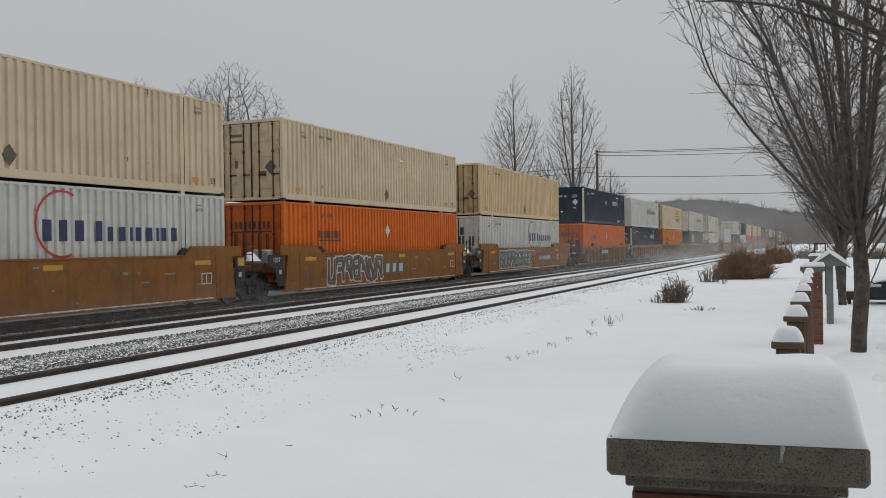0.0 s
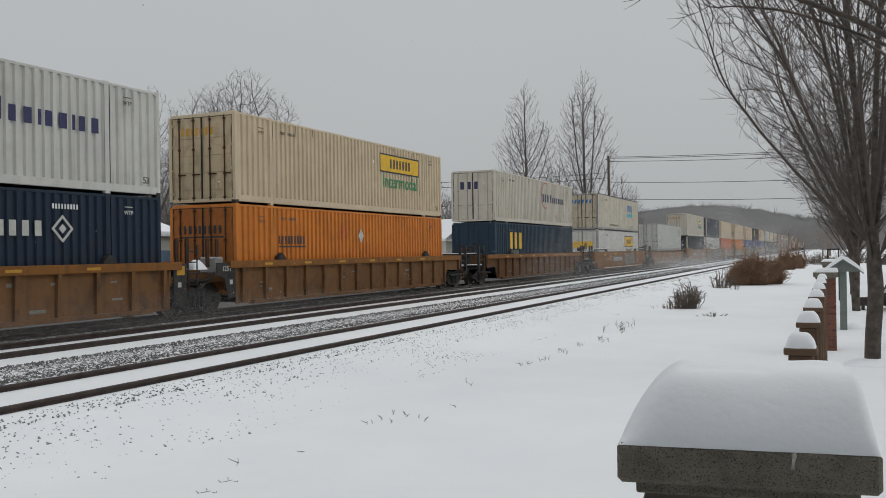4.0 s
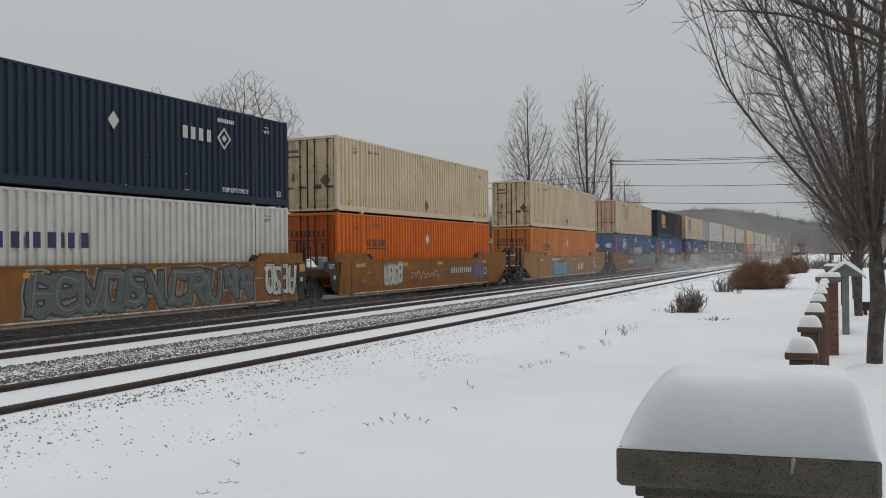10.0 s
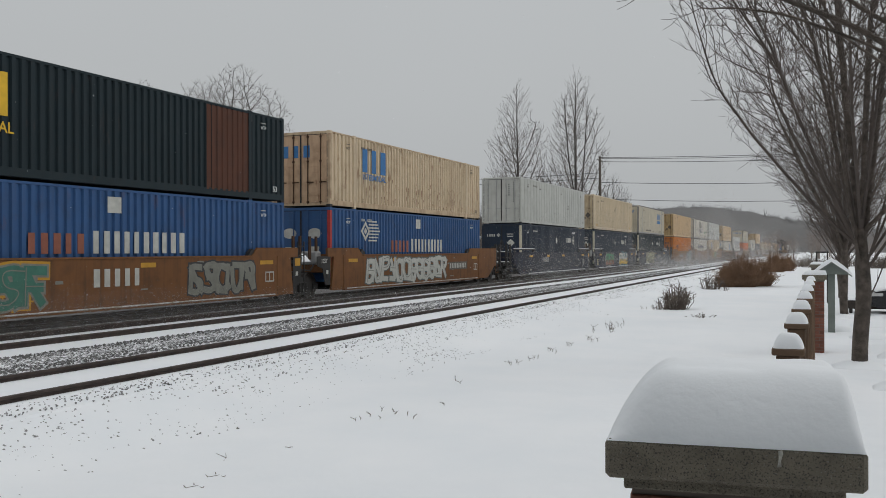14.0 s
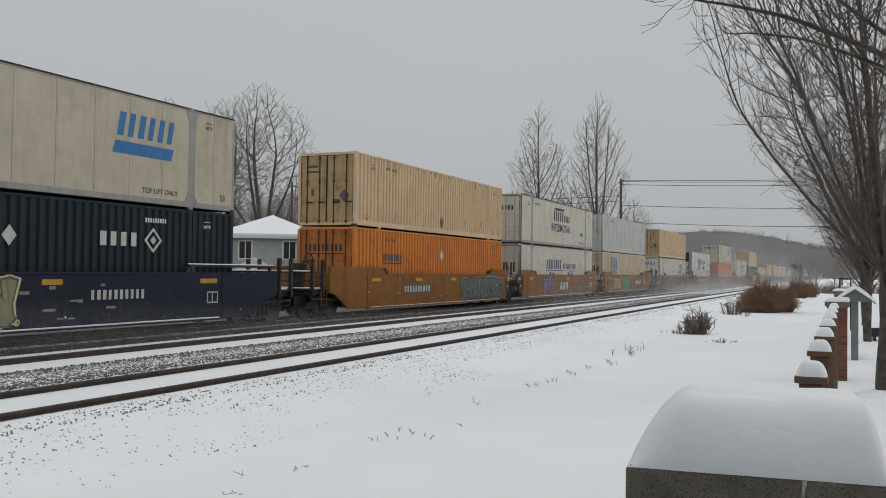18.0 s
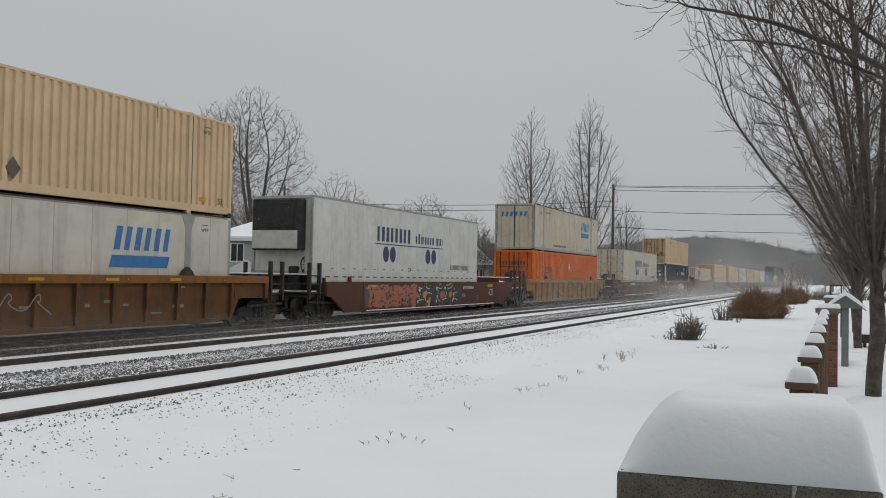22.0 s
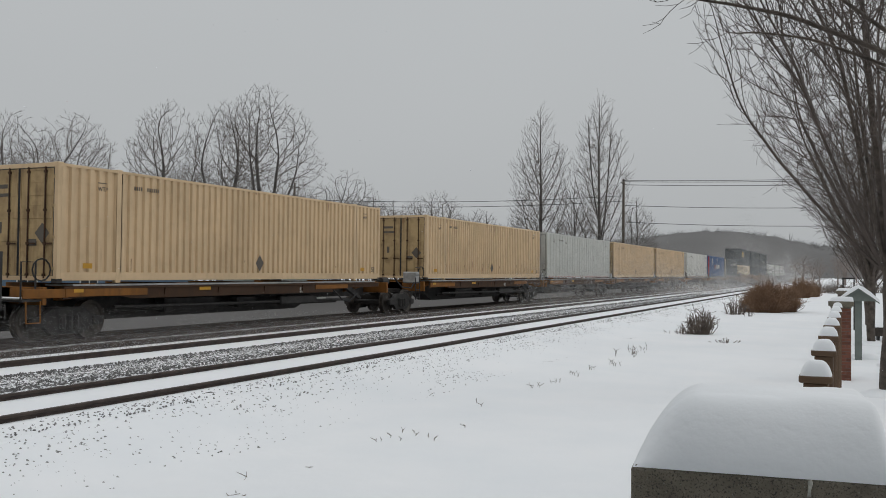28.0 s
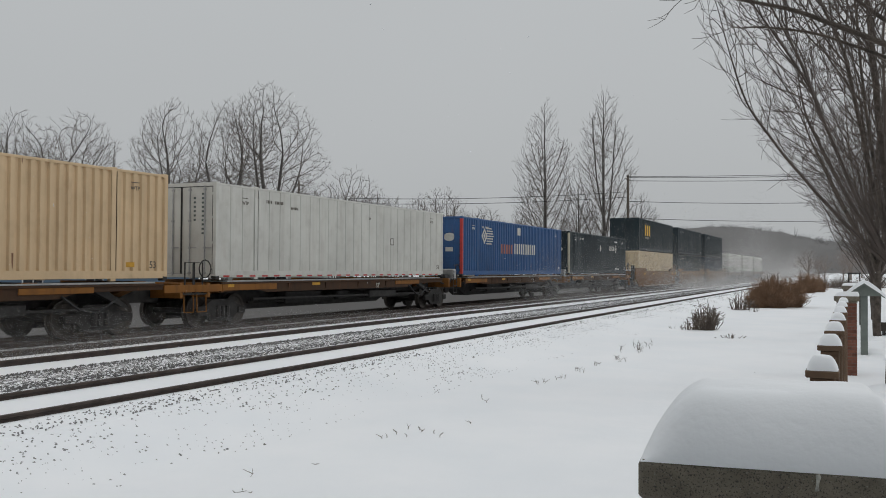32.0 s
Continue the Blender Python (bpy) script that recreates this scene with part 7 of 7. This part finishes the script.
            part("valve_box", Build().box(0.6, 1.25, -0.95, -0.6, 1.25, 1.75, 0.04), GALV, car, "grey valve box")
        else:
            part("joint_casting", Build().box(-0.3, 0.3, L + re, L + 2.4 - 0.8, 0.84, 0.98, 0.03), STEEL, car)
            if style != "spine":
                joint_gear(car, sx, L + re, 1)
            part("brake_cylinder", Build().ring([(0.06, -0.3), (0.17, -0.26), (0.17, 0.26), (0.06, 0.3)], (0.95, L + 0.95, 1.35), "y", 10), STEEL, car)
    if style != "spine":
        r = random.Random(seed * 3)
        flecks = [rect(r.uniform(0.9, L - 1.6), r.uniform(0.5, 1.42), r.uniform(0.08, 0.5), r.uniform(0.03, 0.09)) for _ in range(15)]
        tagged(on_side(car, flecks, "dull", "stencil", sx if style == "smooth" else sx - 0.1, "", 0.0015), kind="stuff")
    car_graffiti(car, sx if style == "smooth" else (sx + 0.02 if style == "ribs" else 1.44), graffiti, seed)
    return car

# ---- the train, car by car: place of the container's front at the start, car, upper load, lower load
Unit = namedtuple("Unit", "y car paint front rear upper lower marks")
R, S, P = "ribbed", "smooth", "panel"
TRAIN = [
    Unit(7.20, "smooth", "yellow_car", "joint", "joint", ("cream", "plain", R), ("white", "stg", R), [("scrawl", 1.0, 0.6, 6.0, 0.8, ["mud"]), ("scrawl", 8.5, 0.8, 3.5, 0.8, ["mud"])]),
    Unit(26.72, "smooth", "yellow_car", "joint", "joint", ("cream", "plain", R), ("orange", "schneider", R), [("piece", 2.6, 0.34, 4.6, 1.15, ["mud", "silver"]), ("plate", 7.5, 0.72, 2.1, 0.36, ["x", 3]), ("num", 1.0, 0.62, 0.5, 0.5, ["mud", "53"])]),
    Unit(46.38, "smooth", "yellow_car", "joint", "end", ("tan", "plain", R), ("white", "stg", R), [("piece", 2.6, 0.36, 6.0, 1.15, ["slate", "silver", "mud"]), ("plate", 10.5, 0.82, 2.7, 0.24, ["x", 10]), ("num", 1.0, 0.62, 0.5, 0.5, ["mud", "53"])]),
    Unit(70.00, "ribs", "brown_car", "end", "joint", ("navy", "umax", R), ("orange", "schneider", R), [("plate", 5.3, 1.0, 2.6, 0.26, ["x", 9])]),
    Unit(89.53, "ribs", "brown_car", "joint", "joint", ("white", "stg", R), ("navy", "umax", R), [("num", 7.6, 0.62, 0.5, 0.45, ["mud", "53"])]),
    Unit(109.12, "ribs", "brown_car", "joint", "end", ("cream", "hunt", R), ("amber", "schneider", R), []),
    Unit(132.70, "ribs", "rust_car", "end", "end", ("bone", "stg", R), ("slate_blue", "csx_yellow", R), []),
    Unit(156.58, "smooth", "yellow_car", "end", "end", ("ivory", "marten", S), ("white", "hunt_white", S), [("piece", 9.0, 0.40, 4.0, 1.1, ["dull", "black"]), ("plate", 4.6, 0.85, 3.4, 0.3, ["x", 10]), ("scrawl", 2.0, 0.6, 2.0, 0.8, ["silver"]), ("num", 14.0, 0.8, 0.5, 0.5, ["mud", "56"])]),
    Unit(181.0, "smooth", "yellow_car", "end", "end", ("grey", "premier", "trailer"), None, [("scrawl", 9.5, 0.6, 3.4, 0.9, ["silver"]), ("scrawl", 9.5, 0.75, 3.4, 0.5, ["mud"])]),
    Unit(204.78, "smooth", "yellow_car", "end", "joint", ("bone", "hunt", R), ("dark", "umax", R), [("plate", 3.6, 0.86, 3.1, 0.28, ["x", 10]), ("num", 7.4, 0.86, 0.3, 0.3, ["silver", "8"]), ("scrawl", 11.6, 0.5, 3.0, 0.9, ["silver"])]),
    Unit(224.34, "smooth", "yellow_car", "joint", "joint", ("navy", "umax", R), ("white", "stg", R), [("piece", 5.1, 0.32, 4.6, 1.22, ["slate", "black", "dull"]), ("piece", 9.9, 0.32, 3.9, 1.22, ["slate", "black", "dull"]), ("piece", 14.5, 0.40, 1.75, 1.2, ["silver", "black"])]),
    Unit(243.80, "smooth", "yellow_car", "joint", "end", ("cream", "plain", R), ("orange", "schneider", R), [("piece", 3.4, 0.5, 1.7, 1.0, ["silver", "dull"]), ("scrawl", 6.0, 0.6, 3.0, 0.6, ["silver"]), ("plate", 10.4, 0.9, 2.9, 0.26, ["x", 10]), ("piece", 13.4, 0.5, 1.3, 0.95, ["purple", "slate"]), ("num", 1.0, 0.55, 0.5, 0.5, ["mud", "53"])]),
    Unit(267.40, "smooth", "ochre_car", "end", "end", ("cream", "plain", R), ("amber", "schneider", R), [("piece", 4.0, 0.32, 3.2, 0.95, ["sky", "indigo"]), ("plate", 3.6, 1.3, 1.6, 0.2, ["x", 8]), ("word", 10.1, 0.62, 1.6, 0.5, ["silver", 4])]),
    Unit(290.86, "smooth", "umber_car", "end", "joint", ("rusty", "csx_faded", R), ("blue", "stack", R), [("piece", 6.5, 0.34, 5.2, 1.3, ["teal", "black", "dull", "mauve"]), ("piece", 11.7, 0.34, 4.6, 1.3, ["teal", "black", "dull", "mauve"]), ("scrawl", 1.2, 0.5, 2.0, 0.8, ["dull"]), ("plate", 3.5, 0.86, 2.7, 0.28, ["x", 10])]),
    Unit(310.46, "smooth", "umber_car", "joint", "joint", ("dark", "csx_dark", R), ("blue", "stack", R), [("piece", 2.6, 0.36, 3.0, 1.15, ["teal", "dull", "amber"]), ("word", 7.1, 0.86, 1.6, 0.46, ["silver", 5]), ("piece", 10.8, 0.36, 3.3, 1.1, ["dull", "black"])]),
    Unit(329.78, "smooth", "umber_car", "joint", "end", ("rusty", "csx_blue", R), ("blue", "stack", R), [("piece", 2.5, 0.34, 8.4, 1.22, ["silver", "slate"]), ("plate", 11.4, 0.9, 2.4, 0.24, ["x", 10])]),
    Unit(353.30, "smooth", "navy_car", "end", "joint", ("grey", "code", P), ("navy", "umax", R), [("word", 4.0, 1.0, 2.0, 0.3, ["grey", 6])]),
    Unit(372.72, "smooth", "navy_car", "joint", "joint", ("cream", "plain", R), ("navy", "umax", R), [("piece", 8.9, 0.36, 3.7, 1.22, ["silver", "black", "sky", "yellow"]), ("piece", 3.4, 0.40, 3.2, 1.1, ["green", "black", "grey", "brick"]), ("scrawl", 2.2, 0.45, 1.4, 1.05, ["grey"]), ("scrawl", 2.3, 0.55, 1.3, 0.9, ["silver"]), ("scrawl", 6.5, 0.5, 1.2, 1.0, ["silver"]), ("scrawl", 6.6, 0.45, 1.1, 1.1, ["grey"]), ("num", 8.15, 0.85, 0.3, 0.30, ["silver", "C"]), ("num", 0.2, 0.58, 0.5, 0.66, ["straw", "53"])]),
    Unit(392.13, "smooth", "navy_car", "joint", "end", ("drab", "marten", S), ("dark", "umax", R), [("piece", 3.2, 0.36, 4.8, 1.2, ["olive", "slate", "straw"]), ("word", 10.3, 0.95, 2.4, 0.24, ["silver", 10]), ("num", 1.2, 0.55, 0.5, 0.5, ["silver", "53"])]),
    Unit(415.79, "smooth", "yellow_car", "end", "joint", ("tan", "plain", R), ("amber", "schneider", R), [("plate", 3.9, 0.86, 2.8, 0.26, ["x", 10]), ("piece", 9.9, 0.32, 5.9, 1.15, ["slate", "black", "sky"])]),
    Unit(435.16, "smooth", "yellow_car", "joint", "joint", ("bone", "prime", S), ("bone", "alliance", S), [("piece", 3.6, 0.5, 2.2, 0.95, ["purple", "black"]), ("plate", 7.3, 0.66, 2.2, 0.46, ["x", 3]), ("scrawl", 12.0, 0.7, 2.0, 0.6, ["mud"])]),
    Unit(454.58, "smooth", "yellow_car", "joint", "end", ("grey", "code", P), ("cream", "csx_blue", R), [("patch", 6.1, 0.40, 2.4, 1.0, ["green"]), ("plate", 10.8, 0.86, 2.6, 0.26, ["x", 10]), ("piece", 2.8, 0.42, 2.4, 1.0, ["amber", "black"]), ("num", 1.0, 0.55, 0.5, 0.5, ["mud", "53"])]),
    Unit(478.18, "ribs", "rust_car", "end", "end", ("tan", "plain", R), ("bone", "marten", S), [("scrawl", 7.6, 0.6, 1.6, 0.7, ["dull"]), ("word", 5.2, 1.1, 1.0, 0.25, ["silver", 3])]),
    Unit(501.9, "smooth", "red_car", "end", "end", ("white", "alliance", "trailer"), None, [("wild", 1.2, 0.38, 4.2, 0.95, ["coral", "black", ["mud", "coral"]]), ("wild", 5.6, 0.37, 4.9, 0.97, ["black", "silver", ["coral", "amber", "black"]]), ("word", 10.95, 1.1, 1.3, 0.15, ["silver", 12]), ("word", 10.85, 0.72, 0.5, 0.16, ["dull", 3]), ("num", 12.75, 0.55, 0.5, 0.34, ["dull", "53"])]),
    Unit(524.84, "ribs", "ochre_car", "end", "end", ("drab", "marten", S), ("orange", "schneider", R), [("word", 9.3, 0.85, 1.0, 0.3, ["mud", 4])]),
    Unit(549.2, "smooth", "red_car", "end", "end", ("ivory", "alliance", "trailer"), None, [("plate", 3.6, 1.2, 2.2, 0.3, ["x", 9])]),
    Unit(572.40, "ribs", "brown_car", "end", "end", ("tan", "plain", R), ("navy", "umax", R), [("wild", 4.0, 0.42, 2.9, 0.9, ["brick", "dull", ["teal", "mud"]]), ("wild", 7.0, 0.42, 4.4, 0.9, ["silver", "black", ["mud", "dull"]])]),
    Unit(595.42, "smooth", "brown_car", "end", "end", ("cream", "csx_blue", R), None, [("plate", 4.0, 1.15, 2.5, 0.26, ["x", 8]), ("scrawl", 7.6, 0.7, 2.0, 0.6, ["dull"])]),
    Unit(616.3, "spine", "yellow_car", "end", "joint", ("tan", "plain", R), None, []),
    Unit(636.85, "spine", "yellow_car", "joint", "joint", ("tan", "plain", R), None, []),
    Unit(654.52, "spine", "yellow_car", "joint", "joint", ("grey", "code", P), None, []),
    Unit(672.25, "spine", "yellow_car", "joint", "joint", ("tan", "plain", R), None, []),
    Unit(690.0, "spine", "yellow_car", "joint", "end", ("tan", "plain", R), None, []),
    Unit(708.2, "spine", "yellow_car", "end", "joint", ("white", "code", P), None, []),
    Unit(726.6, "spine", "yellow_car", "joint", "joint", ("blue", "stack", R), None, []),
    Unit(744.6, "spine", "yellow_car", "joint", "end", ("dark", "umax", R), None, []),
    Unit(765.9, "smooth", "brown_car", "end", "joint", ("dark", "csx_yellow", R), ("cream", "plain", R), []),
    Unit(785.4, "smooth", "brown_car", "joint", "joint", ("dark", "dark", R), ("dark", "dark", R), []),
    Unit(805.0, "smooth", "brown_car", "joint", "end", ("dark", "dark", R), ("navy", "dark", R), []),
    Unit(828.5, "spine", "yellow_car", "end", "joint", ("white", "code", P), None, []),
    Unit(848.0, "spine", "yellow_car", "joint", "joint", ("white", "code", P), None, []),
    Unit(867.5, "spine", "yellow_car", "joint", "end", ("white", "code", P), None, []),
]
CAR_WORDS = dict(smooth="smooth-sided well car", ribs="rib-sided well car", spine="spine car")
COL_WORDS = dict(umber_car="rust-brown", rust_car="rusty umber", yellow_car="weathered yellow-brown", brown_car="grimy brown", ochre_car="ochre yellow", navy_car="dark navy", red_car="dark oxide-red")
MOVERS, ROLLING = [], []
Z_LOW, Z_SPINE = 0.535, 1.40
for i, u in enumerate(TRAIN):
    extra = " with graffiti on its side" if any(m[0] in ("piece", "wild", "scrawl") for m in u.marks) else " carrying containers"
    car = well_car(u.paint, u.car, u.front, u.rear, 100 + i, u.marks, f"{COL_WORDS[u.paint]} {CAR_WORDS[u.car]}{extra}")
    MOVERS.append((car, u.y, 0.0))
    ROLLING += [(w, u.y + y, k) for w, y, k in WHEELS]
    WHEELS.clear()
    if u.lower:
        MOVERS.append((container(*u.lower, i, "in a well", u.y > 760), u.y, Z_LOW))
        MOVERS.append((container(*u.upper, i + 50, "stacked on top", u.y > 760), u.y, Z_LOW + HC))
    elif u.upper[2] == "trailer":
        MOVERS.append((trailer(u.upper[0], u.upper[1], i, u.y == 501.9), {181.0: 183.18, 501.9: 499.08, 549.2: 550.65}[u.y], {181.0: 1.62, 501.9: 1.66, 549.2: 1.46}[u.y]))
    else:
        MOVERS.append((container(*u.upper, i, "on spine car", u.y > 760), u.y, Z_SPINE if u.car == "spine" else Z_LOW))


# ---- snow whirled up by the train: loose flakes in drifting clouds
def flake_cloud(label, count, x0, x1, y0, y1, height, size, seed):
    """count single snow crystals, thickest near the ground, each a small three-cornered plate."""
    rs = np.random.RandomState(seed)
    pos = np.stack([x0 + (x1 - x0) * rs.beta(2, 2, count), y0 + (y1 - y0) * rs.rand(count), GROUND_Z + height * rs.rand(count) ** 2.0 * (0.55 + 0.9 * rs.rand(count))], 1)
    gust = np.sin(pos[:, 1] * 0.11) + np.sin(pos[:, 1] * 0.043 + 1.3) + np.sin(pos[:, 0] * 0.6 + pos[:, 1] * 0.07)
    pos[:, 2] = GROUND_Z + (pos[:, 2] - GROUND_Z) * (1.0 + 0.3 * gust)
    a = rs.normal(size=(count, 3))
    a /= np.linalg.norm(a, axis=1)[:, None]
    c = np.cross(a, rs.normal(size=(count, 3)))
    c /= np.linalg.norm(c, axis=1)[:, None]
    s = (size * (0.6 + 0.8 * rs.rand(count)))[:, None]
    verts = np.stack([pos - a * s, pos + a * s * 0.6 + c * s * 0.9, pos + a * s * 0.6 - c * s * 0.9], 1).reshape(-1, 3)
    me = bpy.data.meshes.new("blowing_snow")
    me.vertices.add(count * 3)
    me.vertices.foreach_set("co", verts.ravel())
    me.loops.add(count * 3)
    me.loops.foreach_set("vertex_index", np.arange(count * 3, dtype=np.int32))
    me.polygons.add(count)
    me.polygons.foreach_set("loop_start", np.arange(0, count * 3, 3, dtype=np.int32))
    me.update(calc_edges=True)
    me.materials.append(FLAKE)
    return tagged(new("blowing_snow", me), label, "snow", kind="stuff")


FLAKE = plain("snow_crystal", (0.66, 0.65, 0.64), 0.8, 0, 0.02, 1, 0)
FLAKE.node_tree.nodes["Principled BSDF"].inputs["Alpha"].default_value = 0.21     # crystals let most light through
DUST = [
    flake_cloud("fine snow whirled up round the far train", 480000, -19, -11.5, 85, 330, 6.0, 0.033, 1),
    flake_cloud("fine snow whirled up beside the passing cars", 420000, -17.4, -13.6, 48, 150, 3.2, 0.0175, 2),
    flake_cloud("thin snow mist low over the rails", 210000, -17.2, -15.7, 13, 48, 0.8, 0.012, 3),
]
TAIL_DUST = flake_cloud("snow cloud drawn along by the last cars", 300000, -19, -11.5, 768, 1080, 5.0, 0.036, 4)


def falling_snow(count, seed):
    """Sparse flakes that fall through the air before the train."""
    rs = np.random.RandomState(seed)
    pos = np.stack([-20 + 24 * rs.rand(count), 2.5 + 26 * rs.rand(count), -0.3 + 44 * rs.rand(count)], 1)
    a, c = rs.normal(size=(count, 3)), rs.normal(size=(count, 3))
    s = 0.0042 * (0.6 + 0.9 * rs.rand(count))[:, None]
    verts = np.stack([pos - a * s, pos + c * s, pos + (a - c) * s], 1).reshape(-1, 3)
    me = bpy.data.meshes.new("falling_snow")
    me.from_pydata(verts.tolist(), [], np.arange(count * 3).reshape(-1, 3).tolist())
    me.materials.append(SNOW_CAP)
    return tagged(new("falling_snow", me), "sparse white snowflakes drifting down through the air", "snow", kind="stuff")


SNOWFALL = falling_snow(4200, 8)


def run(t):
    """Metres that the train has come along the track after t seconds."""
    return 21.4725 * t - 0.005265 * t ** 2 + 0.0001546 * t ** 3


def motions():
    for ob, y, z in MOVERS:
        walk(ob, [(t, pose(TRAIN_X, y - run(t), z)) for t in (0, 8, 16, 24, 32)])
    for w, y, k in ROLLING:                      # wheels turn while they roll past
        t0, t1 = max(0.0, (y - 62) / 21.47), min(32.0, (y - 6) / 21.47)
        times = [0.0] + [n / FPS for n in range(math.ceil(t0 * FPS), math.floor(t1 * FPS) + 1) if 0 < n < 32 * FPS] + [32.0]
        if len(times) > 2:
            turn = [min(max(t, times[1]), times[-2]) for t in times]
            walk(w, [(t, pose(0.757, k, 0.4826, math.degrees((run(q) - run(times[1])) / 0.4826))) for t, q in zip(times, turn)])
    walk(SNOWFALL, [(t, pose(0.12 * t, -0.10 * t, -1.1 * t)) for t in (0, 16, 32)])
    walk(TAIL_DUST, [(t, pose(0, -run(t), 0)) for t in (0, 8, 16, 24, 32)])
    for ob in DUST:
        walk(ob, [(t, pose(0.05 * t, -0.22 * t, 0)) for t in (0, 16, 32)])


motions()
